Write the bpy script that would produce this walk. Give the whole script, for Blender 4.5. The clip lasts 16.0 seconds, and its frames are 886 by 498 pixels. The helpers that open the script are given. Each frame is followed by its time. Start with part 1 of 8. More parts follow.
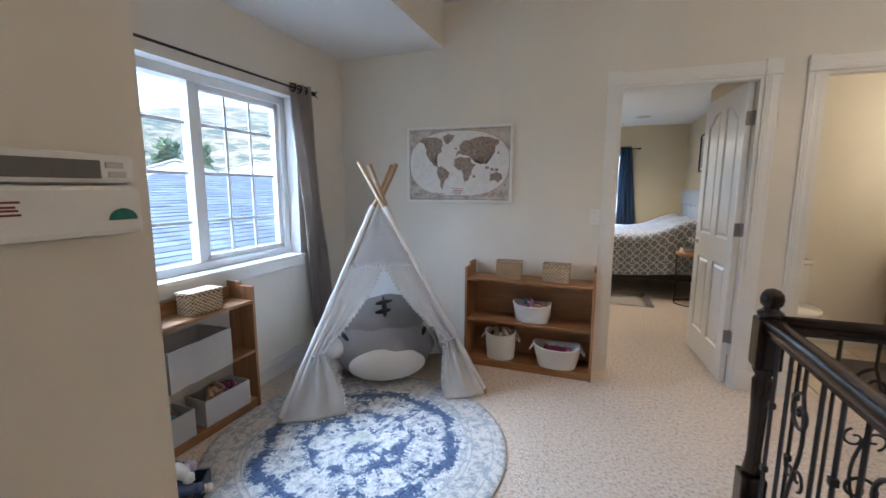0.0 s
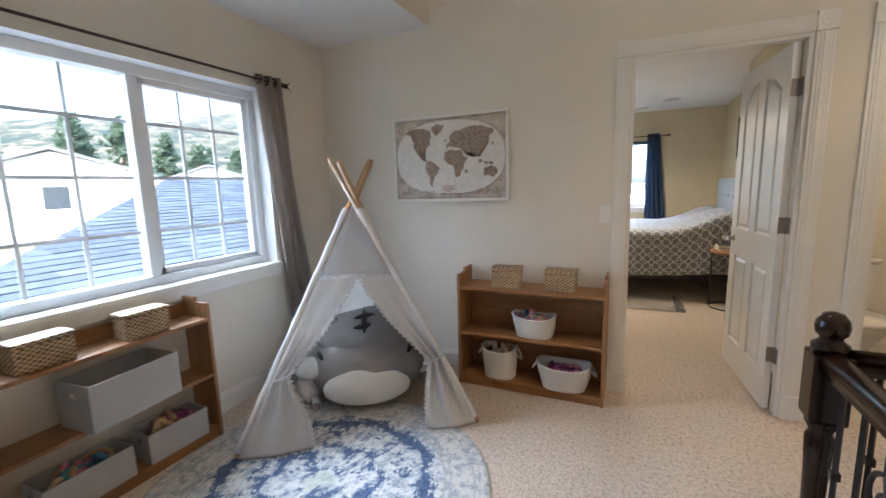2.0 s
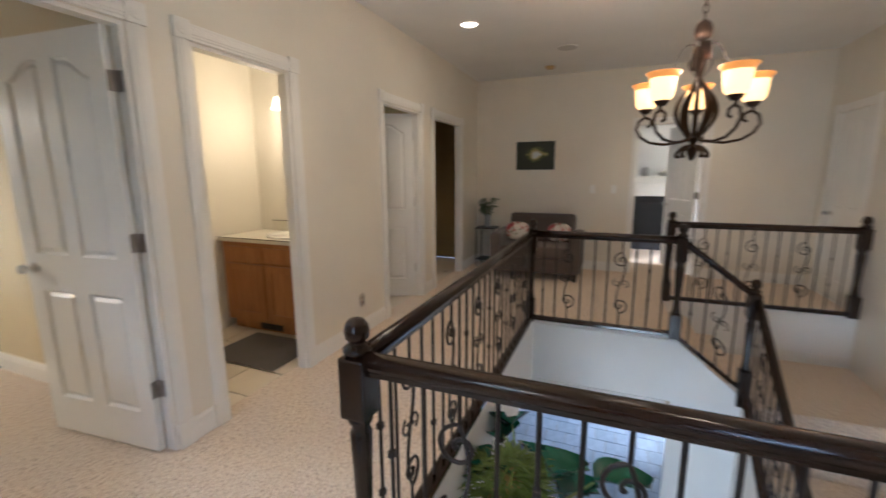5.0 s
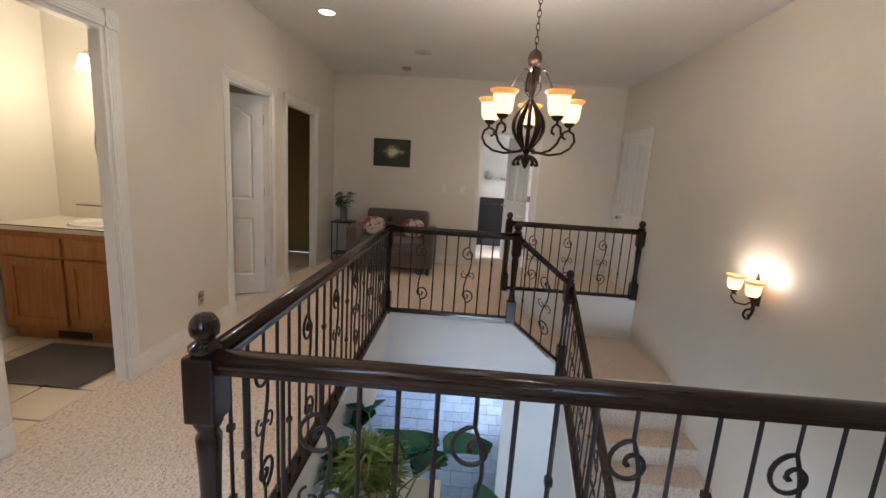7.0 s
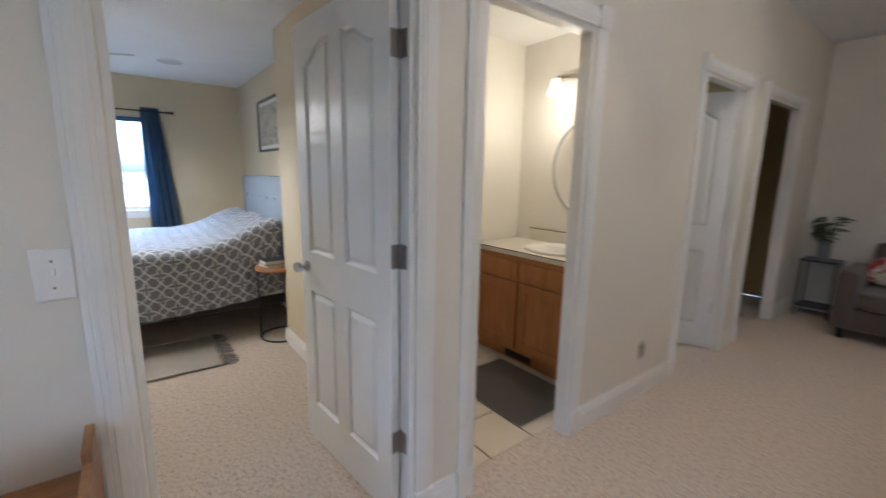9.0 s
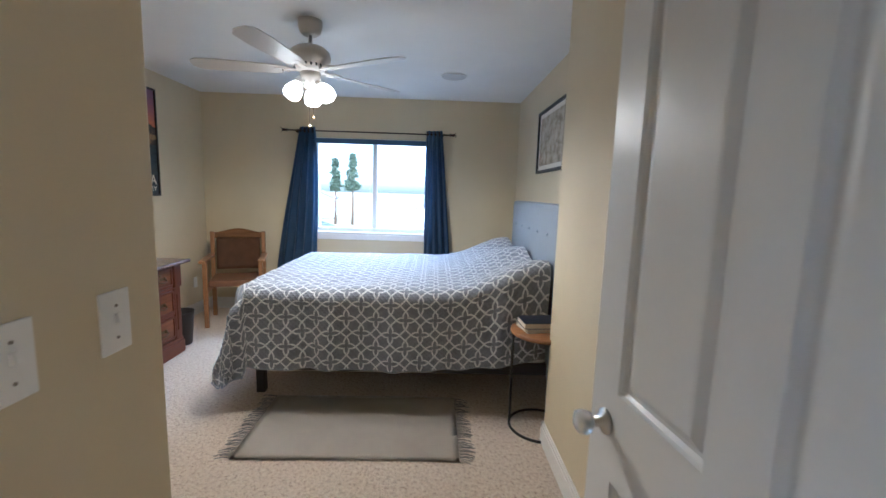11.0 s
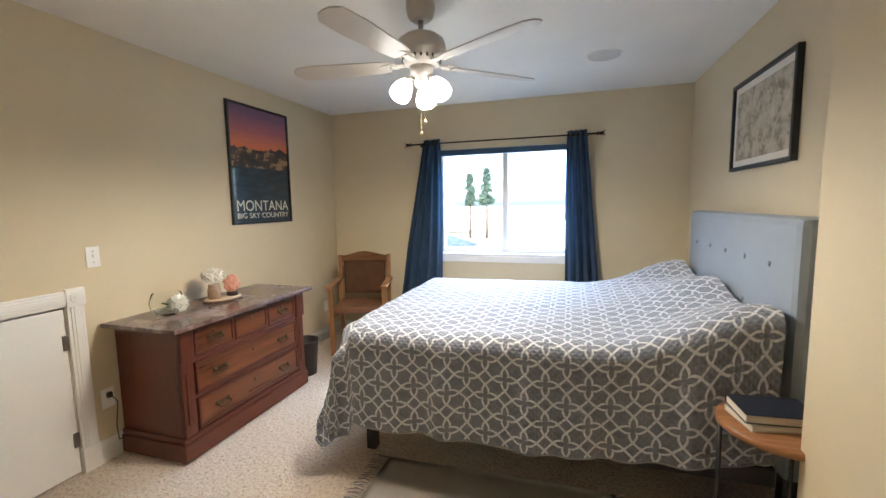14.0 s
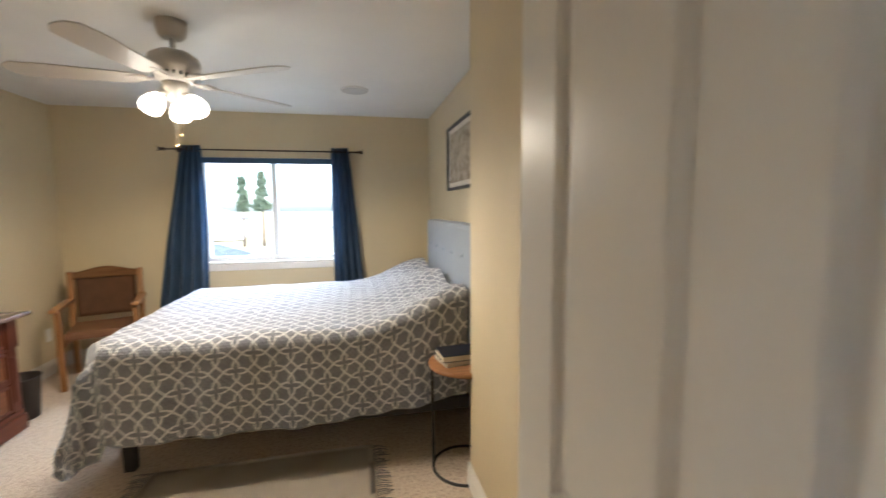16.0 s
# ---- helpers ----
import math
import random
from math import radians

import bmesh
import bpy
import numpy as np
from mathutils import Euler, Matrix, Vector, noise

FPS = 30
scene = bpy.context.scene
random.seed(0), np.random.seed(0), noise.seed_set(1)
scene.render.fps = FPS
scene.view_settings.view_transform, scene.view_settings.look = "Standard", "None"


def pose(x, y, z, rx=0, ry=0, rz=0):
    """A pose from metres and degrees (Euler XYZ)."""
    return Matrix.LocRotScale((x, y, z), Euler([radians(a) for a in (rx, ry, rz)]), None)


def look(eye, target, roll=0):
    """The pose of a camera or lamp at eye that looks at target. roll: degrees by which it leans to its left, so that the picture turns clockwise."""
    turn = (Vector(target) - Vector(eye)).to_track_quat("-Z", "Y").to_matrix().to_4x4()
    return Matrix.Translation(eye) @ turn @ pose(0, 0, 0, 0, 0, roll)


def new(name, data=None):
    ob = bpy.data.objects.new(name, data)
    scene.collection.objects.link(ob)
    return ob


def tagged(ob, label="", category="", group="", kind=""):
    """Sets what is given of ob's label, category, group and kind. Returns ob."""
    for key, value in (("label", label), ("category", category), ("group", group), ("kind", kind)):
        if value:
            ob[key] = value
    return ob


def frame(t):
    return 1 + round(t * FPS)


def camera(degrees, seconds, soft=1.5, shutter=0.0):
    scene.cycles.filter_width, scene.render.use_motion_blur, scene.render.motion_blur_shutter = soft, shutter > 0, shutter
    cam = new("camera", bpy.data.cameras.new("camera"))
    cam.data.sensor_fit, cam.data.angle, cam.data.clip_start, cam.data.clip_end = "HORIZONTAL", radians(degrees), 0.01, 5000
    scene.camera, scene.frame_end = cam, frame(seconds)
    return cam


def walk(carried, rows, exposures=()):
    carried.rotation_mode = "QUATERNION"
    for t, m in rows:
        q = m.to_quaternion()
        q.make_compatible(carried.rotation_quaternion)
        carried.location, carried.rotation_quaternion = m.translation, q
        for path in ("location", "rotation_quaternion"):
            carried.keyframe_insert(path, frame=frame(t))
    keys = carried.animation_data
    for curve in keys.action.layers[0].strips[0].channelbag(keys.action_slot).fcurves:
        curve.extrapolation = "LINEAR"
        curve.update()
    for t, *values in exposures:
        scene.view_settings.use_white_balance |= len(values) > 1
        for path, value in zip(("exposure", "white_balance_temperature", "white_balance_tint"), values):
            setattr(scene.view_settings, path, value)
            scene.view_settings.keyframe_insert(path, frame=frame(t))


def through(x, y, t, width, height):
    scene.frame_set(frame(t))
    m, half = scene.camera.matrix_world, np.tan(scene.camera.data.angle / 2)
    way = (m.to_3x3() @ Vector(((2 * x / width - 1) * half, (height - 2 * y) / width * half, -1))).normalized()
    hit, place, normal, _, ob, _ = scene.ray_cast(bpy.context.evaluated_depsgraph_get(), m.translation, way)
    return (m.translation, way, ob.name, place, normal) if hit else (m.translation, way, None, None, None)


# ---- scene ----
cam = camera(93.7, 16.0, soft=1.5, shutter=0.4)
PATH = [
    (0, (0.283, 0.482, 1.37), (-0.401, 2.338, 1.08), 0.2),
    (0.5, (0.301, 0.577, 1.367), (-0.494, 2.388, 1.074), -0.4),
    (1, (0.366, 0.706, 1.375), (-0.527, 2.471, 1.076), -0.7),
    (1.5, (0.428, 0.819, 1.377), (-0.487, 2.571, 1.071), -1.0),
    (2, (0.416, 0.939, 1.366), (-0.402, 2.739, 1.065), -1.6),
    (2.5, (0.318, 1.167, 1.379), (-0.296, 3.047, 1.087), -2.4),
    (3, (0.247, 1.344, 1.356), (0.069, 3.313, 1.051), -3.6),
    (3.5, (0.192, 1.485, 1.365), (0.625, 3.408, 1.029), -3.5),
    (4, (0.137, 1.551, 1.392), (1.166, 3.232, 1.053), -2.0),
    (4.5, (0.039, 1.672, 1.407), (1.559, 2.929, 1.072), -1.3),
    (5, (-0.06, 1.708, 1.411), (1.761, 2.455, 1.055), -0.4),
    (5.2, (-0.08, 1.713, 1.408), (1.806, 2.273, 1.044), -0.0),
    (7.3, (-0.124, 1.714, 1.408), (1.842, 1.787, 1.051), 3.7),
    (7.5, (-0.08, 1.771, 1.414), (1.873, 1.997, 1.048), 3.6),
    (8, (0.099, 1.929, 1.404), (1.933, 2.635, 1.033), 3.1),
    (8.5, (0.275, 2.148, 1.382), (1.824, 3.359, 1.018), 2.0),
    (9, (0.419, 2.503, 1.394), (1.609, 4.072, 1.044), 1.0),
    (9.5, (0.564, 2.877, 1.371), (1.381, 4.672, 1.041), 0.5),
    (10, (0.664, 3.186, 1.383), (1.132, 5.107, 1.08), 1.1),
    (12.3, (0.735, 4.198, 1.426), (0.498, 6.171, 1.202), 0.4),
    (12.5, (0.712, 4.268, 1.415), (0.421, 6.235, 1.203), 0.1),
    (13, (0.709, 4.356, 1.43), (0.274, 6.297, 1.224), -0.0),
    (13.5, (0.668, 4.368, 1.431), (0.134, 6.285, 1.226), -0.5),
    (14, (0.662, 4.344, 1.433), (0.074, 6.243, 1.221), -1.0),
    (14.5, (0.655, 4.312, 1.435), (0.13, 6.229, 1.219), -1.0),
    (15, (0.693, 4.237, 1.432), (0.352, 6.197, 1.226), -0.8),
    (15.5, (0.736, 4.059, 1.428), (0.73, 6.05, 1.235), -0.5),
    (16, (0.819, 3.911, 1.463), (1.237, 5.857, 1.266), -0.5),
]
EXPOSURE = ((0, 2.95, 5150, 10), (2, 2.97, 5550, 10), (3, 3.0, 7000, 22), (4, 3.28, 5400, 12), (5, 3.15, 5300, 10), (8, 3.18, 5100, 11), (9, 3.0, 4700, 10), (10, 2.75, 4650, 10), (12.5, 3.14, 4850, 10), (16, 3.08, 5700, 10))
walk(cam, [(t, look(eye, target, roll)) for t, eye, target, roll in PATH], EXPOSURE)

# ---- world and large lights ----
world = bpy.data.worlds.new("world")
scene.world = world
world.use_nodes = True
sky = world.node_tree.nodes.new("ShaderNodeTexSky")
sky.sky_type, sky.sun_disc = "NISHITA", False
sky.sun_elevation, sky.sun_rotation = radians(38), radians(166)
sky.air_density, sky.dust_density = 1.0, 3.0
world.node_tree.nodes["Background"].inputs[1].default_value = 0.15
world.node_tree.links.new(sky.outputs[0], world.node_tree.nodes["Background"].inputs[0])


def lamp(name, kind, m, power, colour, size=0.05, **more):
    data = bpy.data.lights.new(name, kind)
    data.energy, data.color = power, colour
    if kind == "SUN":
        data.angle = radians(size)
    elif kind == "AREA":
        data.shape, data.size, data.size_y = "RECTANGLE", size, more.get("size_y", size)
    else:
        data.shadow_soft_size = size
    if kind == "SPOT":
        data.spot_size, data.spot_blend = radians(more.get("cone", 110)), more.get("blend", 0.6)
    ob = new(name, data)
    ob.matrix_world = m
    return ob


lamp("sun", "SUN", look((0, 0, 0), (-0.2, 0.8, -0.62)), 1.2, (1.0, 0.96, 0.90), 15)
WARM = (1.0, 0.77, 0.54)
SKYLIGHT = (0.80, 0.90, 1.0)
# area lamps added outside above the two windows, to strengthen the sky's light
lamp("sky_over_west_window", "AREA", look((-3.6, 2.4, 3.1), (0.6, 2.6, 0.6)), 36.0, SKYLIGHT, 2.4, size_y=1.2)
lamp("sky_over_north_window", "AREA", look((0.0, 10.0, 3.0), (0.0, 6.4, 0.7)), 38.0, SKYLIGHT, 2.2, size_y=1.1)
# fill lamp added in an unseen lower storey opening, to brighten the stairwell boards
lamp("sky_in_lower_west_window", "AREA", look((-0.45, 1.5, -1.38), (3.9, 1.6, -0.9)), 6.0, SKYLIGHT, 1.4, size_y=1.0)
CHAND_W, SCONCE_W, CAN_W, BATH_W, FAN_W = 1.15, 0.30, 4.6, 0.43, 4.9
CHANDELIER = (2.60, 1.33)
FAN = (-0.07, 6.40)

# ---- materials ----
MATS = {}


class Nodes:
    """Short forms for building a node material."""

    def __init__(self, name):
        self.mat = bpy.data.materials.new(name)
        self.mat.use_nodes = True
        self.tree = self.mat.node_tree
        self.bsdf = self.tree.nodes["Principled BSDF"]
        MATS[name] = self.mat

    def add(self, kind, **values):
        node = self.tree.nodes.new(kind)
        for key, value in values.items():
            setattr(node, key, value)
        return node

    def link(self, a, b):
        self.tree.links.new(a, b)

    def put(self, socket, value):
        if isinstance(value, bpy.types.NodeSocket):
            self.link(value, socket)
        else:
            socket.default_value = value

    def math(self, op, a, b=0.0):
        node = self.add("ShaderNodeMath", operation=op)
        self.put(node.inputs[0], a)
        self.put(node.inputs[1], b)
        return node.outputs[0]

    def coords(self, stretch=(1, 1, 1), source="Object"):
        tex = self.add("ShaderNodeTexCoord")
        mapping = self.add("ShaderNodeMapping")
        mapping.inputs["Scale"].default_value = stretch
        self.link(tex.outputs[source], mapping.inputs["Vector"])
        return mapping.outputs[0]

    def noise(self, where, scale, detail=4.0, rough=0.6):
        node = self.add("ShaderNodeTexNoise")
        self.link(where, node.inputs["Vector"])
        node.inputs["Scale"].default_value, node.inputs["Detail"].default_value = scale, detail
        node.inputs["Roughness"].default_value = rough
        return node.outputs["Fac"]

    def ramp(self, fac, stops):
        node = self.add("ShaderNodeValToRGB")
        while len(node.color_ramp.elements) < len(stops):
            node.color_ramp.elements.new(0.5)
        for element, (place, colour) in zip(node.color_ramp.elements, stops):
            element.position, element.color = place, (*colour, 1)
        self.link(fac, node.inputs[0])
        return node.outputs[0]

    def mix(self, fac, a, b, kind="MIX"):
        node = self.add("ShaderNodeMix", data_type="RGBA", blend_type=kind)
        self.put(node.inputs[0], fac)
        for socket, value in ((node.inputs[6], a), (node.inputs[7], b)):
            self.put(socket, (*value, 1) if isinstance(value, tuple) else value)
        return node.outputs[2]

    def bump(self, height, strength, distance=0.004):
        node = self.add("ShaderNodeBump")
        node.inputs["Strength"].default_value, node.inputs["Distance"].default_value = strength, distance
        self.link(height, node.inputs["Height"])
        self.link(node.outputs[0], self.bsdf.inputs["Normal"])

    def finish(self, colour, rough=0.6, metal=0.0, **more):
        self.put(self.bsdf.inputs["Base Color"], (*colour, 1) if isinstance(colour, tuple) else colour)
        self.put(self.bsdf.inputs["Roughness"], rough)
        self.bsdf.inputs["Metallic"].default_value = metal
        for key, value in more.items():
            self.put(self.bsdf.inputs[key.replace("_", " ")], value)
        return self.mat


def shade(colour, k):
    return tuple(min(1.0, c * k) for c in colour)


def plain(name, colour, rough=0.6, metal=0.0, var=0.12, scale=6.0, grain=180.0, relief=0.12, **more):
    """A surface with slow and fine variation of colour, and fine relief."""
    n = Nodes(name)
    where = n.coords()
    slow, fine = n.noise(where, scale, 5), n.noise(where, grain, 3)
    base = n.ramp(slow, [(0.3, shade(colour, 1 - var)), (0.7, shade(colour, 1 + var * 0.6))])
    base = n.mix(0.25, base, n.ramp(fine, [(0.3, shade(colour, 1 - var)), (0.7, shade(colour, 1 + var))]))
    n.bump(fine, relief, 0.002)
    rough_out = n.math("ADD", n.math("MULTIPLY", slow, 0.16), rough - 0.08)
    return n.finish(base, rough_out, metal, **more)


def wood(name, dark, light, axis=0, rough=0.42, scale=1.0):
    n = Nodes(name)
    stretch = [14 * scale, 14 * scale, 14 * scale]
    stretch[axis] = 1.1 * scale
    where = n.coords(tuple(stretch))
    grain = n.noise(where, 3.2, 8, 0.65)
    broad = n.noise(n.coords(tuple(s * 0.25 for s in stretch)), 2.2, 3)
    both = n.math("ADD", n.math("MULTIPLY", grain, 0.65), n.math("MULTIPLY", broad, 0.35))
    base = n.ramp(both, [(0.36, dark), (0.52, tuple((a + b) / 2 for a, b in zip(dark, light))), (0.66, light)])
    n.bump(grain, 0.15, 0.001)
    return n.finish(base, n.math("ADD", n.math("MULTIPLY", grain, 0.25), rough - 0.1))


def glow(name, colour, strength, base=(0.9, 0.85, 0.75)):
    n = Nodes(name)
    n.finish(base, 0.35)
    n.bsdf.inputs["Emission Color"].default_value = (*colour, 1)
    n.bsdf.inputs["Emission Strength"].default_value = strength
    return n.mat


def wall_paint(name, colour):
    n = Nodes(name)
    where = n.coords()
    orange = n.noise(where, 95, 2, 0.5)
    slow = n.noise(where, 1.3, 4)
    base = n.ramp(slow, [(0.3, shade(colour, 0.96)), (0.7, shade(colour, 1.03))])
    n.bump(orange, 0.12, 0.003)
    return n.finish(base, 0.62)


def carpet_material(name, dark, mid, light):
    n = Nodes(name)
    where = n.coords()
    loops = n.add("ShaderNodeTexVoronoi")
    loops.inputs["Scale"].default_value = 75
    n.link(where, loops.inputs["Vector"])
    fleck = n.noise(where, 52, 5, 0.8)
    slow = n.noise(where, 2.4, 4)
    base = n.ramp(fleck, [(0.36, dark), (0.47, mid), (0.62, light)])
    base = n.mix(n.ramp(slow, [(0.35, (0.0, 0.0, 0.0)), (0.7, (0.35, 0.35, 0.35))]), base, mid)
    height = n.math("ADD", n.math("MULTIPLY", loops.outputs["Distance"], -0.7), fleck)
    n.bump(height, 1.0, 0.012)
    return n.finish(base, 0.95, Sheen_Weight=0.2)


HALL = wall_paint("hall_paint", (0.74, 0.69, 0.59))
BEDROOM = wall_paint("bedroom_paint", (0.63, 0.54, 0.355))
BATH = wall_paint("bath_paint", (0.80, 0.76, 0.68))
WHITEWALL = wall_paint("stairwell_paint", (0.80, 0.79, 0.76))
CEIL = wall_paint("ceiling_paint", (0.78, 0.77, 0.74))
CARPET = carpet_material("berber_carpet", (0.36, 0.235, 0.15), (0.70, 0.565, 0.43), (0.83, 0.72, 0.58))
TRIM = plain("white_trim_paint", (0.80, 0.78, 0.73), 0.34, var=0.04, relief=0.05)
DOORPAINT = plain("white_door_paint", (0.78, 0.77, 0.73), 0.33, var=0.03, scale=3, grain=60, relief=0.10)
VINYL = plain("white_vinyl", (0.82, 0.83, 0.83), 0.35, var=0.03, relief=0.03)
PLATE = plain("switch_plate_plastic", (0.82, 0.81, 0.77), 0.35, var=0.02, relief=0.02)
STEEL = plain("hinge_steel", (0.30, 0.27, 0.24), 0.38, 0.9, var=0.15)
NICKEL = plain("brushed_nickel", (0.55, 0.52, 0.47), 0.28, 0.95, var=0.08)
BRONZE = plain("oil_rubbed_bronze", (0.050, 0.031, 0.021), 0.40, 0.65, var=0.35, grain=90)
IRON = plain("wrought_iron", (0.045, 0.04, 0.04), 0.45, 0.55, var=0.25, grain=120, relief=0.2)
BLACK = plain("black_paint", (0.018, 0.017, 0.017), 0.45, var=0.2)
OAKX = wood("oak_along_x", (0.22, 0.10, 0.035), (0.42, 0.22, 0.085), 0)
OAKY = wood("oak_along_y", (0.24, 0.11, 0.04), (0.45, 0.24, 0.095), 1)
OAKZ = wood("oak_upright", (0.22, 0.10, 0.035), (0.42, 0.22, 0.085), 2)
DARKX = wood("dark_rail_along_x", (0.011, 0.005, 0.003), (0.036, 0.016, 0.009), 0, 0.16)
DARKY = wood("dark_rail_along_y", (0.011, 0.005, 0.003), (0.036, 0.016, 0.009), 1, 0.16)
DARKZ = wood("dark_newel_wood", (0.010, 0.005, 0.003), (0.032, 0.015, 0.008), 2, 0.16)
MAHOGANY = wood("mahogany", (0.075, 0.018, 0.008), (0.135, 0.036, 0.015), 1, 0.36)
MAHOGANYZ = wood("mahogany_upright", (0.075, 0.018, 0.008), (0.13, 0.034, 0.015), 2, 0.36)
BURL = wood("burl_veneer", (0.060, 0.018, 0.007), (0.26, 0.095, 0.032), 1, 0.28, 0.45)
CHERRY = wood("vanity_wood", (0.34, 0.13, 0.035), (0.52, 0.24, 0.075), 2, 0.35)
PINE = wood("pale_pole_wood", (0.44, 0.26, 0.12), (0.60, 0.40, 0.21), 2)
ACACIA = wood("table_top_wood", (0.20, 0.085, 0.03), (0.42, 0.20, 0.075), 0, 0.38)


def glass_material(name, tint=(0.97, 0.99, 1.0)):
    n = Nodes(name)
    return n.finish(tint, 0.0, 0.0, Transmission_Weight=1.0, IOR=1.12)


GLASS = glass_material("window_glass")


# ---- mesh helpers ----
def box(bm, x0, x1, y0, y1, z0, z1, bevel=0.0, m=None, mat=0):
    made = bmesh.ops.create_cube(bm, size=1.0)["verts"]
    shape = Matrix.Translation(((x0 + x1) / 2, (y0 + y1) / 2, (z0 + z1) / 2)) @ Matrix.Diagonal((x1 - x0, y1 - y0, z1 - z0, 1))
    bmesh.ops.transform(bm, matrix=(m @ shape) if m else shape, verts=made)
    faces = {f for v in made for f in v.link_faces}
    for f in faces:
        f.material_index = mat
    if bevel:
        edges = list({e for v in made for e in v.link_edges})
        bmesh.ops.bevel(bm, geom=edges, offset=bevel, segments=2, affect="EDGES", profile=0.6)


def lathe(bm, profile, at=(0, 0, 0), turns=20, m=None, mat=0, squash=1.0):
    """A turned shape: profile of (radius, height), from below upwards."""
    m = m or Matrix.Translation(at)
    rings = []
    for r, z in profile:
        if r < 1e-5:
            rings.append([bm.verts.new(m @ Vector((0, 0, z)))])
        else:
            rings.append([bm.verts.new(m @ Vector((r * math.cos(2 * math.pi * i / turns), squash * r * math.sin(2 * math.pi * i / turns), z))) for i in range(turns)])
    for low, high in zip(rings, rings[1:]):
        for i in range(turns):
            j = (i + 1) % turns
            quad = [low[i % len(low)], low[j % len(low)], high[j % len(high)], high[i % len(high)]]
            quad = list(dict.fromkeys(quad))
            if len(quad) > 2:
                f = bm.faces.new(quad)
                f.smooth, f.material_index = True, mat
    for ring, flip in ((rings[0], True), (rings[-1], False)):
        if len(ring) > 2:
            f = bm.faces.new(ring[::-1] if flip else ring)
            f.material_index = mat


def tube(bm, points, radius, sides=8, closed=False, mat=0, flat=None):
    """A round bar along points; radius may be a function of 0..1."""
    points = [Vector(p) for p in points]
    rings, before = [], None
    count = len(points)
    for i, p in enumerate(points):
        a = points[(i - 1) % count] if closed or i else points[0]
        b = points[(i + 1) % count] if closed or i < count - 1 else points[-1]
        way = (b - a).normalized()
        if before is None:
            before = way.orthogonal().normalized()
        side = (before - way * before.dot(way))
        side = side.normalized() if side.length > 1e-6 else way.orthogonal().normalized()
        before = side
        up = way.cross(side)
        r = radius(i / max(1, count - 1)) if callable(radius) else radius
        ring = []
        for k in range(sides):
            angle = 2 * math.pi * (k + 0.5) / sides
            ring.append(bm.verts.new(p + side * (r * math.cos(angle)) + up * (r * math.sin(angle))))
        rings.append(ring)
    pairs = list(zip(rings, rings[1:])) + ([(rings[-1], rings[0])] if closed else [])
    for low, high in pairs:
        for k in range(sides):
            j = (k + 1) % sides
            f = bm.faces.new([low[k], low[j], high[j], high[k]])
            f.smooth, f.material_index = sides > 5, mat
    if not closed:
        for ring, flip in ((rings[0], True), (rings[-1], False)):
            bm.faces.new(ring[::-1] if flip else ring).material_index = mat


def sheet(bm, us, vs, place, mat=0, uv=None, close_u=False):
    """A smooth sheet of quads through place(u, v)."""
    grid = [[bm.verts.new(place(u, v)) for v in vs] for u in us]
    layer = bm.loops.layers.uv.verify() if uv else None
    rows = list(zip(range(len(us) - 1), range(1, len(us)))) + ([(len(us) - 1, 0)] if close_u else [])
    for i, i2 in rows:
        for j in range(len(vs) - 1):
            f = bm.faces.new([grid[i][j], grid[i2][j], grid[i2][j + 1], grid[i][j + 1]])
            f.smooth, f.material_index = True, mat
            if uv:
                for loop, (a, b) in zip(f.loops, ((i, j), (i2, j), (i2, j + 1), (i, j + 1))):
                    loop[layer].uv = uv(us[a], vs[b])
    return grid


def steps(a, b, count):
    return [a + (b - a) * i / count for i in range(count + 1)]


def mesh_of(name, bm, *mats, normals=True):
    if normals:
        bmesh.ops.recalc_face_normals(bm, faces=bm.faces)
    me = bpy.data.meshes.new(name)
    bm.to_mesh(me)
    bm.free()
    for mat in mats:
        me.materials.append(mat)
    return me


def structure(name, bm, *mats, label="", category="", normals=True):
    return tagged(new(name, mesh_of(name, bm, *mats, normals=normals)), label, category, kind="structure")


def thing(name, m, label, category, group=""):
    ob = tagged(new(name), label, category, group)
    ob.empty_display_size = 0.1
    ob.matrix_world = m if isinstance(m, Matrix) else Matrix.Translation(m)
    return ob


def part(name, bm, mats, parent, label="", m=None, normals=True):
    mats = mats if isinstance(mats, (list, tuple)) else [mats]
    ob = tagged(new(name, mesh_of(name, bm, *mats, normals=normals)), label)
    ob.parent = parent
    if m is not None:
        ob.matrix_basis = m
    return ob


def again(ob, parent, m):
    """The same mesh once more, under a parent."""
    twin = new(ob.name.split(".")[0], ob.data)
    twin.parent, twin.matrix_basis = parent, m
    return twin


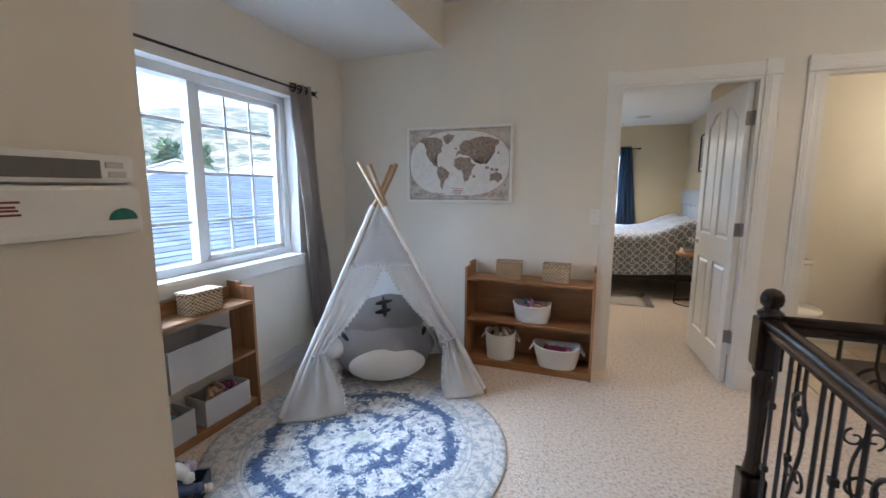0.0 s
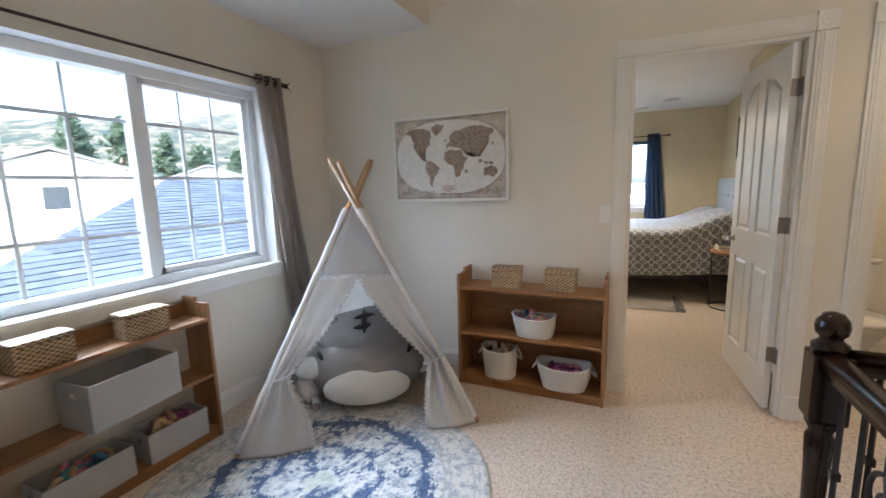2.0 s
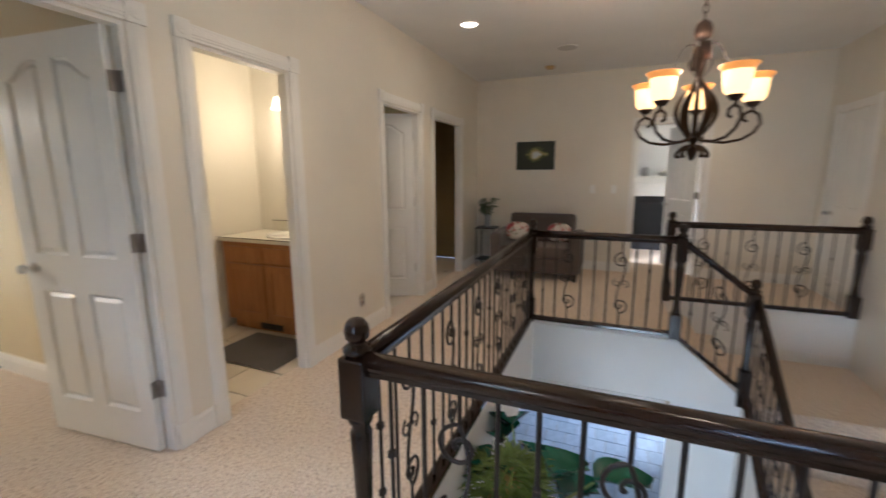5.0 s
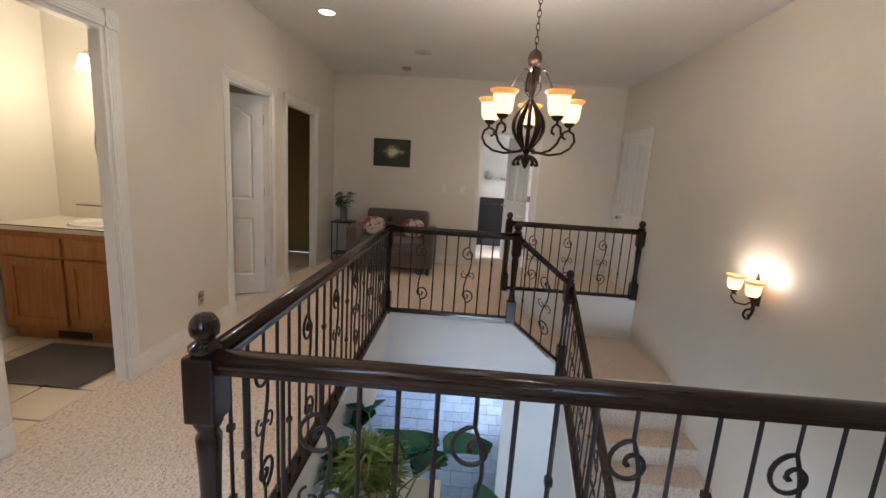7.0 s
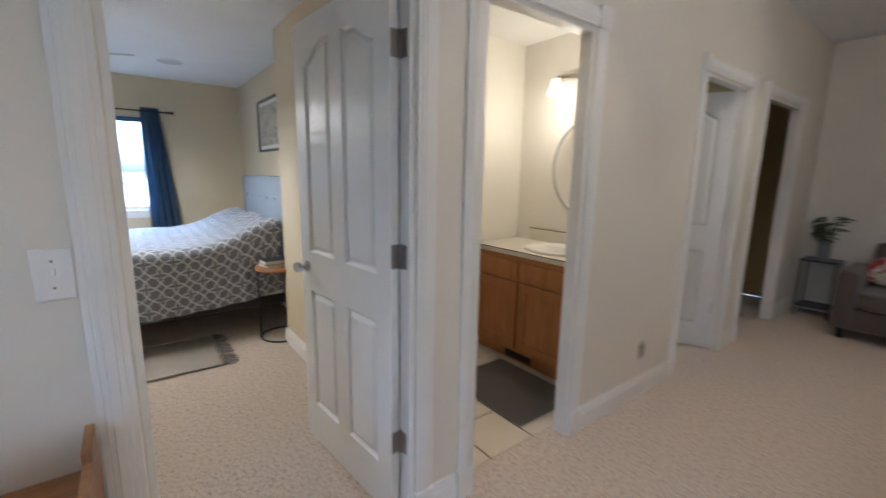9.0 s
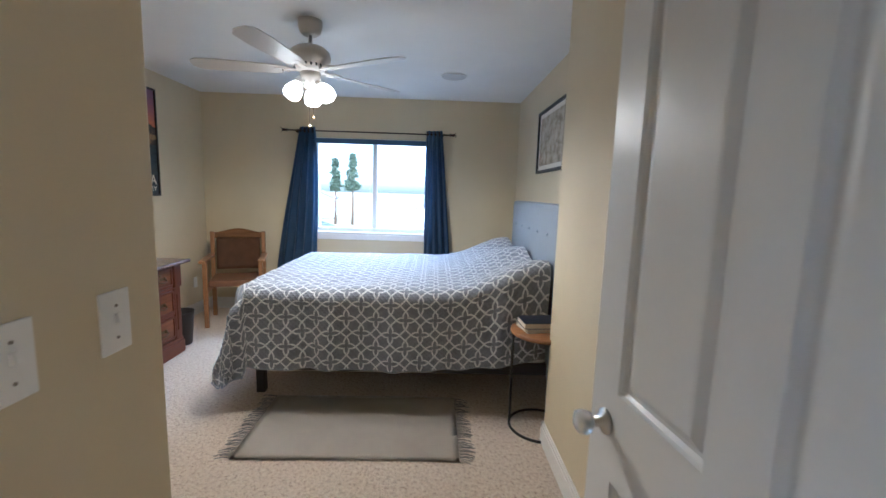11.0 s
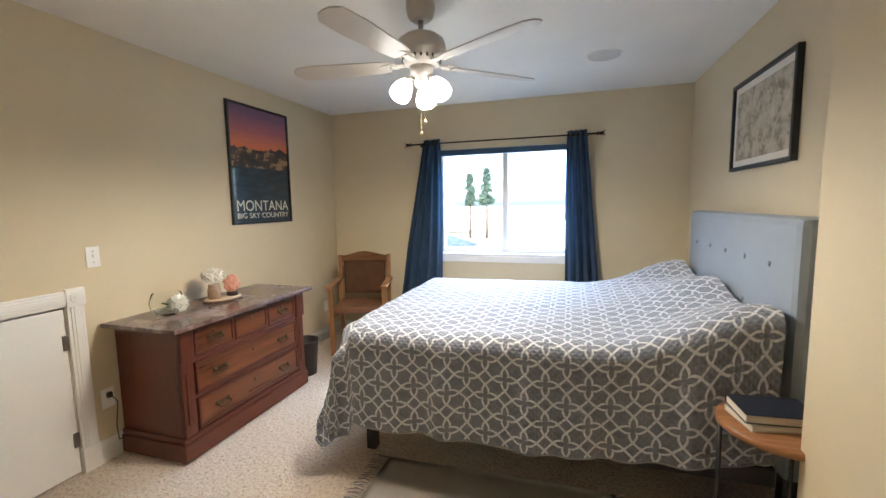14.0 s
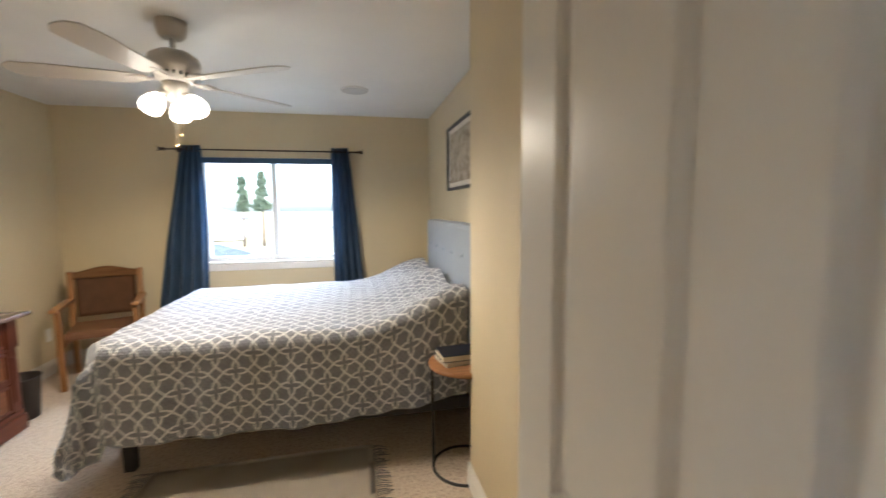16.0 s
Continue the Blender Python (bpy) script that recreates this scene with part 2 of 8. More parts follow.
def panel_wall(bm, axis, near, far, span, heights, holes=(), mats=(0, 0, 0)):
    """A wall with thickness and real openings. axis: the wall's normal. holes: (from, to, low, high). mats: near face, far face, reveals."""
    us = sorted({*span, *[h[0] for h in holes], *[h[1] for h in holes]})
    vs = sorted({*heights, *[h[2] for h in holes], *[h[3] for h in holes]})
    us = [u for u in us if span[0] <= u <= span[1]]
    vs = [v for v in vs if heights[0] <= v <= heights[1]]

    def solid(i, j):
        if not (0 <= i < len(us) - 1 and 0 <= j < len(vs) - 1):
            return False
        u, v = (us[i] + us[i + 1]) / 2, (vs[j] + vs[j + 1]) / 2
        return not any(a < u < b and c < v < d for a, b, c, d in holes)

    def at(n, u, v):
        return {"x": (n, u, v), "y": (u, n, v), "z": (u, v, n)}[axis]

    cache = {}

    def vert(n, u, v):
        key = (n, u, v)
        if key not in cache:
            cache[key] = bm.verts.new(at(n, u, v))
        return cache[key]

    def face(corners, mat):
        bm.faces.new([vert(*c) for c in corners]).material_index = mat

    for i in range(len(us) - 1):
        for j in range(len(vs) - 1):
            if not solid(i, j):
                continue
            a, b, c, d = us[i], us[i + 1], vs[j], vs[j + 1]
            face([(near, a, c), (near, b, c), (near, b, d), (near, a, d)], mats[0])
            face([(far, a, c), (far, a, d), (far, b, d), (far, b, c)], mats[1])
            if not solid(i - 1, j):
                face([(near, a, c), (near, a, d), (far, a, d), (far, a, c)], mats[2])
            if not solid(i + 1, j):
                face([(near, b, c), (far, b, c), (far, b, d), (near, b, d)], mats[2])
            if not solid(i, j - 1):
                face([(near, a, c), (far, a, c), (far, b, c), (near, b, c)], mats[2])
            if not solid(i, j + 1):
                face([(near, a, d), (near, b, d), (far, b, d), (far, a, d)], mats[2])


# ---- the large structure ----
NORTH, NORTH2 = 3.735, 3.81       # the wall between hall and bedroom
WEST, SOUTH, EAST = -1.87, -0.58, 6.34
LOW, HIGH = 2.46, 2.79
BW, BE, BN, BTOP = -1.88, 1.65, 8.475, 2.43
DOOR1, DOOR2, DOOR3, DOOR4 = (0.396, 1.225), (1.53, 2.222), (3.445, 4.22), (4.62, 5.54)
DOORTOP = 2.075
WELL = (0.98, 3.90, SOUTH, 2.38)
LOWER = -2.75

bm = bmesh.new()
panel_wall(bm, "y", NORTH, NORTH2, (WEST - 0.2, EAST + 0.12), (0.0, HIGH + 0.1),
           [(a, b, -0.01, DOORTOP) for a, b in (DOOR1, DOOR2, DOOR3, DOOR4)], (0, 1, 2))
for f in bm.faces:
    if f.material_index == 1 and f.calc_center_median().x > 1.4:
        f.material_index = 3
structure("wall_north", bm, HALL, BEDROOM, TRIM, BATH, label="beige painted hall wall with four white-cased doorways", category="wall")

WIN = (1.50, 3.11, 0.86, 2.035)
bm = bmesh.new()
panel_wall(bm, "x", WEST, WEST - 0.24, (0.78, NORTH), (-0.3, HIGH + 0.1), [WIN], (0, 0, 1))
structure("wall_west", bm, HALL, WHITEWALL, label="beige painted wall round the play corner window", category="wall")

bm = bmesh.new()
panel_wall(bm, "x", -0.30, -0.42, (SOUTH, 0.885), (0, HIGH + 0.1), (), (0, 0, 0))
structure("wall_thermostat", bm, HALL, label="beige painted wall end beside the stair landing", category="wall")
bm = bmesh.new()
panel_wall(bm, "y", 0.885, 0.765, (WEST, -0.42), (0, HIGH + 0.1), (), (0, 0, 0))
structure("wall_alcove", bm, HALL, label="beige painted side wall of the play corner", category="wall")

DOOR5 = (5.35, 6.10)
bm = bmesh.new()
panel_wall(bm, "y", SOUTH, SOUTH - 0.15, (-0.42, EAST + 0.12), (LOWER, HIGH + 0.1), [(*DOOR5, 0.0, 2.045)], (0, 0, 1))
structure("wall_south", bm, HALL, TRIM, label="beige painted stairwell wall with a wall lamp", category="wall")

DOOR6 = (0.66, 1.44)
bm = bmesh.new()
panel_wall(bm, "x", EAST, EAST + 0.12, (SOUTH, NORTH), (0, HIGH + 0.1), [(*DOOR6, 0.0, 2.045)], (0, 1, 2))
structure("wall_east", bm, HALL, WHITEWALL, TRIM, label="beige painted end wall of the landing", category="wall")

bm = bmesh.new()
panel_wall(bm, "z", 0.0, -0.30, (WEST - 0.1, EAST + 0.06), (SOUTH, NORTH2 + 0.02),
           [(WELL[0], WELL[1], WELL[2] - 0.2, WELL[3]), (WELL[1] - 0.01, 5.10, WELL[2] - 0.2, 1.13)], (0, 1, 1))
structure("floor", bm, CARPET, WHITEWALL, label="beige flecked berber carpet on the landing", category="floor")
bm = bmesh.new()
panel_wall(bm, "z", 0.0, -0.30, (BW - 0.1, 1.40), (NORTH2 + 0.02, BN + 0.1), (), (0, 1, 1))
panel_wall(bm, "z", 0.0, -0.30, (1.40, BE + 0.1), (5.90, BN + 0.1), (), (0, 1, 1))
structure("floor_bedroom", bm, CARPET, WHITEWALL, label="beige flecked berber carpet in the bedroom", category="floor")

bm = bmesh.new()
box(bm, -0.915, EAST + 0.1, SOUTH - 0.1, NORTH + 0.05, HIGH, HIGH + 0.1)
structure("ceiling", bm, CEIL, label="white painted high ceiling over the landing", category="ceiling")
bm = bmesh.new()
box(bm, WEST - 0.1, -0.915, SOUTH - 0.1, NORTH, LOW, HIGH + 0.1)
bmesh.ops.recalc_face_normals(bm, faces=bm.faces)
for f in bm.faces:
    f.material_index = 1 if f.normal.x > 0.5 else 0
structure("ceiling_alcove", bm, CEIL, HALL, label="dropped white ceiling over the play corner", category="ceiling")

# bedroom
BWIN = (-0.66, 0.66, 0.93, 1.985)
bm = bmesh.new()
panel_wall(bm, "y", BN, BN + 0.18, (BW - 0.15, BE + 0.15), (-0.3, BTOP + 0.2), [BWIN], (0, 0, 1))
structure("wall_bedroom_north", bm, BEDROOM, WHITEWALL, label="tan painted bedroom wall with a window", category="wall")
bm = bmesh.new()
panel_wall(bm, "x", BW, BW - 0.15, (NORTH2, BN), (0.0, BTOP + 0.2), [(4.86, 5.80, -0.01, 0.93)], (0, 0, 1))
structure("wall_bedroom_west", bm, BEDROOM, TRIM, label="tan painted bedroom wall with a low access door", category="wall")
bm = bmesh.new()
panel_wall(bm, "x", BE, BE + 0.15, (5.90, BN), (0, BTOP + 0.2), (), (0, 0, 0))
structure("wall_bedroom_east", bm, BEDROOM, label="tan painted bedroom wall behind the bed", category="wall")
bm = bmesh.new()
box(bm, 1.385, 1.45, NORTH2, 5.90, 0, BTOP + 0.2, 0.004)
box(bm, 1.45, BE, 5.78, 5.90, 0, BTOP + 0.2)
structure("wall_bedroom_entry", bm, BEDROOM, label="tan painted wall beside the bedroom door", category="wall")
bm = bmesh.new()
box(bm, BW, 0.14, NORTH2, 4.56, 0, BTOP + 0.2, 0.004)
structure("wall_closet", bm, BEDROOM, label="tan painted closet wall beside the bedroom door", category="wall")
bm = bmesh.new()
panel_wall(bm, "z", BTOP, BTOP + 0.12, (BW - 0.1, BE + 0.1), (NORTH2, BN + 0.1), (), (0, 0, 0))
structure("ceiling_bedroom", bm, CEIL, label="white textured bedroom ceiling", category="ceiling")

# ---- doors and trim ----
def casing(name, a, b, face, out, top=2.045, axis="y"):
    """A white door casing with fluted legs, corner rosettes and plinth blocks. face: the wall's face, out: +1 or -1 along its normal."""
    bm = bmesh.new()

    def piece(u0, u1, v0, v1, depth, bevel=0.003, back=0.0):
        n0, n1 = sorted((face + out * back, face + out * depth))
        if axis == "y":
            box(bm, u0, u1, n0, n1, v0, v1, bevel)
        else:
            box(bm, n0, n1, u0, u1, v0, v1, bevel)

    w = 0.085
    for side, edge in ((-1, a), (1, b)):
        u0, u1 = sorted((edge + side * 0.004, edge + side * w))
        piece(u0, u1, 0.14, top, 0.014)
        c = (u0 + u1) / 2
        piece(c - 0.026, c + 0.026, 0.14, top, 0.018, 0.004, 0.013)
        piece(c - 0.012, c + 0.012, 0.14, top, 0.021, 0.003, 0.017)
        piece(u0 - 0.004, u1 + 0.004, 0.0, 0.14, 0.024)
        piece(u0 - 0.004, u1 + 0.004, top, top + 0.095, 0.026)
        centre = ((u0 + u1) / 2, top + 0.0475)
        for r, depth in ((0.032, 0.031), (0.022, 0.027), (0.011, 0.034)):
            turn = Matrix.Rotation(radians(90 if axis == "y" else 90), 4, "X" if axis == "y" else "Y")
            spot = Vector((centre[0], face + out * 0.02, centre[1])) if axis == "y" else Vector((face + out * 0.02, centre[0], centre[1]))
            lathe(bm, [(r, -(depth - 0.02)), (r * 0.9, (depth - 0.02))], turns=18, m=Matrix.Translation(spot) @ turn)
    piece(a - 0.004, b + 0.004, top + 0.004, top + 0.085, 0.014)
    piece(a - 0.004, b + 0.004, top + 0.018, top + 0.070, 0.018, 0.004, 0.013)
    piece(a - 0.004, b + 0.004, top + 0.032, top + 0.056, 0.021, 0.003, 0.017)
    return structure(name, bm, TRIM, label="white painted door casing with corner rosettes", category="door trim")


def jamb(name, a, b, near, far, axis="y", top=2.045):
    bm = bmesh.new()
    n0, n1 = sorted((near, far))
    for u0, u1, v0, v1 in ((a, a + 0.018, 0, top), (b - 0.018, b, 0, top), (a + 0.018, b - 0.018, top - 0.018, top)):
        if axis == "y":
            box(bm, u0, u1, n0, n1, v0, v1, 0.002)
        else:
            box(bm, n0, n1, u0, u1, v0, v1, 0.002)
    return structure(name, bm, TRIM, label="white painted door jamb", category="door frame")


def door_leaf(name, width, m, knob_side=True, height=2.045, label="", knob_mat=None):
    """A moulded four-panel door whose upper panels are arched. The hinge edge is at x = 0, the leaf along +x, 35 mm thick in y."""
    bm = bmesh.new()
    t = 0.035
    mid = width / 2
    cols = ((0.10, mid - 0.052), (mid + 0.052, width - 0.10))
    rows = ((0.205, 0.815), (1.005, 1.935))
    edges = (0.0, 0.004, 0.011, 0.018, 0.034, 0.040)
    depths = (0.0, 0.007, 0.013, 0.013, 0.0035, 0.0025)

    def lines(spans, end, inner):
        out = [0.0, end]
        for a, b in spans:
            out += [a + e for e in edges] + [b - e for e in edges] + [a + 0.04 + (b - a - 0.08) * k / inner for k in range(1, inner)]
        return sorted(set(out))

    def relief(u, w):
        for a, b in cols:
            for c, d in rows:
                k = min(u - a, b - u, w - c, d - w)
                if k > 0:
                    for (e0, e1), (d0, d1) in zip(zip(edges, edges[1:]), zip(depths, depths[1:])):
                        if k <= e1 + 1e-6:
                            return d0 + (d1 - d0) * (k - e0) / (e1 - e0)
                    return depths[-1]
        return 0.0

    def arch(u, w):
        """Heights near the upper panels' tops, bent into a cathedral curve."""
        if w < 1.2 or w >= height:
            return w
        for i, (a, b) in enumerate(cols):
            if a - 1e-6 <= u <= b + 1e-6:
                k = (u - a) / (b - a)
                k = k if i == 0 else 1 - k
                drop = 0.085 * (0.5 + 0.5 * math.cos(math.pi * min(1.0, k / 0.75)))
                top = rows[1][1]
                share = (w - 1.2) / (top - 1.2) if w <= top else (height - w) / (height - top)
                return w - drop * share
        return w

    us, ws = lines(cols, width, 8), lines(rows, height, 3)
    for sign, base in ((1, 0.0), (-1, t)):
        sheet(bm, us, ws, lambda u, w, sign=sign, base=base: Vector((u, base + sign * relief(u, w), arch(u, w))))
    for f in bm.faces:
        f.smooth = False
    rim = ((0, 0), (width, 0), (width, height), (0, height))
    for (u0, z0), (u1, z1) in zip(rim, rim[1:] + rim[:1]):
        bm.faces.new([bm.verts.new(p) for p in ((u0, 0, z0), (u1, 0, z1), (u1, t, z1), (u0, t, z0))])
    bmesh.ops.remove_doubles(bm, verts=bm.verts[:], dist=0.0002)
    leaf = structure(name, bm, DOORPAINT, label=label or "white moulded panel door standing open", category="door")
    leaf.matrix_world = m
    for z in (0.335, 1.085, 1.815):
        hb = bmesh.new()
        tube(hb, [(0, 0, -0.046), (0, 0, 0.046)], 0.0075, 10)
        box(hb, 0.0025, 0.0055, 0.003, 0.037, -0.045, 0.045, 0.001)
        box(hb, -0.036, 0.0, -0.0035, -0.0005, -0.045, 0.045, 0.001)
        part("hinge", hb, STEEL, leaf, "dark steel hinge", Matrix.Translation((-0.006, -0.003, z)))
    if knob_side:
        for face, sign in ((0.0, -1), (t, 1)):
            kb = bmesh.new()
            turn = Matrix.Translation((width - 0.065, face, 0.93)) @ Matrix.Rotation(radians(90 if sign < 0 else -90), 4, "X")
            lathe(kb, [(0.027, 0.0), (0.027, 0.006), (0.012, 0.012), (0.010, 0.03)], m=turn)
            rose = part("knob_rose", kb, NICKEL, leaf, "brushed nickel knob plate")
            kb = bmesh.new()
            lathe(kb, [(0.010, 0.03), (0.022, 0.036), (0.027, 0.05), (0.024, 0.064), (0.012, 0.070), (0.0, 0.071)], turns=8, m=turn)
            part("knob", kb, knob_mat or KNOB, leaf, "faceted clear glass knob")
    return leaf


KNOB = Nodes("glass_knob").finish((0.9, 0.92, 0.93), 0.05, 0.0, Transmission_Weight=0.7, IOR=1.5)

for i, (a, b) in enumerate((DOOR1, DOOR2, DOOR3, DOOR4), 1):
    casing(f"door_frame_{i}", a, b, NORTH, -1, DOORTOP)
    jamb(f"door_jamb_{i}", a, b, NORTH + 0.003, NORTH2 - 0.003, top=DOORTOP)
casing("door_frame_5", *DOOR5, SOUTH, 1)
casing("door_frame_6", *DOOR6, EAST, -1, axis="x")
casing("door_frame_7", *DOOR1, NORTH2, 1, DOORTOP)

door_leaf("door_1", 0.775, pose(1.196, 3.797, 0.012, 0, 0, 95.0), label="white moulded panel bedroom door standing open")
door_leaf("door_3", 0.74, pose(DOOR3[1] - 0.02, NORTH2 - 0.002, 0.012, 0, 0, 118) , label="white moulded panel door standing ajar")
door_leaf("door_5", 0.71, pose(DOOR5[0] + 0.02, SOUTH - 0.05, 0.012), label="white moulded panel door, closed")
door_leaf("door_6", 0.74, pose(EAST + 0.115, DOOR6[0] + 0.02, 0.012, 0, 0, 22), label="white moulded panel door standing open")


def baseboard(name, runs):
    """runs: (axis, face, out, from, to, foot)."""
    bm = bmesh.new()
    for axis, face, out, a, b, foot in runs:
        for v0, v1, d in ((0.0, 0.095, 0.015), (0.093, 0.115, 0.011), (0.113, 0.13, 0.007)):
            n0, n1 = sorted((face, face + out * d))
            if axis == "y":
                box(bm, a, b, n0, n1, foot + v0, foot + v1, 0.002)
            else:
                box(bm, n0, n1, a, b, foot + v0, foot + v1, 0.002)
    return structure(name, bm, TRIM, label="white moulded baseboard", category="baseboard")


baseboard("baseboard", [
    ("y", NORTH, -1, WEST, DOOR1[0] - 0.09, 0), ("y", NORTH, -1, DOOR1[1] + 0.09, DOOR2[0] - 0.09, 0),
    ("y", NORTH, -1, DOOR2[1] + 0.09, DOOR3[0] - 0.09, 0), ("y", NORTH, -1, DOOR3[1] + 0.09, DOOR4[0] - 0.09, 0),
    ("y", NORTH, -1, DOOR4[1] + 0.09, EAST, 0), ("x", WEST, 1, 0.885, NORTH - 0.02, 0), ("x", -0.30, 1, SOUTH, 0.885, 0),
    ("x", EAST, -1, SOUTH + 0.02, DOOR6[0] - 0.09, 0), ("x", EAST, -1, DOOR6[1] + 0.09, NORTH - 0.02, 0),
    ("y", 0.885, 1, WEST + 0.02, -0.30, 0), ("y", SOUTH, 1, -0.28, WELL[0] - 0.02, 0), ("x", 5.08, -1, SOUTH + 0.02, 1.10, -0.56)])
baseboard("baseboard_bedroom", [
    ("y", BN, -1, BW, BE, 0), ("x", BW, 1, 4.48, 4.76, 0), ("x", BW, 1, 5.89, BN - 0.02, 0), ("x", BE, -1, 5.92, BN - 0.02, 0),
    ("x", 1.385, -1, NORTH2 + 0.04, 5.90, 0), ("y", 5.90, 1, 1.37, BE - 0.02, 0), ("x", 0.14, 1, NORTH2 + 0.03, 4.48, 0), ("y", 4.48, 1, BW + 0.02, 0.155, 0)])


# unseen board added behind door_5, keeps sun from leaking round the leaf
bm = bmesh.new()
box(bm, 5.20, 6.25, SOUTH - 0.30, SOUTH - 0.16, -0.1, 2.3)
structure("wall_closet_back", bm, HALL, label="plain unseen board added behind the closed door to block sunlight", category="wall")

# ---- play corner window ----
def muntin_grid(ob, u0, u1, z0, z1, x, us, zs):
    for u in us:
        bm = bmesh.new()
        box(bm, x - 0.004, x + 0.004, u - 0.009, u + 0.009, z0, z1)
        part("muntin", bm, VINYL, ob)
    for z in zs:
        bm = bmesh.new()
        box(bm, x - 0.0045, x + 0.0045, u0, u1, z - 0.009, z + 0.009)
        part("muntin", bm, VINYL, ob)


y0, y1, z0, z1 = WIN
bm = bmesh.new()
gx = WEST - 0.14
for a, b, c, d in ((y0, y1, z0, z0 + 0.055), (y0, y1, z1 - 0.055, z1), (y0, y0 + 0.05, z0 + 0.055, z1 - 0.055), (y1 - 0.05, y1, z0 + 0.055, z1 - 0.055)):
    box(bm, gx - 0.05, gx + 0.045, a, b, c, d, 0.004)
mid = 2.345
box(bm, gx - 0.03, gx + 0.04, mid - 0.028, mid + 0.028, z0 + 0.055, z1 - 0.055, 0.004)
for a, b in ((mid + 0.028, y1 - 0.05),):
    for u0, u1, v0, v1 in ((a, a + 0.035, z0 + 0.055, z1 - 0.055), (b - 0.035, b, z0 + 0.055, z1 - 0.055), (a, b, z0 + 0.055, z0 + 0.09), (a, b, z1 - 0.09, z1 - 0.055)):
        box(bm, gx - 0.02, gx + 0.022, u0, u1, v0, v1, 0.003)
window_1 = structure("window_1", bm, VINYL, label="white vinyl sliding window with muntin bars", category="window")
for a, b in ((y0 + 0.05, mid - 0.028), (mid + 0.063, y1 - 0.085)):
    bm = bmesh.new()
    box(bm, gx - 0.003, gx + 0.001, a, b, z0 + 0.05, z1 - 0.05)
    pane = part("pane", bm, GLASS, window_1)
    pane.visible_shadow = False
    muntin_grid(window_1, a, b, z0 + 0.055, z1 - 0.055, gx - 0.012, [a + (b - a) * k / 3 for k in (1, 2)], [z0 + (z1 - z0) * k for k in (0.255, 0.505, 0.755)])
bm = bmesh.new()
box(bm, gx + 0.03, WEST + 0.022, y0 - 0.03, y1 + 0.03, z0 - 0.022, z0 + 0.004, 0.005)
box(bm, WEST, WEST + 0.016, y0 - 0.02, y1 + 0.02, z0 - 0.085, z0 - 0.022, 0.004)
part("window_sill", bm, TRIM, window_1)


# ---- curtains ----
def curtain(name, m, width_top, width_low, drop, mat, label, waves=5, lean=0.0, back=None, depth=0.035):
    """A hanging panel in the xz plane, top at z = 0; lean: how far the hem swings along x."""
    ob = thing(name, m, label, "curtain")
    bm = bmesh.new()
    rnd = random.Random(len(label) + waves)
    phase = [rnd.uniform(-0.4, 0.4) for _ in range(8)]

    def place(u, v):
        w = width_top + (width_low - width_top) * v ** 0.8
        fold = math.sin(u * waves * 2 * math.pi + phase[int(u * 7)] * v) * depth * (0.8 + 0.5 * v)
        return Vector((lean * v ** 1.1 + (u - 0.5) * w, fold + 0.012 * math.sin(9 * v + 5 * u), -drop * v))

    sheet(bm, steps(0, 1, waves * 14), steps(0, 1, 22), place)
    bmesh.ops.solidify(bm, geom=bm.faces[:], thickness=0.004)
    part("panel", bm, mat, ob)
    for i in range(waves):
        gb = bmesh.new()
        x = (i + 0.25) / waves - 0.5
        ring = [(x * width_top, 0.026 * math.cos(a), -0.035 + 0.026 * math.sin(a)) for a in steps(0, 2 * math.pi, 14)[:-1]]
        tube(gb, ring, 0.005, 6, True)
        part("grommet", gb, BRONZE, ob, "bronze curtain ring")
    return ob


def cloth(name, colour, var=0.12, weave=700.0, relief=0.25, rough=0.9, sheen=0.2, through=0.0):
    n = Nodes(name)
    where = n.coords()
    threads = n.noise(where, weave, 2)
    slow = n.noise(where, 7, 4)
    base = n.ramp(slow, [(0.3, shade(colour, 1 - var)), (0.7, shade(colour, 1 + var * 0.5))])
    base = n.mix(0.3, base, n.ramp(threads, [(0.3, shade(colour, 0.8)), (0.7, shade(colour, 1.15))]))
    n.bump(threads, relief, 0.0015)
    n.finish(base, rough, Sheen_Weight=sheen)
    if through:
        # thin cloth lets part of the light pass
        thin, both = n.add("ShaderNodeBsdfTranslucent"), n.add("ShaderNodeMixShader")
        n.link(base, thin.inputs["Color"])
        both.inputs[0].default_value = through
        n.link(n.bsdf.outputs[0], both.inputs[1])
        n.link(thin.outputs[0], both.inputs[2])
        n.link(both.outputs[0], n.tree.nodes["Material Output"].inputs["Surface"])
    return n.mat


TAUPE = cloth("taupe_curtain_cloth", (0.50, 0.435, 0.375), through=0.36)
NAVY = cloth("slate_blue_curtain_cloth", (0.075, 0.14, 0.235), through=0.15)
CANVAS = cloth("cream_canvas", (0.90, 0.88, 0.85), var=0.05, through=0.35)
WHITECLOTH = cloth("white_cotton", (0.80, 0.79, 0.78), var=0.05, through=0.25)
ROPE = cloth("white_cotton_rope", (0.76, 0.74, 0.70), var=0.06, weave=260, relief=0.6)
GREYBIN = cloth("grey_linen", (0.46, 0.45, 0.435), var=0.08, weave=420)
PLUSHGREY = cloth("grey_plush", (0.30, 0.29, 0.285), var=0.10, weave=350, relief=0.5)
PLUSHWHITE = cloth("white_plush", (0.74, 0.72, 0.69), var=0.05, weave=350, relief=0.5)
PINK = cloth("pink_plush", (0.68, 0.36, 0.38), var=0.05)
SOFACLOTH = cloth("brown_grey_upholstery", (0.10, 0.078, 0.068), var=0.12, weave=420)
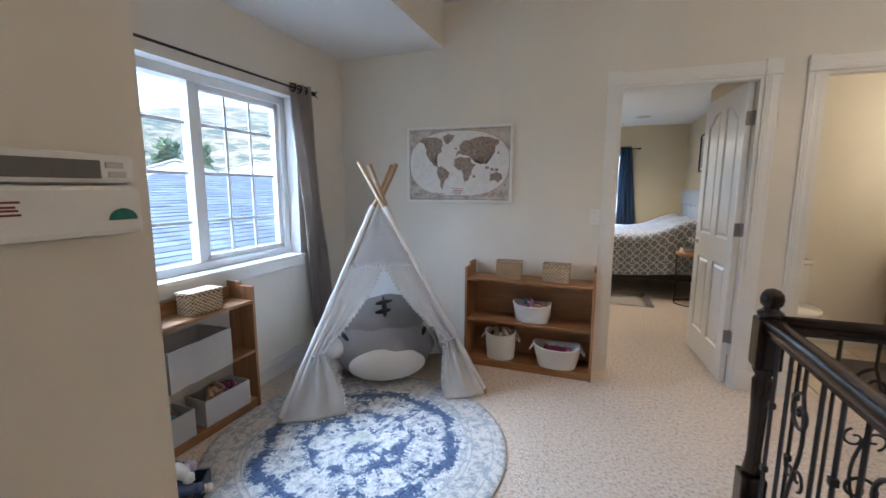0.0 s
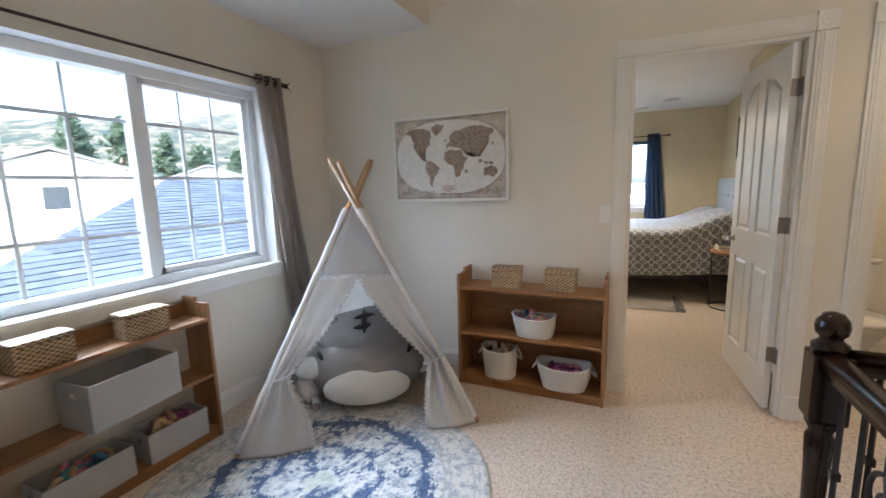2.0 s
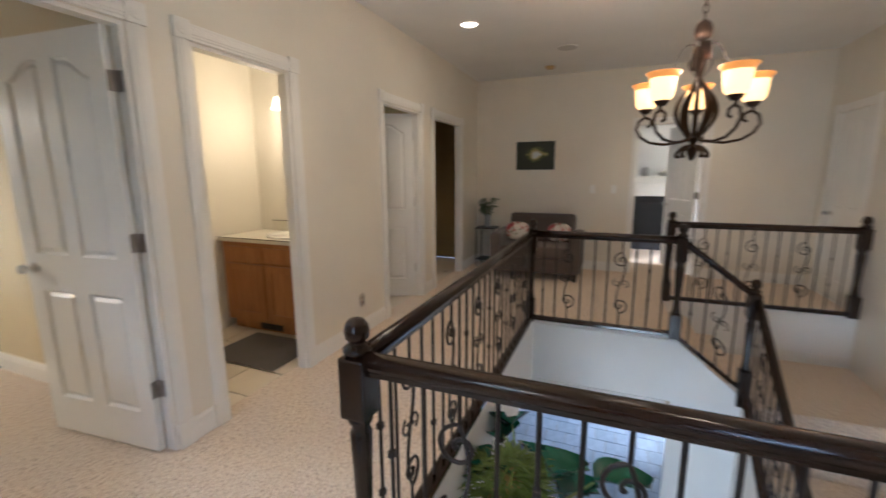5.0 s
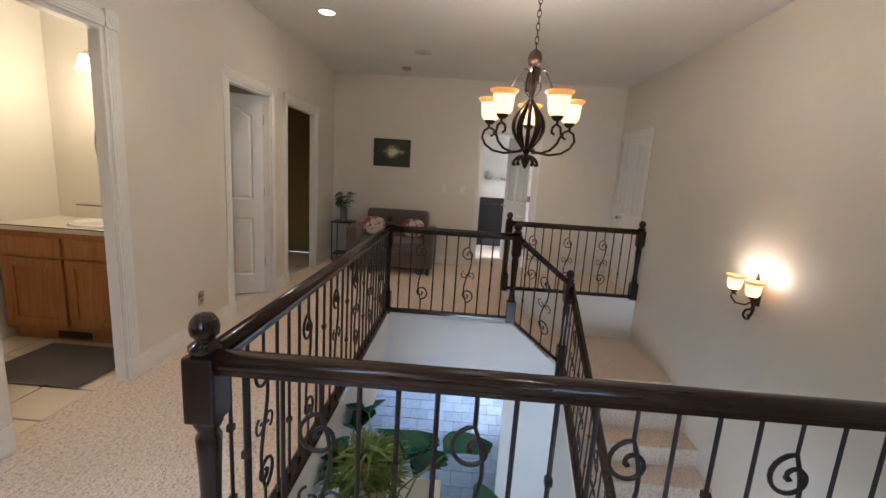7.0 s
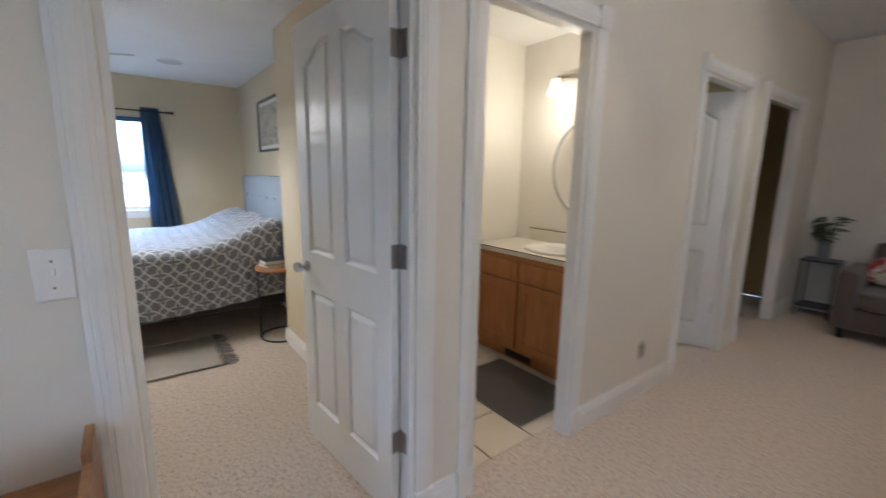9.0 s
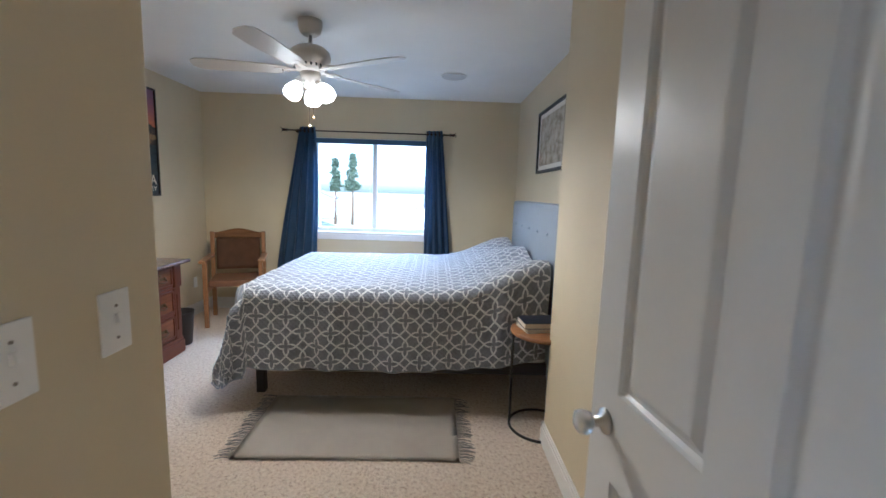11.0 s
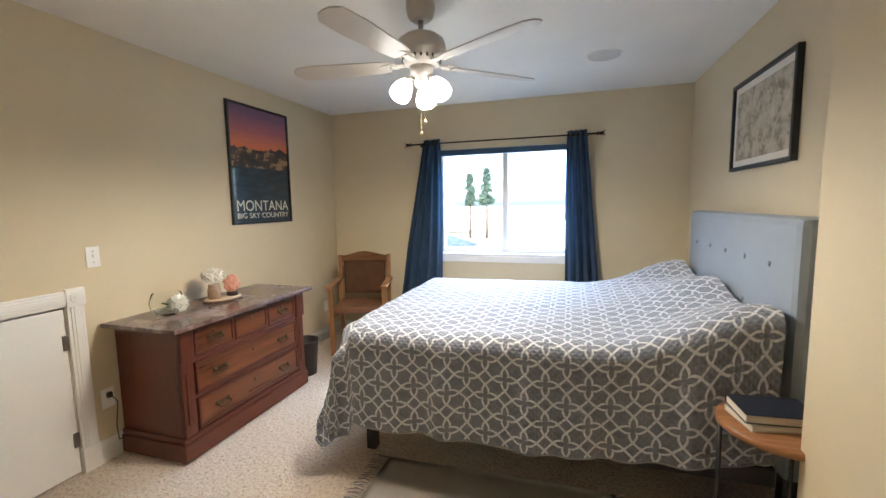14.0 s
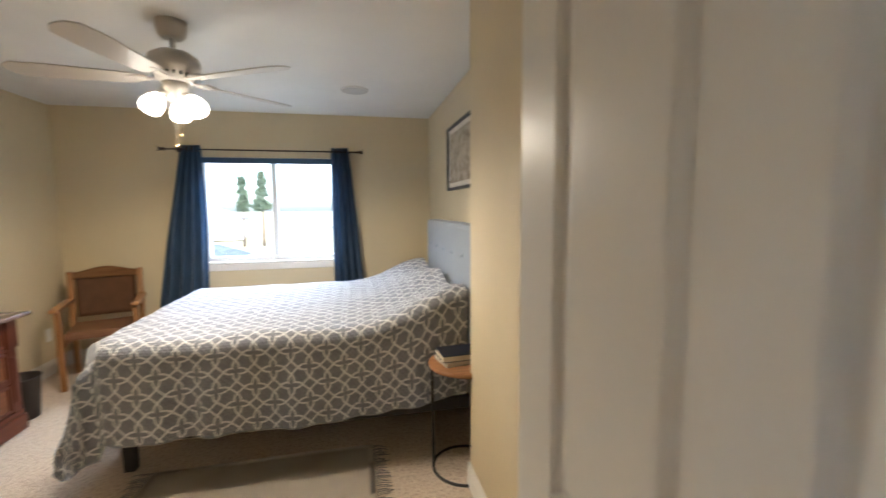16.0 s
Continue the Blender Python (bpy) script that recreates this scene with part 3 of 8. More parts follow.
HEADCLOTH = cloth("pale_grey_linen", (0.27, 0.31, 0.36), var=0.05)


def curtain_rod(name, m, length, label, finials=True):
    ob = thing(name, m, label, "curtain rod")
    bm = bmesh.new()
    tube(bm, [(-length / 2, 0, 0), (length / 2, 0, 0)], 0.0075, 12)
    part("rod", bm, BRONZE, ob)
    for s in (-1, 1):
        fb = bmesh.new()
        x = s * length / 2
        lathe(fb, [(0.008, 0.0), (0.017, 0.004), (0.017, 0.012), (0.006, 0.018), (0.014, 0.03), (0.018, 0.042), (0.0, 0.066)], turns=14,
              m=Matrix.Translation((x, 0, 0)) @ Matrix.Rotation(radians(90 * s), 4, "Y"))
        for k in range(3):
            a = k * 2.1
            tube(fb, [(x + s * 0.045, 0, 0), (x + s * 0.062, 0.02 * math.cos(a), 0.02 * math.sin(a)), (x + s * 0.075, 0.034 * math.cos(a), 0.034 * math.sin(a))], lambda k: 0.006 * (1.1 - k), 6)
        part("finial", fb, BRONZE, ob)
        bb = bmesh.new()
        tube(bb, [(x - s * 0.09, 0, 0), (x - s * 0.09, 0.07, 0)], 0.006, 8)
        lathe(bb, [(0.022, 0), (0.022, 0.006)], m=Matrix.Translation((x - s * 0.09, 0.073, 0)) @ Matrix.Rotation(radians(90), 4, "X"))
        part("bracket", bb, BRONZE, ob)
    return ob


ROT_W = Matrix.Rotation(radians(90), 4, "Z")
curtain_rod("curtain_rod", Matrix.Translation((WEST + 0.08, 2.27, 2.075)) @ ROT_W, 1.86, "dark bronze curtain rod with leaf finials")
curtain("curtain", Matrix.Translation((WEST + 0.08, 3.085, 2.11)) @ ROT_W, 0.19, 0.20, 2.02, TAUPE, "taupe grommet curtain beside the play corner window", 3, 0.21, depth=0.028)
curtain("curtain", Matrix.Translation((WEST + 0.08, 1.635, 2.11)) @ ROT_W, 0.18, 0.17, 2.05, TAUPE, "taupe grommet curtain hanging beside the low shelf", 4, -0.29)


# ---- thermostat and switches ----
ob = thing("thermostat", pose(-0.30, 0.77, 1.36, 0, 0, 90), "white programmable thermostat with a grey display", "thermostat")
SCREEN = plain("lcd_grey", (0.16, 0.155, 0.14), 0.25, var=0.05)
bm = bmesh.new()
box(bm, -0.085, 0.085, -0.030, 0.0, -0.048, 0.012, 0.006)
part("lower_cover", bm, PLATE, ob)
bm = bmesh.new()
box(bm, -0.083, 0.083, -0.027, 0.0, 0.0135, 0.050, 0.008)
part("body", bm, PLATE, ob)
bm = bmesh.new()
box(bm, -0.065, 0.042, -0.0285, -0.026, 0.020, 0.041, 0.001)
part("display", bm, SCREEN, ob)
for x, z in ((0.057, 0.036), (0.060, 0.025)):
    bm = bmesh.new()
    box(bm, x - 0.010, x + 0.010, -0.0295, -0.026, z - 0.0035, z + 0.0035, 0.0012)
    part("button", bm, plain("button_grey", (0.55, 0.53, 0.48), 0.5), ob)
bm = bmesh.new()
half = [bm.verts.new((0.060 + 0.017 * math.cos(a), -0.0308, -0.030 + 0.014 * math.sin(a))) for a in steps(0, math.pi, 14)]
bm.faces.new(half)
part("sticker", bm, plain("green_sticker", (0.02, 0.16, 0.12), 0.3, var=0.5, scale=120), ob, "green half-round sticker")
bm = bmesh.new()
for z, w in ((-0.006, 0.040), (-0.011, 0.036), (-0.0145, 0.038), (-0.019, 0.040)):
    box(bm, -0.078, -0.078 + w, -0.0309, -0.0302, z - 0.0012, z + 0.0012)
part("lettering", bm, plain("dark_red_print", (0.16, 0.03, 0.03), 0.5), ob)


def wall_plate(m, label, kind="switch", wide=0.07):
    ob = thing("light_switch" if kind == "switch" else "wall_outlet", m, label, "switch" if kind == "switch" else "outlet")
    bm = bmesh.new()
    box(bm, -wide / 2, wide / 2, -0.006, 0.0, -0.0575, 0.0575, 0.003)
    part("plate", bm, NICKEL if kind == "steel" else PLATE, ob)
    bm = bmesh.new()
    if kind == "switch":
        box(bm, -0.005, 0.005, -0.016, -0.005, -0.004, 0.014, 0.002, Matrix.Rotation(radians(-12), 4, "X"))
        part("toggle", bm, PLATE, ob)
        for z in (-0.03, 0.03):
            sb = bmesh.new()
            lathe(sb, [(0.003, 0), (0.003, 0.0018)], turns=8, m=Matrix.Translation((0, -0.006, z)) @ Matrix.Rotation(radians(90), 4, "X"))
            part("screw", sb, STEEL, ob)
    else:
        for z in (-0.02, 0.02):
            box(bm, -0.017, 0.017, -0.0085, -0.005, z - 0.014, z + 0.014, 0.002)
        part("socket", bm, STEEL if kind == "steel" else PLATE, ob)
    return ob


wall_plate(pose(0.272, NORTH, 1.163), "white toggle light switch on the hall wall")
wall_plate(pose(2.97, NORTH, 0.31), "grey metal cover wall outlet low on the hall wall", "steel")
for y in (1.72, 2.0):
    wall_plate(pose(EAST, y, 1.18, 0, 0, -90), "white light switch on the end wall")
for y, z, kind in ((5.96, 1.178, "switch"), (5.96, 0.36, "outlet"), (8.2, 0.36, "outlet")):
    wall_plate(pose(BW, y, z, 0, 0, 90), "white wall plate on the tan bedroom wall", kind)
wall_plate(pose(0.14, 4.24, 1.16, 0, 0, 90), "white light switch inside the bedroom door")
wall_plate(pose(0.14, 4.43, 1.16, 0, 0, 90), "white dimmer switch inside the bedroom door")


# ---- stairs and railings ----
bm = bmesh.new()
box(bm, 3.90, 5.10, SOUTH, 0.60, -0.84, -0.54, 0.012)
stairs = structure("stairs", bm, CARPET, label="beige carpeted stairs turning down to the lower floor", category="stairs")
for i in range(2):
    bm = bmesh.new()
    box(bm, 3.90, 5.10, 0.603 + 0.265 * (1 - i) * (1 - i), 0.60 + 0.265 * (2 - i), -0.84, -0.18 - 0.18 * i, 0.012)
    part("step", bm, CARPET, stairs)
for i in range(1, 13):
    bm = bmesh.new()
    x1 = 3.90 - 0.265 * (i - 1)
    box(bm, x1 - 0.285, x1, SOUTH, 0.54, max(LOWER, -0.54 - 0.18 * i - 0.3), -0.54 - 0.18 * i, 0.012)
    part("step", bm, CARPET, stairs)
# white fascia boards round the well, with the cut string of the stairs
bm = bmesh.new()
box(bm, WELL[1] - 0.008, WELL[1] + 0.02, 1.13, WELL[3], -0.62, -0.01)
box(bm, WELL[1] - 0.022, WELL[1] - 0.009, 1.13, WELL[3], -0.075, -0.035, 0.004)
box(bm, WELL[0] + 0.01, WELL[1] - 0.01, WELL[3] - 0.008, WELL[3] + 0.02, -0.62, -0.01)
box(bm, WELL[0] - 0.02, WELL[0] + 0.008, SOUTH, WELL[3] - 0.01, -0.62, -0.01)
box(bm, 5.08, 5.092, SOUTH, 1.13, -0.60, -0.006)
box(bm, WELL[1], 5.10, 1.13, 1.15, -0.30, -0.19)
n0, n1 = WELL[1] - 0.012, WELL[1] + 0.03
shape = [(1.13, -0.03), (0.58, -0.50), (0.58, LOWER), (1.13, LOWER)]
front = [bm.verts.new((n0, y, z)) for y, z in shape]
back = [bm.verts.new((n1, y, z)) for y, z in shape]
bm.faces.new(front)
bm.faces.new(back[::-1])
for i in range(4):
    j = (i + 1) % 4
    bm.faces.new([front[i], back[i], back[j], front[j]])
structure("trim_stairwell", bm, WHITEWALL, label="white painted boards round the stairwell", category="trim")
bm = bmesh.new()
panel_wall(bm, "y", 0.56, 0.60, (1.2, WELL[1]), (LOWER, -0.60), ())
for v in bm.verts:
    if v.co.z > -1:
        v.co.z = -0.56 - (WELL[1] - v.co.x) * 0.68
structure("wall_stair_string", bm, WHITEWALL, label="white painted wall under the stairs", category="wall")

NEWEL = [(0.030, 0.20), (0.036, 0.22), (0.030, 0.25), (0.026, 0.30), (0.031, 0.50), (0.036, 0.61), (0.027, 0.63), (0.040, 0.655), (0.040, 0.668)]
FINIAL = [(0.030, 0.868), (0.044, 0.88), (0.044, 0.893), (0.028, 0.905), (0.026, 0.915), (0.037, 0.925), (0.040, 0.945), (0.036, 0.965), (0.024, 0.982), (0.0, 0.99)]


def newel(parent, at, low=0.0):
    bm = bmesh.new()
    box(bm, -0.045, 0.045, -0.045, 0.045, low, 0.20, 0.006)
    lathe(bm, NEWEL, turns=20)
    box(bm, -0.045, 0.045, -0.045, 0.045, 0.668, 0.868, 0.008)
    lathe(bm, FINIAL, turns=20)
    return part("newel_post", bm, DARKZ, parent, "turned dark wooden newel post", Matrix.Translation(at))


def rail_run(name, a, b, label, newels=(), ornament=(3, 4), shoe=True, rail=0.86):
    """A dark handrail with iron balusters between two points of the floor line."""
    a, b = Vector(a), Vector(b)
    ob = thing(name, Matrix.Translation(a), label, "railing", "stair railings")
    way = b - a
    flat = Vector((way.x, way.y, 0))
    length, turn = flat.length, Matrix.Rotation(math.atan2(way.y, way.x), 4, "Z")
    slope = way.z / length
    wood_mat = DARKX if abs(way.x) > abs(way.y) else DARKY
    profile = [(-0.024, -0.055), (0.024, -0.055), (0.025, -0.040), (0.031, -0.033)]
    profile += [(0.034 * math.cos(a), -0.022 + 0.034 * math.sin(a)) for a in steps(0.0, math.pi, 14)]
    profile += [(-0.031, -0.033), (-0.025, -0.040)]

    def bar(outline, height):
        bm = bmesh.new()
        ends = [[bm.verts.new(turn @ Vector((x, u, height + v + slope * x))) for u, v in outline] for x in (0.03, length - 0.03)]
        for i in range(len(outline)):
            j = (i + 1) % len(outline)
            bm.faces.new([ends[0][i], ends[1][i], ends[1][j], ends[0][j]]).smooth = 4 <= i <= 17 and len(outline) > 8
        bm.faces.new(ends[0][::-1])
        bm.faces.new(ends[1])
        return bm

    part("handrail", bar(profile, rail + 0.01), wood_mat, ob, "polished dark wooden handrail")
    if shoe:
        part("shoe_rail", bar([(-0.035, 0), (0.035, 0), (0.035, 0.022), (0.022, 0.034), (-0.022, 0.034), (-0.035, 0.022)], 0.0), wood_mat, ob, "dark wooden shoe rail")
    count = max(2, round(length / 0.112))
    cell = length / count
    top, low = rail - 0.04, 0.03

    def lay(bm_points, x):
        return [turn @ Vector((x + px, 0.0, pz + slope * (x + px))) for px, pz in bm_points]

    for i in range(1, count):
        x = i * cell
        bm = bmesh.new()
        if i % ornament[1] == ornament[0] and i < count - 1:
            spiral = []
            for k in steps(0, 1, 26):
                ang = math.pi * (0.5 + 2.6 * (1 - k))
                r = 0.012 + 0.060 * k
                spiral.append((r * math.cos(ang), r * math.sin(ang)))
            high, deep = 0.64, 0.22
            upper = [(px, high + pz) for px, pz in spiral]
            lower = [(-px, deep - pz) for px, pz in spiral]
            joint = [(upper[-1][0] + (lower[-1][0] - upper[-1][0]) * k + 0.030 * math.sin(2 * math.pi * k), upper[-1][1] + (lower[-1][1] - upper[-1][1]) * k) for k in steps(0.06, 0.94, 12)]
            tube(bm, lay(upper + joint + lower[::-1], x), 0.0068, 6)
            tube(bm, lay([(0, low), (0, deep - 0.069)], x), 0.0068, 4)
            tube(bm, lay([(0, high + 0.070), (0, top)], x), 0.0068, 4)
            curl = []
            for k in steps(0, 1, 18):
                ang = math.pi * (-0.4 + 2.1 * (1 - k))
                r = 0.008 + 0.032 * k
                curl.append((0.030 + r * math.cos(ang), 0.43 + r * math.sin(ang)))
            tube(bm, lay(curl, x), 0.005, 5)
            tube(bm, lay([(-px, 0.86 - pz) for px, pz in curl], x), 0.005, 5)
            for px, pz in (upper[0], lower[0]):
                lathe(bm, [(0.0, -0.012), (0.012, 0.0), (0.0, 0.012)], turns=8, m=Matrix.Translation(lay([(px, pz)], x)[0]))
            part("scroll_baluster", bm, IRON, ob, "wrought iron scroll baluster")
        else:
            tube(bm, lay([(0, low), (0, top)], x), 0.0075, 4)
            if i % 2:
                for z in (0.30, 0.56):
                    box(bm, -0.011, 0.011, -0.011, 0.011, z - 0.012, z + 0.012, 0.003, Matrix.Translation(lay([(0, 0)], x)[0]))
            part("baluster", bm, IRON, ob)
    for at, deep in newels:
        newel(ob, Vector(at) - a, deep)
    return ob


PA, PB, PC, PF = (0.945, 2.405, 0), (3.90, 2.405, 0), (3.90, 1.15, 0), (3.90, 0.60, -0.43)
PE, PD = (5.10, 1.10, 0), (5.10, -0.535, 0)
rail_run("stair_railing", PA, PB, "dark wood and wrought iron railing along the landing", [(PA, -0.02), (PB, -0.02)])
rail_run("stair_railing", PA, (0.945, SOUTH, 0), "dark wood and wrought iron railing beside the play corner")
rail_run("stair_railing", PB, PC, "dark wood and wrought iron railing across the stairwell", [(PC, -0.02)])
rail_run("stair_railing", PC, PF, "sloping dark wood and iron railing at the top steps", [(PF, -0.12)])
rail_run("stair_railing", PE, PD, "dark wood and wrought iron railing above the stair landing", [(PE, -0.02), (PD, -0.02)])
rail_run("stair_railing", (3.90, 0.58, -0.45), (1.25, 0.58, -2.25), "dark wood and iron railing down the stairs", ())

# ---- play corner ----
def wicker_material(name, dark, light):
    n = Nodes(name)
    where = n.coords()
    bricks = n.add("ShaderNodeTexWave", wave_type="BANDS", bands_direction="Z")
    bricks.inputs["Scale"].default_value, bricks.inputs["Distortion"].default_value = 42, 1.5
    n.link(where, bricks.inputs["Vector"])
    cross = n.add("ShaderNodeTexWave", wave_type="BANDS", bands_direction="DIAGONAL")
    cross.inputs["Scale"].default_value, cross.inputs["Distortion"].default_value = 30, 2.0
    n.link(where, cross.inputs["Vector"])
    parts_of = n.add("ShaderNodeSeparateXYZ")
    n.link(where, parts_of.inputs[0])
    along = n.math("SINE", n.math("MULTIPLY", n.math("ADD", parts_of.outputs[0], parts_of.outputs[1]), 215))
    upward = n.math("SINE", n.math("MULTIPLY", parts_of.outputs[2], 330))
    weave = n.math("ADD", n.math("MULTIPLY", n.math("MULTIPLY", along, upward), 0.38), n.math("ADD", 0.3, n.math("MULTIPLY", bricks.outputs["Fac"], 0.3)))
    tone = n.noise(where, 40, 3)
    base = n.ramp(n.math("ADD", n.math("MULTIPLY", weave, 0.7), n.math("MULTIPLY", tone, 0.3)), [(0.30, dark), (0.50, light)])
    n.bump(weave, 0.9, 0.005)
    return n.finish(base, 0.6)


WICKER = wicker_material("seagrass_wicker", (0.07, 0.036, 0.012), (0.60, 0.44, 0.25))


def shelf_unit(name, m, width, depth, label, mats, backed=True):
    """A low oak shelf with raised ends; front towards -y, centred, on the floor."""
    along, up = mats
    ob = thing(name, m, label, "shelf")
    for s in (-1, 1):
        bm = bmesh.new()
        x = s * (width / 2 - 0.0095)
        box(bm, x - 0.0095, x + 0.0095, -depth, 0, 0, 0.775, 0.003)
        box(bm, x - 0.0095, x + 0.0095, -depth * 0.52, 0, 0.772, 0.800, 0.004)
        part("side_panel", bm, up, ob)
    for z in (0.06, 0.375, 0.69):
        bm = bmesh.new()
        box(bm, -width / 2 + 0.019, width / 2 - 0.019, -depth + 0.006, -0.004, z - 0.019, z, 0.002)
        part("shelf_board", bm, along, ob)
    bm = bmesh.new()
    box(bm, -width / 2 + 0.019, width / 2 - 0.019, -depth + 0.012, -depth + 0.028, 0.0, 0.041)
    part("kick_board", bm, along, ob)
    bm = bmesh.new()
    if backed:
        box(bm, -width / 2 + 0.019, width / 2 - 0.019, -0.010, -0.003, 0.06, 0.69)
        part("back_panel", bm, along, ob)
    else:
        box(bm, -width / 2 + 0.019, width / 2 - 0.019, -0.016, -0.003, 0.69, 0.765, 0.002)
        part("back_rail", bm, along, ob)
    return ob


shelf_unit("toy_shelf", pose(-0.165, NORTH - 0.018, 0), 0.945, 0.25, "low oak shelf with a solid back against the wall", (OAKX, OAKZ))
SHELFW = (WEST + 0.016, 1.945)
shelf_unit("toy_shelf", pose(SHELFW[0], SHELFW[1], 0, 0, 0, 90), 0.92, 0.20, "low oak open-backed shelf under the window", (OAKX, OAKZ), False)


def wicker_box(m, label, w=0.19, d=0.12, h=0.135):
    ob = thing("wicker_box", m, label, "basket", "small wicker boxes")
    bm = bmesh.new()
    box(bm, -w / 2, w / 2, -d / 2, d / 2, 0, h - 0.02, 0.008)
    part("body", bm, WICKER, ob)
    bm = bmesh.new()
    box(bm, -w / 2 - 0.004, w / 2 + 0.004, -d / 2 - 0.004, d / 2 + 0.004, h - 0.018, h, 0.007)
    part("lid", bm, WICKER, ob, "woven wicker lid")


for x, turn in ((-0.32, 4), (0.03, -3)):
    wicker_box(pose(x, NORTH - 0.15, 0.69, 0, 0, turn), "small lidded wicker box on the oak shelf")
for y, turn in ((1.72, 92), (2.11, 88)):
    wicker_box(pose(WEST + 0.125, y, 0.69, 0, 0, turn), "small lidded wicker box on the window shelf", 0.20, 0.11, 0.125)

TOYCOLOURS = [("plum_plastic", (0.20, 0.03, 0.12)), ("rose_plastic", (0.55, 0.16, 0.24)), ("teal_plastic", (0.06, 0.22, 0.28)),
              ("tan_plush", (0.46, 0.30, 0.16)), ("brown_plush", (0.12, 0.065, 0.04)), ("cream_plush", (0.66, 0.60, 0.50)), ("lilac_plastic", (0.42, 0.30, 0.52)),
              ("pink_plush", (0.72, 0.42, 0.50)), ("navy_plush", (0.035, 0.055, 0.12)), ("pale_lilac_plush", (0.62, 0.55, 0.68))]
TOYS = [plain(n, c, 0.5, var=0.25, scale=30) for n, c in TOYCOLOURS]


def toys(m, spread, count, picks, seed, label, rise=0.03, size=1.0):
    """A heap of small toys; each one a bent soft bar with knobs."""
    rnd = random.Random(seed)
    ob = thing("toys", m, label, "toys")
    for _ in range(count):
        bm = bmesh.new()
        x, y = rnd.uniform(-0.8, 0.8) * spread[0], rnd.uniform(-0.8, 0.8) * spread[1]
        z = rnd.uniform(0, rise)
        a, l = rnd.uniform(0, 6.28), rnd.uniform(0.025, 0.055) * size
        pts = [(x + math.cos(a) * l * k, y + math.sin(a) * l * k, z + 0.018 * (1 - k * k) + rnd.uniform(-0.005, 0.012)) for k in (-1, -0.5, 0, 0.5, 1)]
        thick = rnd.uniform(0.010, 0.018) * size
        tube(bm, pts, lambda k, t=thick: t * (0.55 + 0.45 * math.sin(math.pi * (k * 0.9 + 0.05))), 8)
        for px, py, pz in (pts[0], pts[-1]):
            lathe(bm, [(0, -thick * 0.9), (thick * 0.8, -thick * 0.4), (thick * 0.8, thick * 0.4), (0, thick * 0.9)], turns=8, m=Matrix.Translation((px, py, pz)))
        part("toy", bm, TOYS[rnd.choice(picks)], ob)
    return ob


def rope_basket(m, rx, ry, h, label, flare=0.14, handle=True, inside=None):
    """A soft oval basket of coiled rope."""
    ob = thing("rope_basket", m, label, "basket", "rope baskets")
    bm = bmesh.new()

    def place(u, v):
        a = 2 * math.pi * u
        k = 1 - flare * (1 - v) ** 1.6
        wob = 1 + 0.02 * math.sin(3 * a + 4 * v)
        drop = 0.012 * math.cos(2 * a) * v
        ce, se = math.cos(a), math.sin(a)
        p = 0.75
        return Vector((rx * k * wob * math.copysign(abs(ce) ** p, ce), ry * k * wob * math.copysign(abs(se) ** p, se), h * v + drop))

    grid = sheet(bm, steps(0, 1, 48)[:-1], steps(0, 1, 12), place, close_u=True)
    bm.faces.new([g[0] for g in grid][::-1])
    bmesh.ops.recalc_face_normals(bm, faces=bm.faces)
    bmesh.ops.solidify(bm, geom=bm.faces[:], thickness=0.008)
    part("body", bm, ROPE, ob)
    bm = bmesh.new()
    tube(bm, [place(u, 1.0) for u in steps(0, 1, 48)[:-1]], 0.007, 6, True)
    part("rim", bm, ROPE, ob)
    if handle:
        for s in (0.0, 0.5):
            bm = bmesh.new()
            c = place(s, 0.9)
            tube(bm, [c + Vector((0.004 * (1 if s == 0 else -1) + (0.03 if s == 0 else -0.03) * math.sin(math.pi * k), 0.035 * math.cos(math.pi * k), -0.05 * math.sin(math.pi * k))) for k in steps(0, 1, 10)], 0.006, 6)
            part("handle", bm, ROPE, ob)
    return ob


BY = NORTH - 0.165
rope_basket(pose(-0.135, BY, 0.375), 0.138, 0.092, 0.135, "small white rope basket on the middle shelf", handle=False)
toys(pose(-0.135, BY, 0.462), (0.072, 0.036), 26, (1, 2, 3, 6, 1), 3, "small colourful plastic toys heaped in a rope basket", 0.05)
rope_basket(pose(-0.37, BY, 0.06), 0.115, 0.09, 0.20, "tall white rope basket with toy animals", 0.10)
toys(pose(-0.37, BY, 0.225), (0.075, 0.05), 18, (3, 4, 5, 5), 5, "toy animals filling a rope basket", 0.045)
rope_basket(pose(0.06, BY - 0.02, 0.06), 0.165, 0.105, 0.155, "wide white rope basket with dolls' clothes", 0.18)
toys(pose(0.06, BY - 0.01, 0.135), (0.11, 0.06), 22, (0, 4, 0, 1), 8, "plum and brown soft toys lying in a rope basket", 0.04)


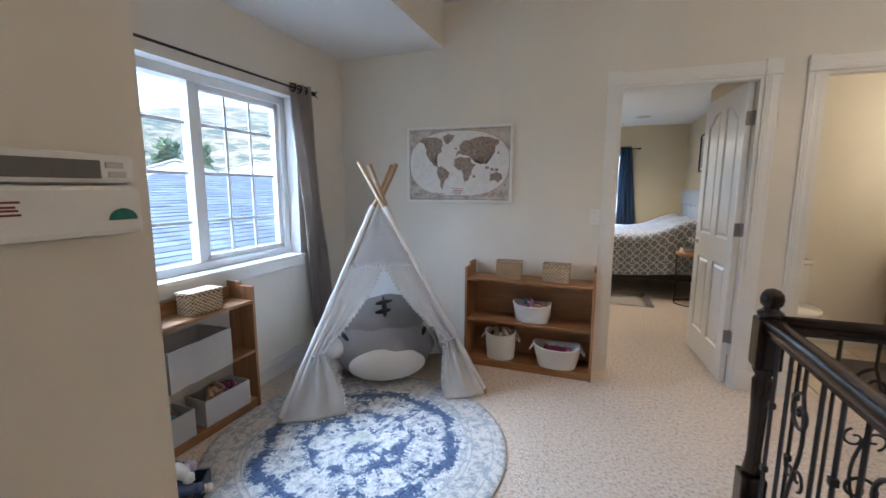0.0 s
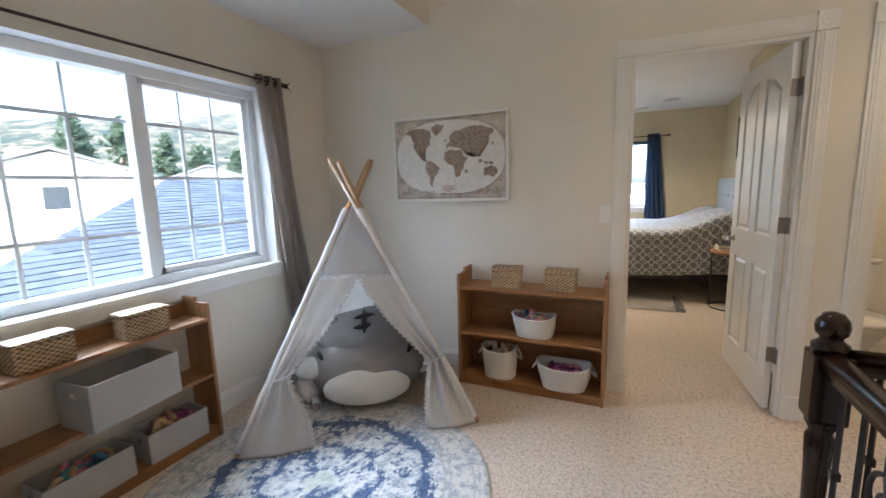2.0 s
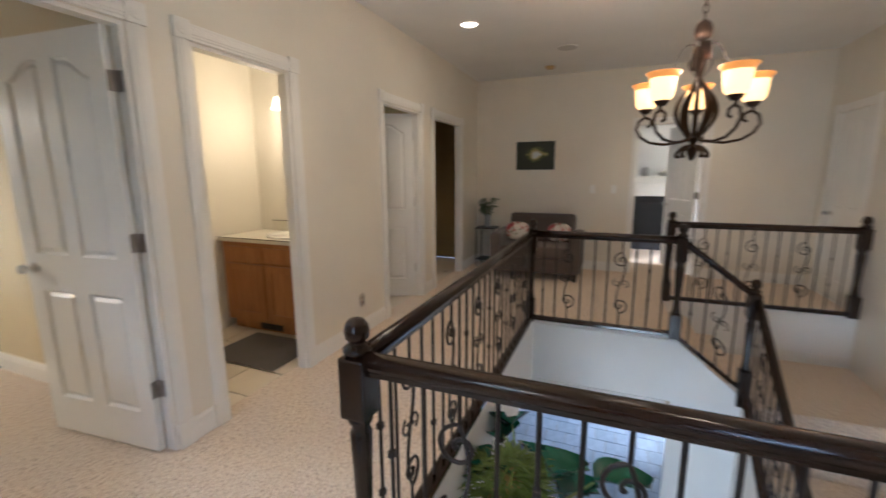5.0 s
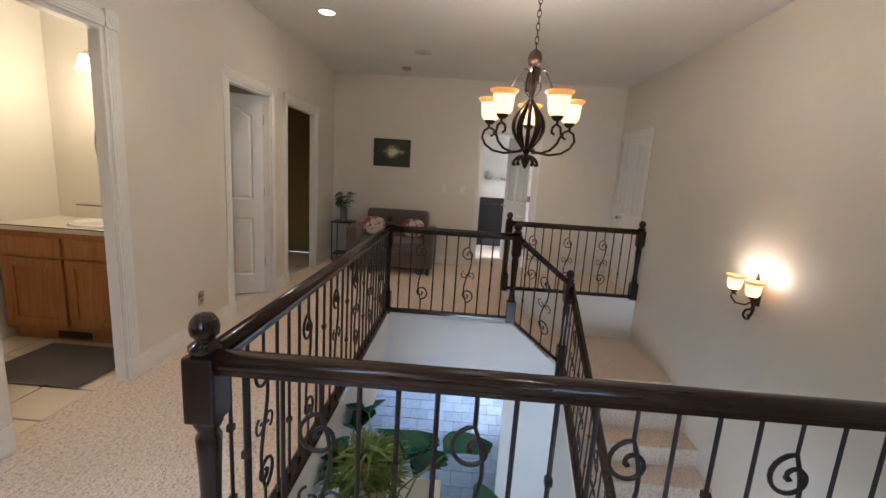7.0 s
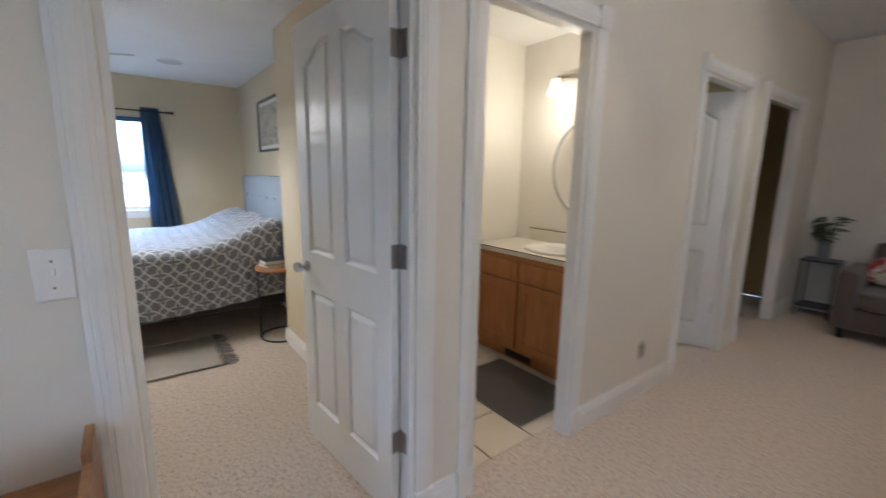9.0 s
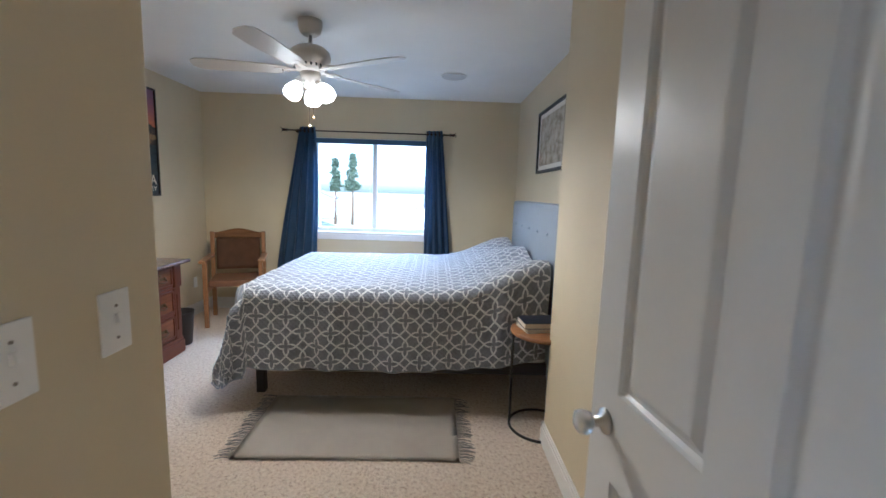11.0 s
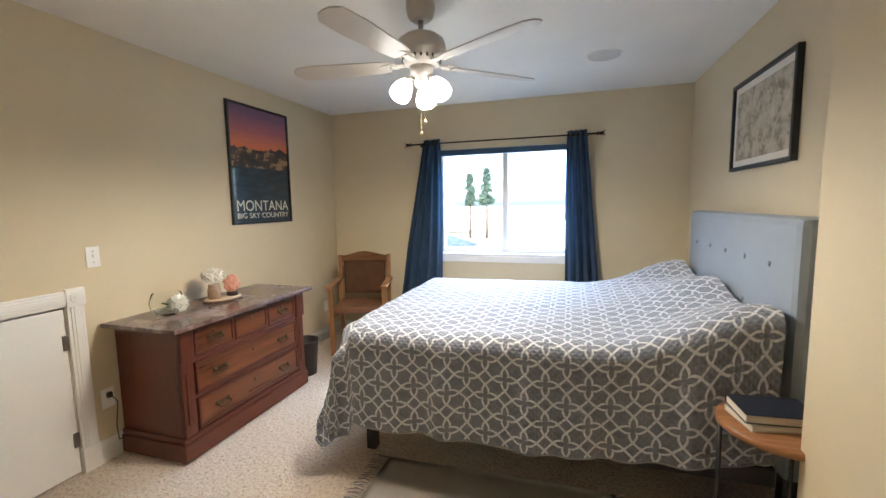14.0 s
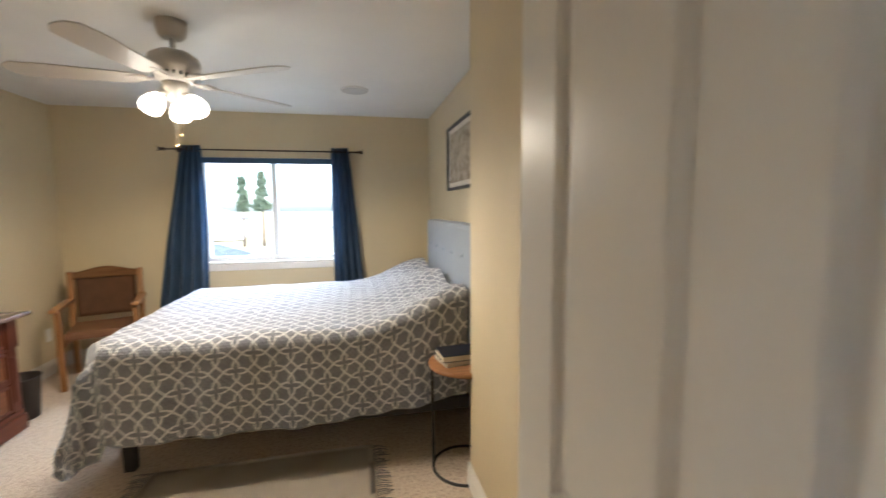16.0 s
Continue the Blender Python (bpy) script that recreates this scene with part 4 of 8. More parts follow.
def fabric_bin(m, w, d, h, label):
    ob = thing("fabric_bin", m, label, "storage bin", "grey fabric bins")
    bm = bmesh.new()
    panel_wall(bm, "z", 0.0, 0.006, (-w / 2, w / 2), (-d / 2, d / 2), ())
    part("bottom", bm, GREYBIN, ob)
    for a, b, c, e in ((-w / 2, w / 2, -d / 2, -d / 2 + 0.007), (-w / 2, w / 2, d / 2 - 0.007, d / 2), (-w / 2, -w / 2 + 0.007, -d / 2 + 0.007, d / 2 - 0.007), (w / 2 - 0.007, w / 2, -d / 2 + 0.007, d / 2 - 0.007)):
        bm = bmesh.new()
        box(bm, a, b, c, e, 0.006, h, 0.002)
        part("side_panel", bm, GREYBIN, ob)
    for s in (-1, 1):
        gb = bmesh.new()
        x = s * (w / 2 + 0.001)
        tube(gb, [(x, 0.014 * math.cos(a), h * 0.72 + 0.014 * math.sin(a)) for a in steps(0, 2 * math.pi, 14)[:-1]], 0.004, 6, True)
        part("grommet", gb, NICKEL, ob, "metal grommet handle")
    return ob


SX = WEST + 0.115
fabric_bin(pose(SX + 0.035, 1.98, 0.375, 0, 0, 95), 0.40, 0.225, 0.21, "large grey linen storage bin on the middle shelf")
fabric_bin(pose(SX + 0.015, 2.175, 0.06, 0, 0, 88), 0.30, 0.165, 0.15, "grey linen storage bin full of toys")
fabric_bin(pose(SX + 0.015, 1.785, 0.06, 0, 0, 91), 0.34, 0.165, 0.15, "grey linen storage bin full of dress-up clothes")
toys(pose(SX + 0.015, 2.175, 0.165, 0, 0, 90), (0.10, 0.045), 22, (3, 4, 0, 3), 11, "brown toy animals heaped in a grey bin", 0.04)
toys(pose(SX + 0.015, 1.785, 0.165, 0, 0, 90), (0.12, 0.045), 22, (0, 1, 2, 3), 12, "plum and tan dress-up clothes in a grey bin", 0.03)

# a toy tray on the floor beside the wall end
ob = thing("toy_tray", pose(-1.42, 1.555, 0, 0, 0, 32) @ Matrix.Scale(0.82, 4), "navy plastic toy tray on the carpet", "toy tray")
bm = bmesh.new()
box(bm, -0.22, 0.22, -0.16, 0.16, 0.0, 0.012, 0.005)
for a, b, c, d in ((-0.22, 0.22, -0.16, -0.148), (-0.22, 0.22, 0.148, 0.16), (-0.22, -0.208, -0.148, 0.148), (0.208, 0.22, -0.148, 0.148)):
    box(bm, a, b, c, d, 0.012, 0.10, 0.004)
part("body", bm, plain("navy_tray_plastic", (0.03, 0.045, 0.09), 0.4), ob)
toys(pose(-1.42, 1.555, 0.04, 0, 0, 32), (0.15, 0.10), 16, (8, 5, 8, 9, 5, 7), 21, "navy, cream and lilac plush dolls in a toy tray", 0.12, 2.1)

# round rug
n = Nodes("medallion_rug")
where = n.coords()
sep = n.add("ShaderNodeSeparateXYZ")
n.link(where, sep.inputs[0])
x, y = sep.outputs[0], sep.outputs[1]
r = n.math("SQRT", n.math("ADD", n.math("MULTIPLY", x, x), n.math("MULTIPLY", y, y)))
ang = n.math("ADD", n.math("ARCTAN2", y, x), 7.0)
fold = n.math("ABSOLUTE", n.math("SUBTRACT", n.math("MODULO", ang, math.pi / 4), math.pi / 8))
petals = n.add("ShaderNodeCombineXYZ")
n.link(n.math("MULTIPLY", r, n.math("COSINE", fold)), petals.inputs[0])
n.link(n.math("MULTIPLY", r, n.math("SINE", fold)), petals.inputs[1])
motif = n.noise(petals.outputs[0], 30, 3, 0.65)
small = n.noise(petals.outputs[0], 64, 3, 0.7)
wear = n.noise(where, 7, 6, 0.75)
fine = n.noise(where, 95, 5, 0.75)


def ring(radius, centre, width):
    """1 in the middle of a ring, falling to 0 at its edges."""
    return n.math("MAXIMUM", 0.0, n.math("SUBTRACT", 1.0, n.math("DIVIDE", n.math("ABSOLUTE", n.math("SUBTRACT", radius, centre)), width)))


lobe = n.math("COSINE", n.math("MULTIPLY", ang, 8))
waved = n.math("ADD", r, n.math("MULTIPLY", lobe, 0.022))
bands = n.math("MAXIMUM", n.math("MULTIPLY", ring(waved, 0.262, 0.062), 0.86), ring(n.math("ADD", r, n.math("MULTIPLY", lobe, -0.014)), 0.500, 0.066))
bands = n.math("MAXIMUM", bands, n.math("MULTIPLY", ring(r, 0.095, 0.035), 0.50))
bands = n.math("MAXIMUM", bands, n.math("MULTIPLY", ring(r, 0.385, 0.085), 0.26))
bands = n.math("MAXIMUM", bands, n.math("MULTIPLY", ring(r, 0.175, 0.06), 0.16))
motifs = n.math("ADD", n.math("MULTIPLY", motif, 0.42), n.math("ADD", n.math("MULTIPLY", small, 0.34), n.math("MULTIPLY", n.noise(where, 42, 5, 0.8), 0.40)))
patchy = n.math("MULTIPLY", n.math("SUBTRACT", wear, 0.5), 0.85)
ink = n.ramp(n.math("ADD", n.math("ADD", motifs, n.math("MULTIPLY", bands, 0.19)), n.math("SUBTRACT", patchy, 0.155)), [(0.49, (0.0, 0.0, 0.0)), (0.53, (1, 1, 1))])
edge = n.math("GREATER_THAN", r, 0.575)
ink = n.math("MULTIPLY", ink, n.math("SUBTRACT", 1.0, edge))
flowers = n.noise(where, 26, 4, 0.7)
faint = n.ramp(n.math("ADD", n.math("MULTIPLY", flowers, 0.6), n.math("MULTIPLY", fine, 0.4)), [(0.49, (0.0, 0.0, 0.0)), (0.55, (1.0, 1.0, 1.0))])
line = n.math("LESS_THAN", n.math("ABSOLUTE", n.math("SUBTRACT", r, 0.585)), 0.005)
for place in (0.612, 0.722):
    line = n.math("MAXIMUM", line, n.math("LESS_THAN", n.math("ABSOLUTE", n.math("SUBTRACT", r, place)), 0.004))
faint = n.math("MULTIPLY", n.math("MAXIMUM", faint, n.math("MULTIPLY", line, 0.7)), n.ramp(fine, [(0.36, (0.25, 0.25, 0.25)), (0.55, (1, 1, 1))]))
field = n.ramp(fine, [(0.38, (0.34, 0.36, 0.37)), (0.48, (0.64, 0.62, 0.57)), (0.62, (0.74, 0.71, 0.64))])
rim_ground = n.ramp(fine, [(0.36, (0.36, 0.36, 0.35)), (0.47, (0.58, 0.55, 0.49)), (0.62, (0.68, 0.65, 0.57))])
ground = n.mix(edge, field, rim_ground)
ground = n.mix(n.math("MULTIPLY", faint, 0.85), ground, (0.19, 0.225, 0.27))
centre = n.math("MULTIPLY", n.math("LESS_THAN", r, 0.075), 0.5)
ground = n.mix(centre, ground, (0.42, 0.45, 0.33))
blue = n.ramp(small, [(0.38, (0.020, 0.036, 0.085)), (0.60, (0.075, 0.125, 0.24))])
col = n.mix(ink, ground, blue)
n.bump(fine, 0.5, 0.003)
RUG = n.finish(col, 0.95, Sheen_Weight=0.2)
ob = thing("round_rug", (-0.862, 2.288, 0), "round faded blue and cream medallion rug", "rug")
bm = bmesh.new()
lathe(bm, [(0.788, 0.0), (0.792, 0.004), (0.788, 0.009), (0.770, 0.011)], turns=72)
part("rug_top", bm, RUG, ob)
bm = bmesh.new()
tube(bm, [(0.789 * math.cos(a), 0.789 * math.sin(a), 0.005) for a in steps(0, 2 * math.pi, 72)[:-1]], 0.005, 6, True)
part("binding", bm, cloth("rug_binding", (0.36, 0.36, 0.37)), ob)

# tent
TL, TR, BL, BR, TOP = Vector((-1.39, 2.27, 0.0)), Vector((-0.36, 3.05, 0.0)), Vector((-1.72, 2.92, 0.0)), Vector((-0.86, 3.60, 0.0)), Vector((-1.122, 3.04, 1.30))
ob = thing("play_tent", (0, 0, 0), "white canvas play tent with pompom edging", "play tent")
for corner, reach in ((TL, 1.155), (TR, 1.17), (BL, 1.16), (BR, 1.15)):
    bm = bmesh.new()
    aim = TOP + (Vector((corner.y - TOP.y, TOP.x - corner.x, 0)).normalized() * 0.026)
    tube(bm, [corner + Vector((0, 0, 0.012)), corner + (aim - corner) * (reach + 0.02)], 0.015, 10)
    part("pole", bm, PINE, ob, "pale wooden tent pole")
    bm = bmesh.new()
    tube(bm, [corner + (aim - corner) * k + Vector((0, 0, 0.02)) for k in steps(0.01, 0.94, 24)], lambda k: 0.0185 + 0.002 * math.sin(40 * k), 10)
    part("pole_sleeve", bm, CANVAS, ob, "canvas pole sleeve")
    bm = bmesh.new()
    lathe(bm, [(0.014, 0.0), (0.014, 0.03)], turns=10, m=Matrix.Translation(corner))
    part("pole_cap", bm, PINE, ob)


def tent_side(a, b, sag, seed):
    bm = bmesh.new()
    out = (b - a).cross(TOP - a).normalized()

    def place(u, v):
        base = a.lerp(b, u)
        p = base.lerp(TOP, v * 0.985)
        w = math.sin(math.pi * u) * (1 - v)
        return p + out * (sag * w + 0.012 * math.sin(11 * u + 6 * v + seed) * w) + Vector((0, 0, 0.006))

    sheet(bm, steps(0, 1, 22), steps(0, 1, 26), place)
    bmesh.ops.solidify(bm, geom=bm.faces[:], thickness=0.002)
    part("side_cloth", bm, CANVAS, ob)


tent_side(TL, BL, 0.03, 0.0)
tent_side(BL, BR, 0.02, 1.0)
tent_side(BR, TR, 0.03, 2.0)
FRONT = (TR - TL).cross(TOP - TL).normalized()
if FRONT.y > 0:
    FRONT = -FRONT


def front_at(s, z):
    """A point of the tent's front: s from 0 at one pole to 1 at the other."""
    k = z / TOP.z
    return TL.lerp(TOP, k).lerp(TR.lerp(TOP, k), s)


bm = bmesh.new()
sheet(bm, steps(0, 1, 18), steps(0.86, 1.25, 12), lambda u, v: front_at(u, v) + FRONT * (0.006 + 0.006 * math.sin(9 * u)))
bmesh.ops.solidify(bm, geom=bm.faces[:], thickness=0.002)
part("front_top", bm, WHITECLOTH, ob, "white dotted cotton gusset")
pom = bmesh.new()


def dot(at, r=0.0095):
    lathe(pom, [(0, -r), (r * 0.8, -r * 0.6), (r, 0), (r * 0.8, r * 0.6), (0, r)], turns=8, m=Matrix.Translation(at))


for u in steps(0.03, 0.97, 17):
    dot(front_at(u, 0.855) + FRONT * 0.02)


def opening(z, side):
    """How far the parted front reaches in from its pole at a height."""
    if z > 0.36:
        k = (z - 0.36) / 0.50
        return 0.09 + 0.41 * k ** 1.15
    k = 1 - z / 0.36
    return 0.09 + (0.13 if side else 0.20) * math.sin(math.pi / 2 * k)


for side in (0, 1):
    bm = bmesh.new()

    def flap(u, v, side=side):
        z = 0.004 + 0.856 * v
        reach = opening(z, side)
        s = reach * u
        pinch = max(0.0, 1 - abs(z - 0.36) / 0.30)
        fold = 0.03 * math.sin(u * 16) * (0.25 + pinch) * (1 - v * 0.7)
        belly = 0.05 * math.sin(math.pi * u) * max(0.0, 0.36 - z) / 0.36
        return front_at(s if not side else 1 - s, z) + FRONT * (0.012 + fold + belly)

    sheet(bm, steps(0, 1, 26), steps(0, 1, 40), flap)
    bmesh.ops.solidify(bm, geom=bm.faces[:], thickness=0.002)
    part("front_flap", bm, CANVAS, ob, "cream canvas flap tied back")
    for z in steps(0.02, 0.84, 34):
        s = opening(z, side)
        dot(front_at(s if not side else 1 - s, z) + FRONT * 0.022)
    bm = bmesh.new()
    c = front_at(0.06 if not side else 0.94, 0.36) + FRONT * 0.015
    across = (TR - TL).normalized()
    tube(bm, [c + across * 0.055 * math.cos(a) + FRONT * 0.05 * math.sin(a) + Vector((0, 0, 0.02 * math.cos(a))) for a in steps(0, 2 * math.pi, 20)[:-1]], 0.005, 6, True)
    tube(bm, [c + FRONT * 0.05 + Vector((0, 0, -0.22 * k)) + across * 0.02 * math.sin(3 * k) for k in steps(0, 1, 8)], 0.004, 6)
    part("tie", bm, WHITECLOTH, ob, "white cotton tie")
part("pompom_edging", pom, WHITECLOTH, ob, "white pompom edging")

# plush toys inside the tent
def blob(bm, at, size, mat=0, m=None, rough=0.0, seed=0, flat=None):
    made = bmesh.ops.create_icosphere(bm, subdivisions=4, radius=1.0)["verts"]
    for v in made:
        c = v.co.copy()
        k = 1 + rough * noise.noise(c * 2.2 + Vector((seed, seed * 2, 0)))
        v.co = Vector((c.x * size[0] * k, c.y * size[1] * k, c.z * size[2] * k))
        if flat is not None and v.co.z < flat:
            v.co.z = flat + (v.co.z - flat) * 0.15
        v.co = (m @ v.co if m else v.co) + Vector(at)
    for f in {f for v in made for f in v.link_faces}:
        f.smooth, f.material_index = True, mat


CAT = pose(-1.17, 3.14, 0, 0, 0, 34) @ Matrix.Scale(1.17, 4)
ob = thing("plush_cushion", CAT, "large grey plush animal cushion with a white belly", "plush toy")
bm = bmesh.new()
blob(bm, (0, 0, 0.17), (0.32, 0.26, 0.19), rough=0.10, seed=3, flat=-0.165)
blob(bm, (0, 0.06, 0.335), (0.290, 0.20, 0.165), rough=0.10, seed=5)
for v in bm.verts:
    # soft creases across the front
    v.co.y += 0.010 * noise.noise(Vector((v.co.x * 5, v.co.y * 5, v.co.z * 26))) * max(0.0, -v.normal.y + 0.3)
part("body", bm, PLUSHGREY, ob)
bm = bmesh.new()
blob(bm, (0, -0.225, 0.135), (0.225, 0.055, 0.098), rough=0.03)
part("belly", bm, PLUSHWHITE, ob, "white plush belly")
for s in (-1, 1):
    bm = bmesh.new()
    lathe(bm, [(0.05, 0), (0.042, 0.04), (0.02, 0.075), (0.0, 0.09)], turns=14, m=pose(s * 0.19, -0.03, 0.435, 8, s * 18, 0), squash=0.45)
    part("ear", bm, PINK if s < 0 else PLUSHGREY, ob, "soft ear")
DARKPLUSH = cloth("charcoal_plush", (0.02, 0.02, 0.022))
for u0, v0, u1, v1 in ((0.0, 0.385, 0.0, 0.492), (-0.052, 0.462, 0.055, 0.472), (-0.058, 0.42, 0.052, 0.43)):
    pts = []
    for k in steps(0, 1, 8):
        u, v = u0 + (u1 - u0) * k, v0 + (v1 - v0) * k
        q = max(0.0, 1 - (u / 0.29) ** 2 - ((v - 0.335) / 0.165) ** 2)
        pts.append((u, 0.06 - 0.19 * math.sqrt(q) - 0.006, v))
    bm = bmesh.new()
    tube(bm, pts, lambda k: 0.012 * (0.5 + math.sin(math.pi * k)), 6)
    part("stitched_stripe", bm, DARKPLUSH, ob, "dark stitched stripe")
for s in (-1, 1):
    for v in (0.23, 0.275):
        bm = bmesh.new()
        tube(bm, [(s * (0.225 + 0.035 * k), -0.155 + 0.10 * k, v + 0.015 * k) for k in steps(0, 1, 5)], lambda k: 0.011 * (0.4 + math.sin(math.pi * k)), 6)
        part("whisker", bm, DARKPLUSH, ob, "dark stitched whisker")
ob = thing("plush_toy", pose(-1.44, 2.86, 0, 0, 0, 40), "small white plush toy sitting in the tent", "plush toy")
bm = bmesh.new()
blob(bm, (0, 0, 0.10), (0.075, 0.08, 0.10), rough=0.06, seed=1, flat=-0.095)
blob(bm, (0.02, -0.03, 0.245), (0.085, 0.09, 0.07), rough=0.05, seed=2)
part("body", bm, PLUSHWHITE, ob)
for s in (-1, 1):
    bm = bmesh.new()
    tube(bm, [(s * 0.04, -0.06, 0.06), (s * 0.05, -0.09, 0.035), (s * 0.05, -0.12, 0.03)], lambda k: 0.022 + 0.006 * k, 10)
    part("leg", bm, PLUSHWHITE, ob)
    bm = bmesh.new()
    blob(bm, (s * 0.05, -0.125, 0.03), (0.026, 0.02, 0.026))
    part("hoof", bm, cloth("mauve_plush", (0.36, 0.27, 0.30)), ob)

# map on canvas
n = Nodes("map_paper")
where = n.coords()
base = n.ramp(n.noise(where, 16, 7, 0.7), [(0.32, (0.27, 0.21, 0.16)), (0.46, (0.48, 0.41, 0.34)), (0.64, (0.62, 0.56, 0.48))])
n.bump(n.noise(where, 500, 2), 0.15, 0.001)
MAPPAPER = n.finish(base, 0.75)
n = Nodes("map_land")
where = n.coords()
base = n.ramp(n.noise(where, 60, 5, 0.75), [(0.35, (0.20, 0.14, 0.10)), (0.62, (0.42, 0.33, 0.26))])
MAPLAND = n.finish(base, 0.8)
MAPSEA = plain("map_sea", (0.76, 0.72, 0.67), 0.75, var=0.14, scale=26)
MAPINK = plain("map_ink", (0.27, 0.20, 0.15), 0.8, var=0.2)
MAPRED = plain("map_red_ink", (0.42, 0.16, 0.10), 0.8, var=0.2)
MW, MH = 0.885, 0.605
ob = thing("world_map", pose(-0.782, NORTH, 1.557), "framed antique-style world map in brown and cream", "wall map")
bm = bmesh.new()
box(bm, -MW / 2 + 0.018, MW / 2 - 0.018, -0.024, -0.002, -MH / 2 + 0.018, MH / 2 - 0.018)
part("canvas", bm, MAPPAPER, ob)
bm = bmesh.new()
for a, b, c, d in ((-MW / 2, MW / 2, MH / 2 - 0.02, MH / 2), (-MW / 2, MW / 2, -MH / 2, -MH / 2 + 0.02), (-MW / 2, -MW / 2 + 0.02, -MH / 2 + 0.02, MH / 2 - 0.02), (MW / 2 - 0.02, MW / 2, -MH / 2 + 0.02, MH / 2 - 0.02)):
    box(bm, a, b, -0.034, -0.001, c, d, 0.003)
part("picture_frame", bm, TRIM, ob, "thin white wooden frame")
bm = bmesh.new()
bm.faces.new([bm.verts.new((0.418 * math.copysign(abs(math.cos(a)) ** 0.8, math.cos(a)), -0.0250, 0.008 + 0.258 * math.copysign(abs(math.sin(a)) ** 0.8, math.sin(a)))) for a in steps(0, 2 * math.pi, 64)[:-1]])
part("ocean", bm, MAPSEA, ob)
bm = bmesh.new()
COASTS = {
    "north_america": ((.14, .17), (.22, .12), (.30, .13), (.36, .17), (.37, .24), (.34, .27), (.36, .32), (.33, .35), (.31, .41), (.29, .40), (.275, .45), (.31, .49), (.335, .53), (.31, .525), (.265, .48), (.24, .42), (.215, .36), (.21, .28), (.19, .21)),
    "greenland": ((.37, .12), (.42, .085), (.48, .11), (.46, .17), (.41, .23), (.38, .18)),
    "south_america": ((.325, .53), (.36, .52), (.40, .56), (.435, .60), (.42, .67), (.39, .72), (.375, .78), (.365, .85), (.35, .80), (.345, .70), (.315, .62)),
    "africa": ((.48, .42), (.53, .39), (.58, .41), (.62, .42), (.645, .49), (.67, .50), (.64, .57), (.625, .64), (.60, .72), (.575, .73), (.56, .66), (.55, .58), (.51, .565), (.475, .52)),
    "eurasia": ((.49, .38), (.50, .33), (.53, .30), (.52, .25), (.56, .19), (.62, .18), (.70, .14), (.80, .16), (.88, .20), (.86, .25), (.83, .27), (.84, .34), (.80, .38), (.79, .44), (.77, .50), (.75, .46), (.725, .50), (.705, .44), (.68, .43), (.66, .47), (.63, .42), (.60, .39), (.56, .38), (.52, .36)),
    "australia": ((.80, .64), (.85, .60), (.89, .63), (.905, .69), (.87, .74), (.835, .71), (.80, .72)),
}
for i, (u, v, k) in enumerate(((.77, .545, .018), (.815, .565, .016), (.855, .575, .020), (.655, .66, .014), (.487, .285, .012), (.868, .355, .014), (.93, .77, .012), (.315, .475, .010))):
    COASTS[f"island_{i}"] = tuple((u + k * math.cos(a), v + 1.2 * k * math.sin(a)) for a in steps(0, 2 * math.pi, 6)[:-1])
for i, outline in enumerate(COASTS.values()):
    bm = bmesh.new()
    shore = []
    for (u0, v0), (u1, v1) in zip(outline, outline[1:] + outline[:1]):
        for k in (0.0, 0.25, 0.5, 0.75):
            u, v = u0 + (u1 - u0) * k, v0 + (v1 - v0) * k
            rag = 0.010
            u += rag * noise.noise(Vector((u * 32, v * 32, i)))
            v += 1.3 * rag * noise.noise(Vector((u * 32, v * 32, i + 9.5)))
            shore.append(bm.verts.new(((u - 0.51) * 0.92, -0.0254 - 0.00012 * i, (0.5 - v) * 0.59)))
    bm.faces.new(shore)
    bmesh.ops.triangulate(bm, faces=bm.faces[:])
    part("continent", bm, MAPLAND, ob, "brown printed land", normals=False)
bm = bmesh.new()
tube(bm, [(0.418 * math.copysign(abs(math.cos(a)) ** 0.8, math.cos(a)), -0.0262, 0.008 + 0.258 * math.copysign(abs(math.sin(a)) ** 0.8, math.sin(a))) for a in steps(0, 2 * math.pi, 64)[:-1]], 0.0012, 4, True)
for u in steps(-0.39, 0.39, 60):
    for z in (-MH / 2 + 0.028, MH / 2 - 0.028):
        box(bm, u - 0.004, u + 0.004, -0.0256, -0.0242, z - 0.002, z + 0.002)
part("border", bm, MAPINK, ob)
bm = bmesh.new()
box(bm, -0.055, 0.055, -0.0262, -0.025, -0.245, -0.190)
part("cartouche", bm, MAPSEA, ob)
bm = bmesh.new()
for z, w in ((-0.204, 0.04), (-0.217, 0.045), (-0.230, 0.03)):
    lb = bmesh.new()
    box(lb, -w, w, -0.0268, -0.0258, z - 0.003, z + 0.003)
    part("lettering", lb, MAPRED, ob)
tube(bm, [(-0.055, -0.0262, -0.245), (0.055, -0.0262, -0.245), (0.055, -0.0262, -0.190), (-0.055, -0.0262, -0.190)], 0.002, 4, True)
for k in range(26):
    x, z = random.uniform(-0.36, 0.36), random.uniform(-0.262, -0.225)
    if abs(x) > 0.08:
        lb = bmesh.new()
        box(lb, x - 0.012, x + 0.012, -0.0257, -0.0246, z - 0.002, z + 0.002)
        part("lettering", lb, MAPRED, ob)
part("cartouche_border", bm, MAPRED, ob, "red-brown printed border")

# ---- lamps of the landing ----
SHADEGLASS = glow("amber_glass_shade", (1.0, 0.50, 0.17), 0.36, (0.75, 0.5, 0.25))
SHADERIM = glow("amber_glass_rim", (1.0, 0.36, 0.07), 0.09, (0.42, 0.17, 0.035))


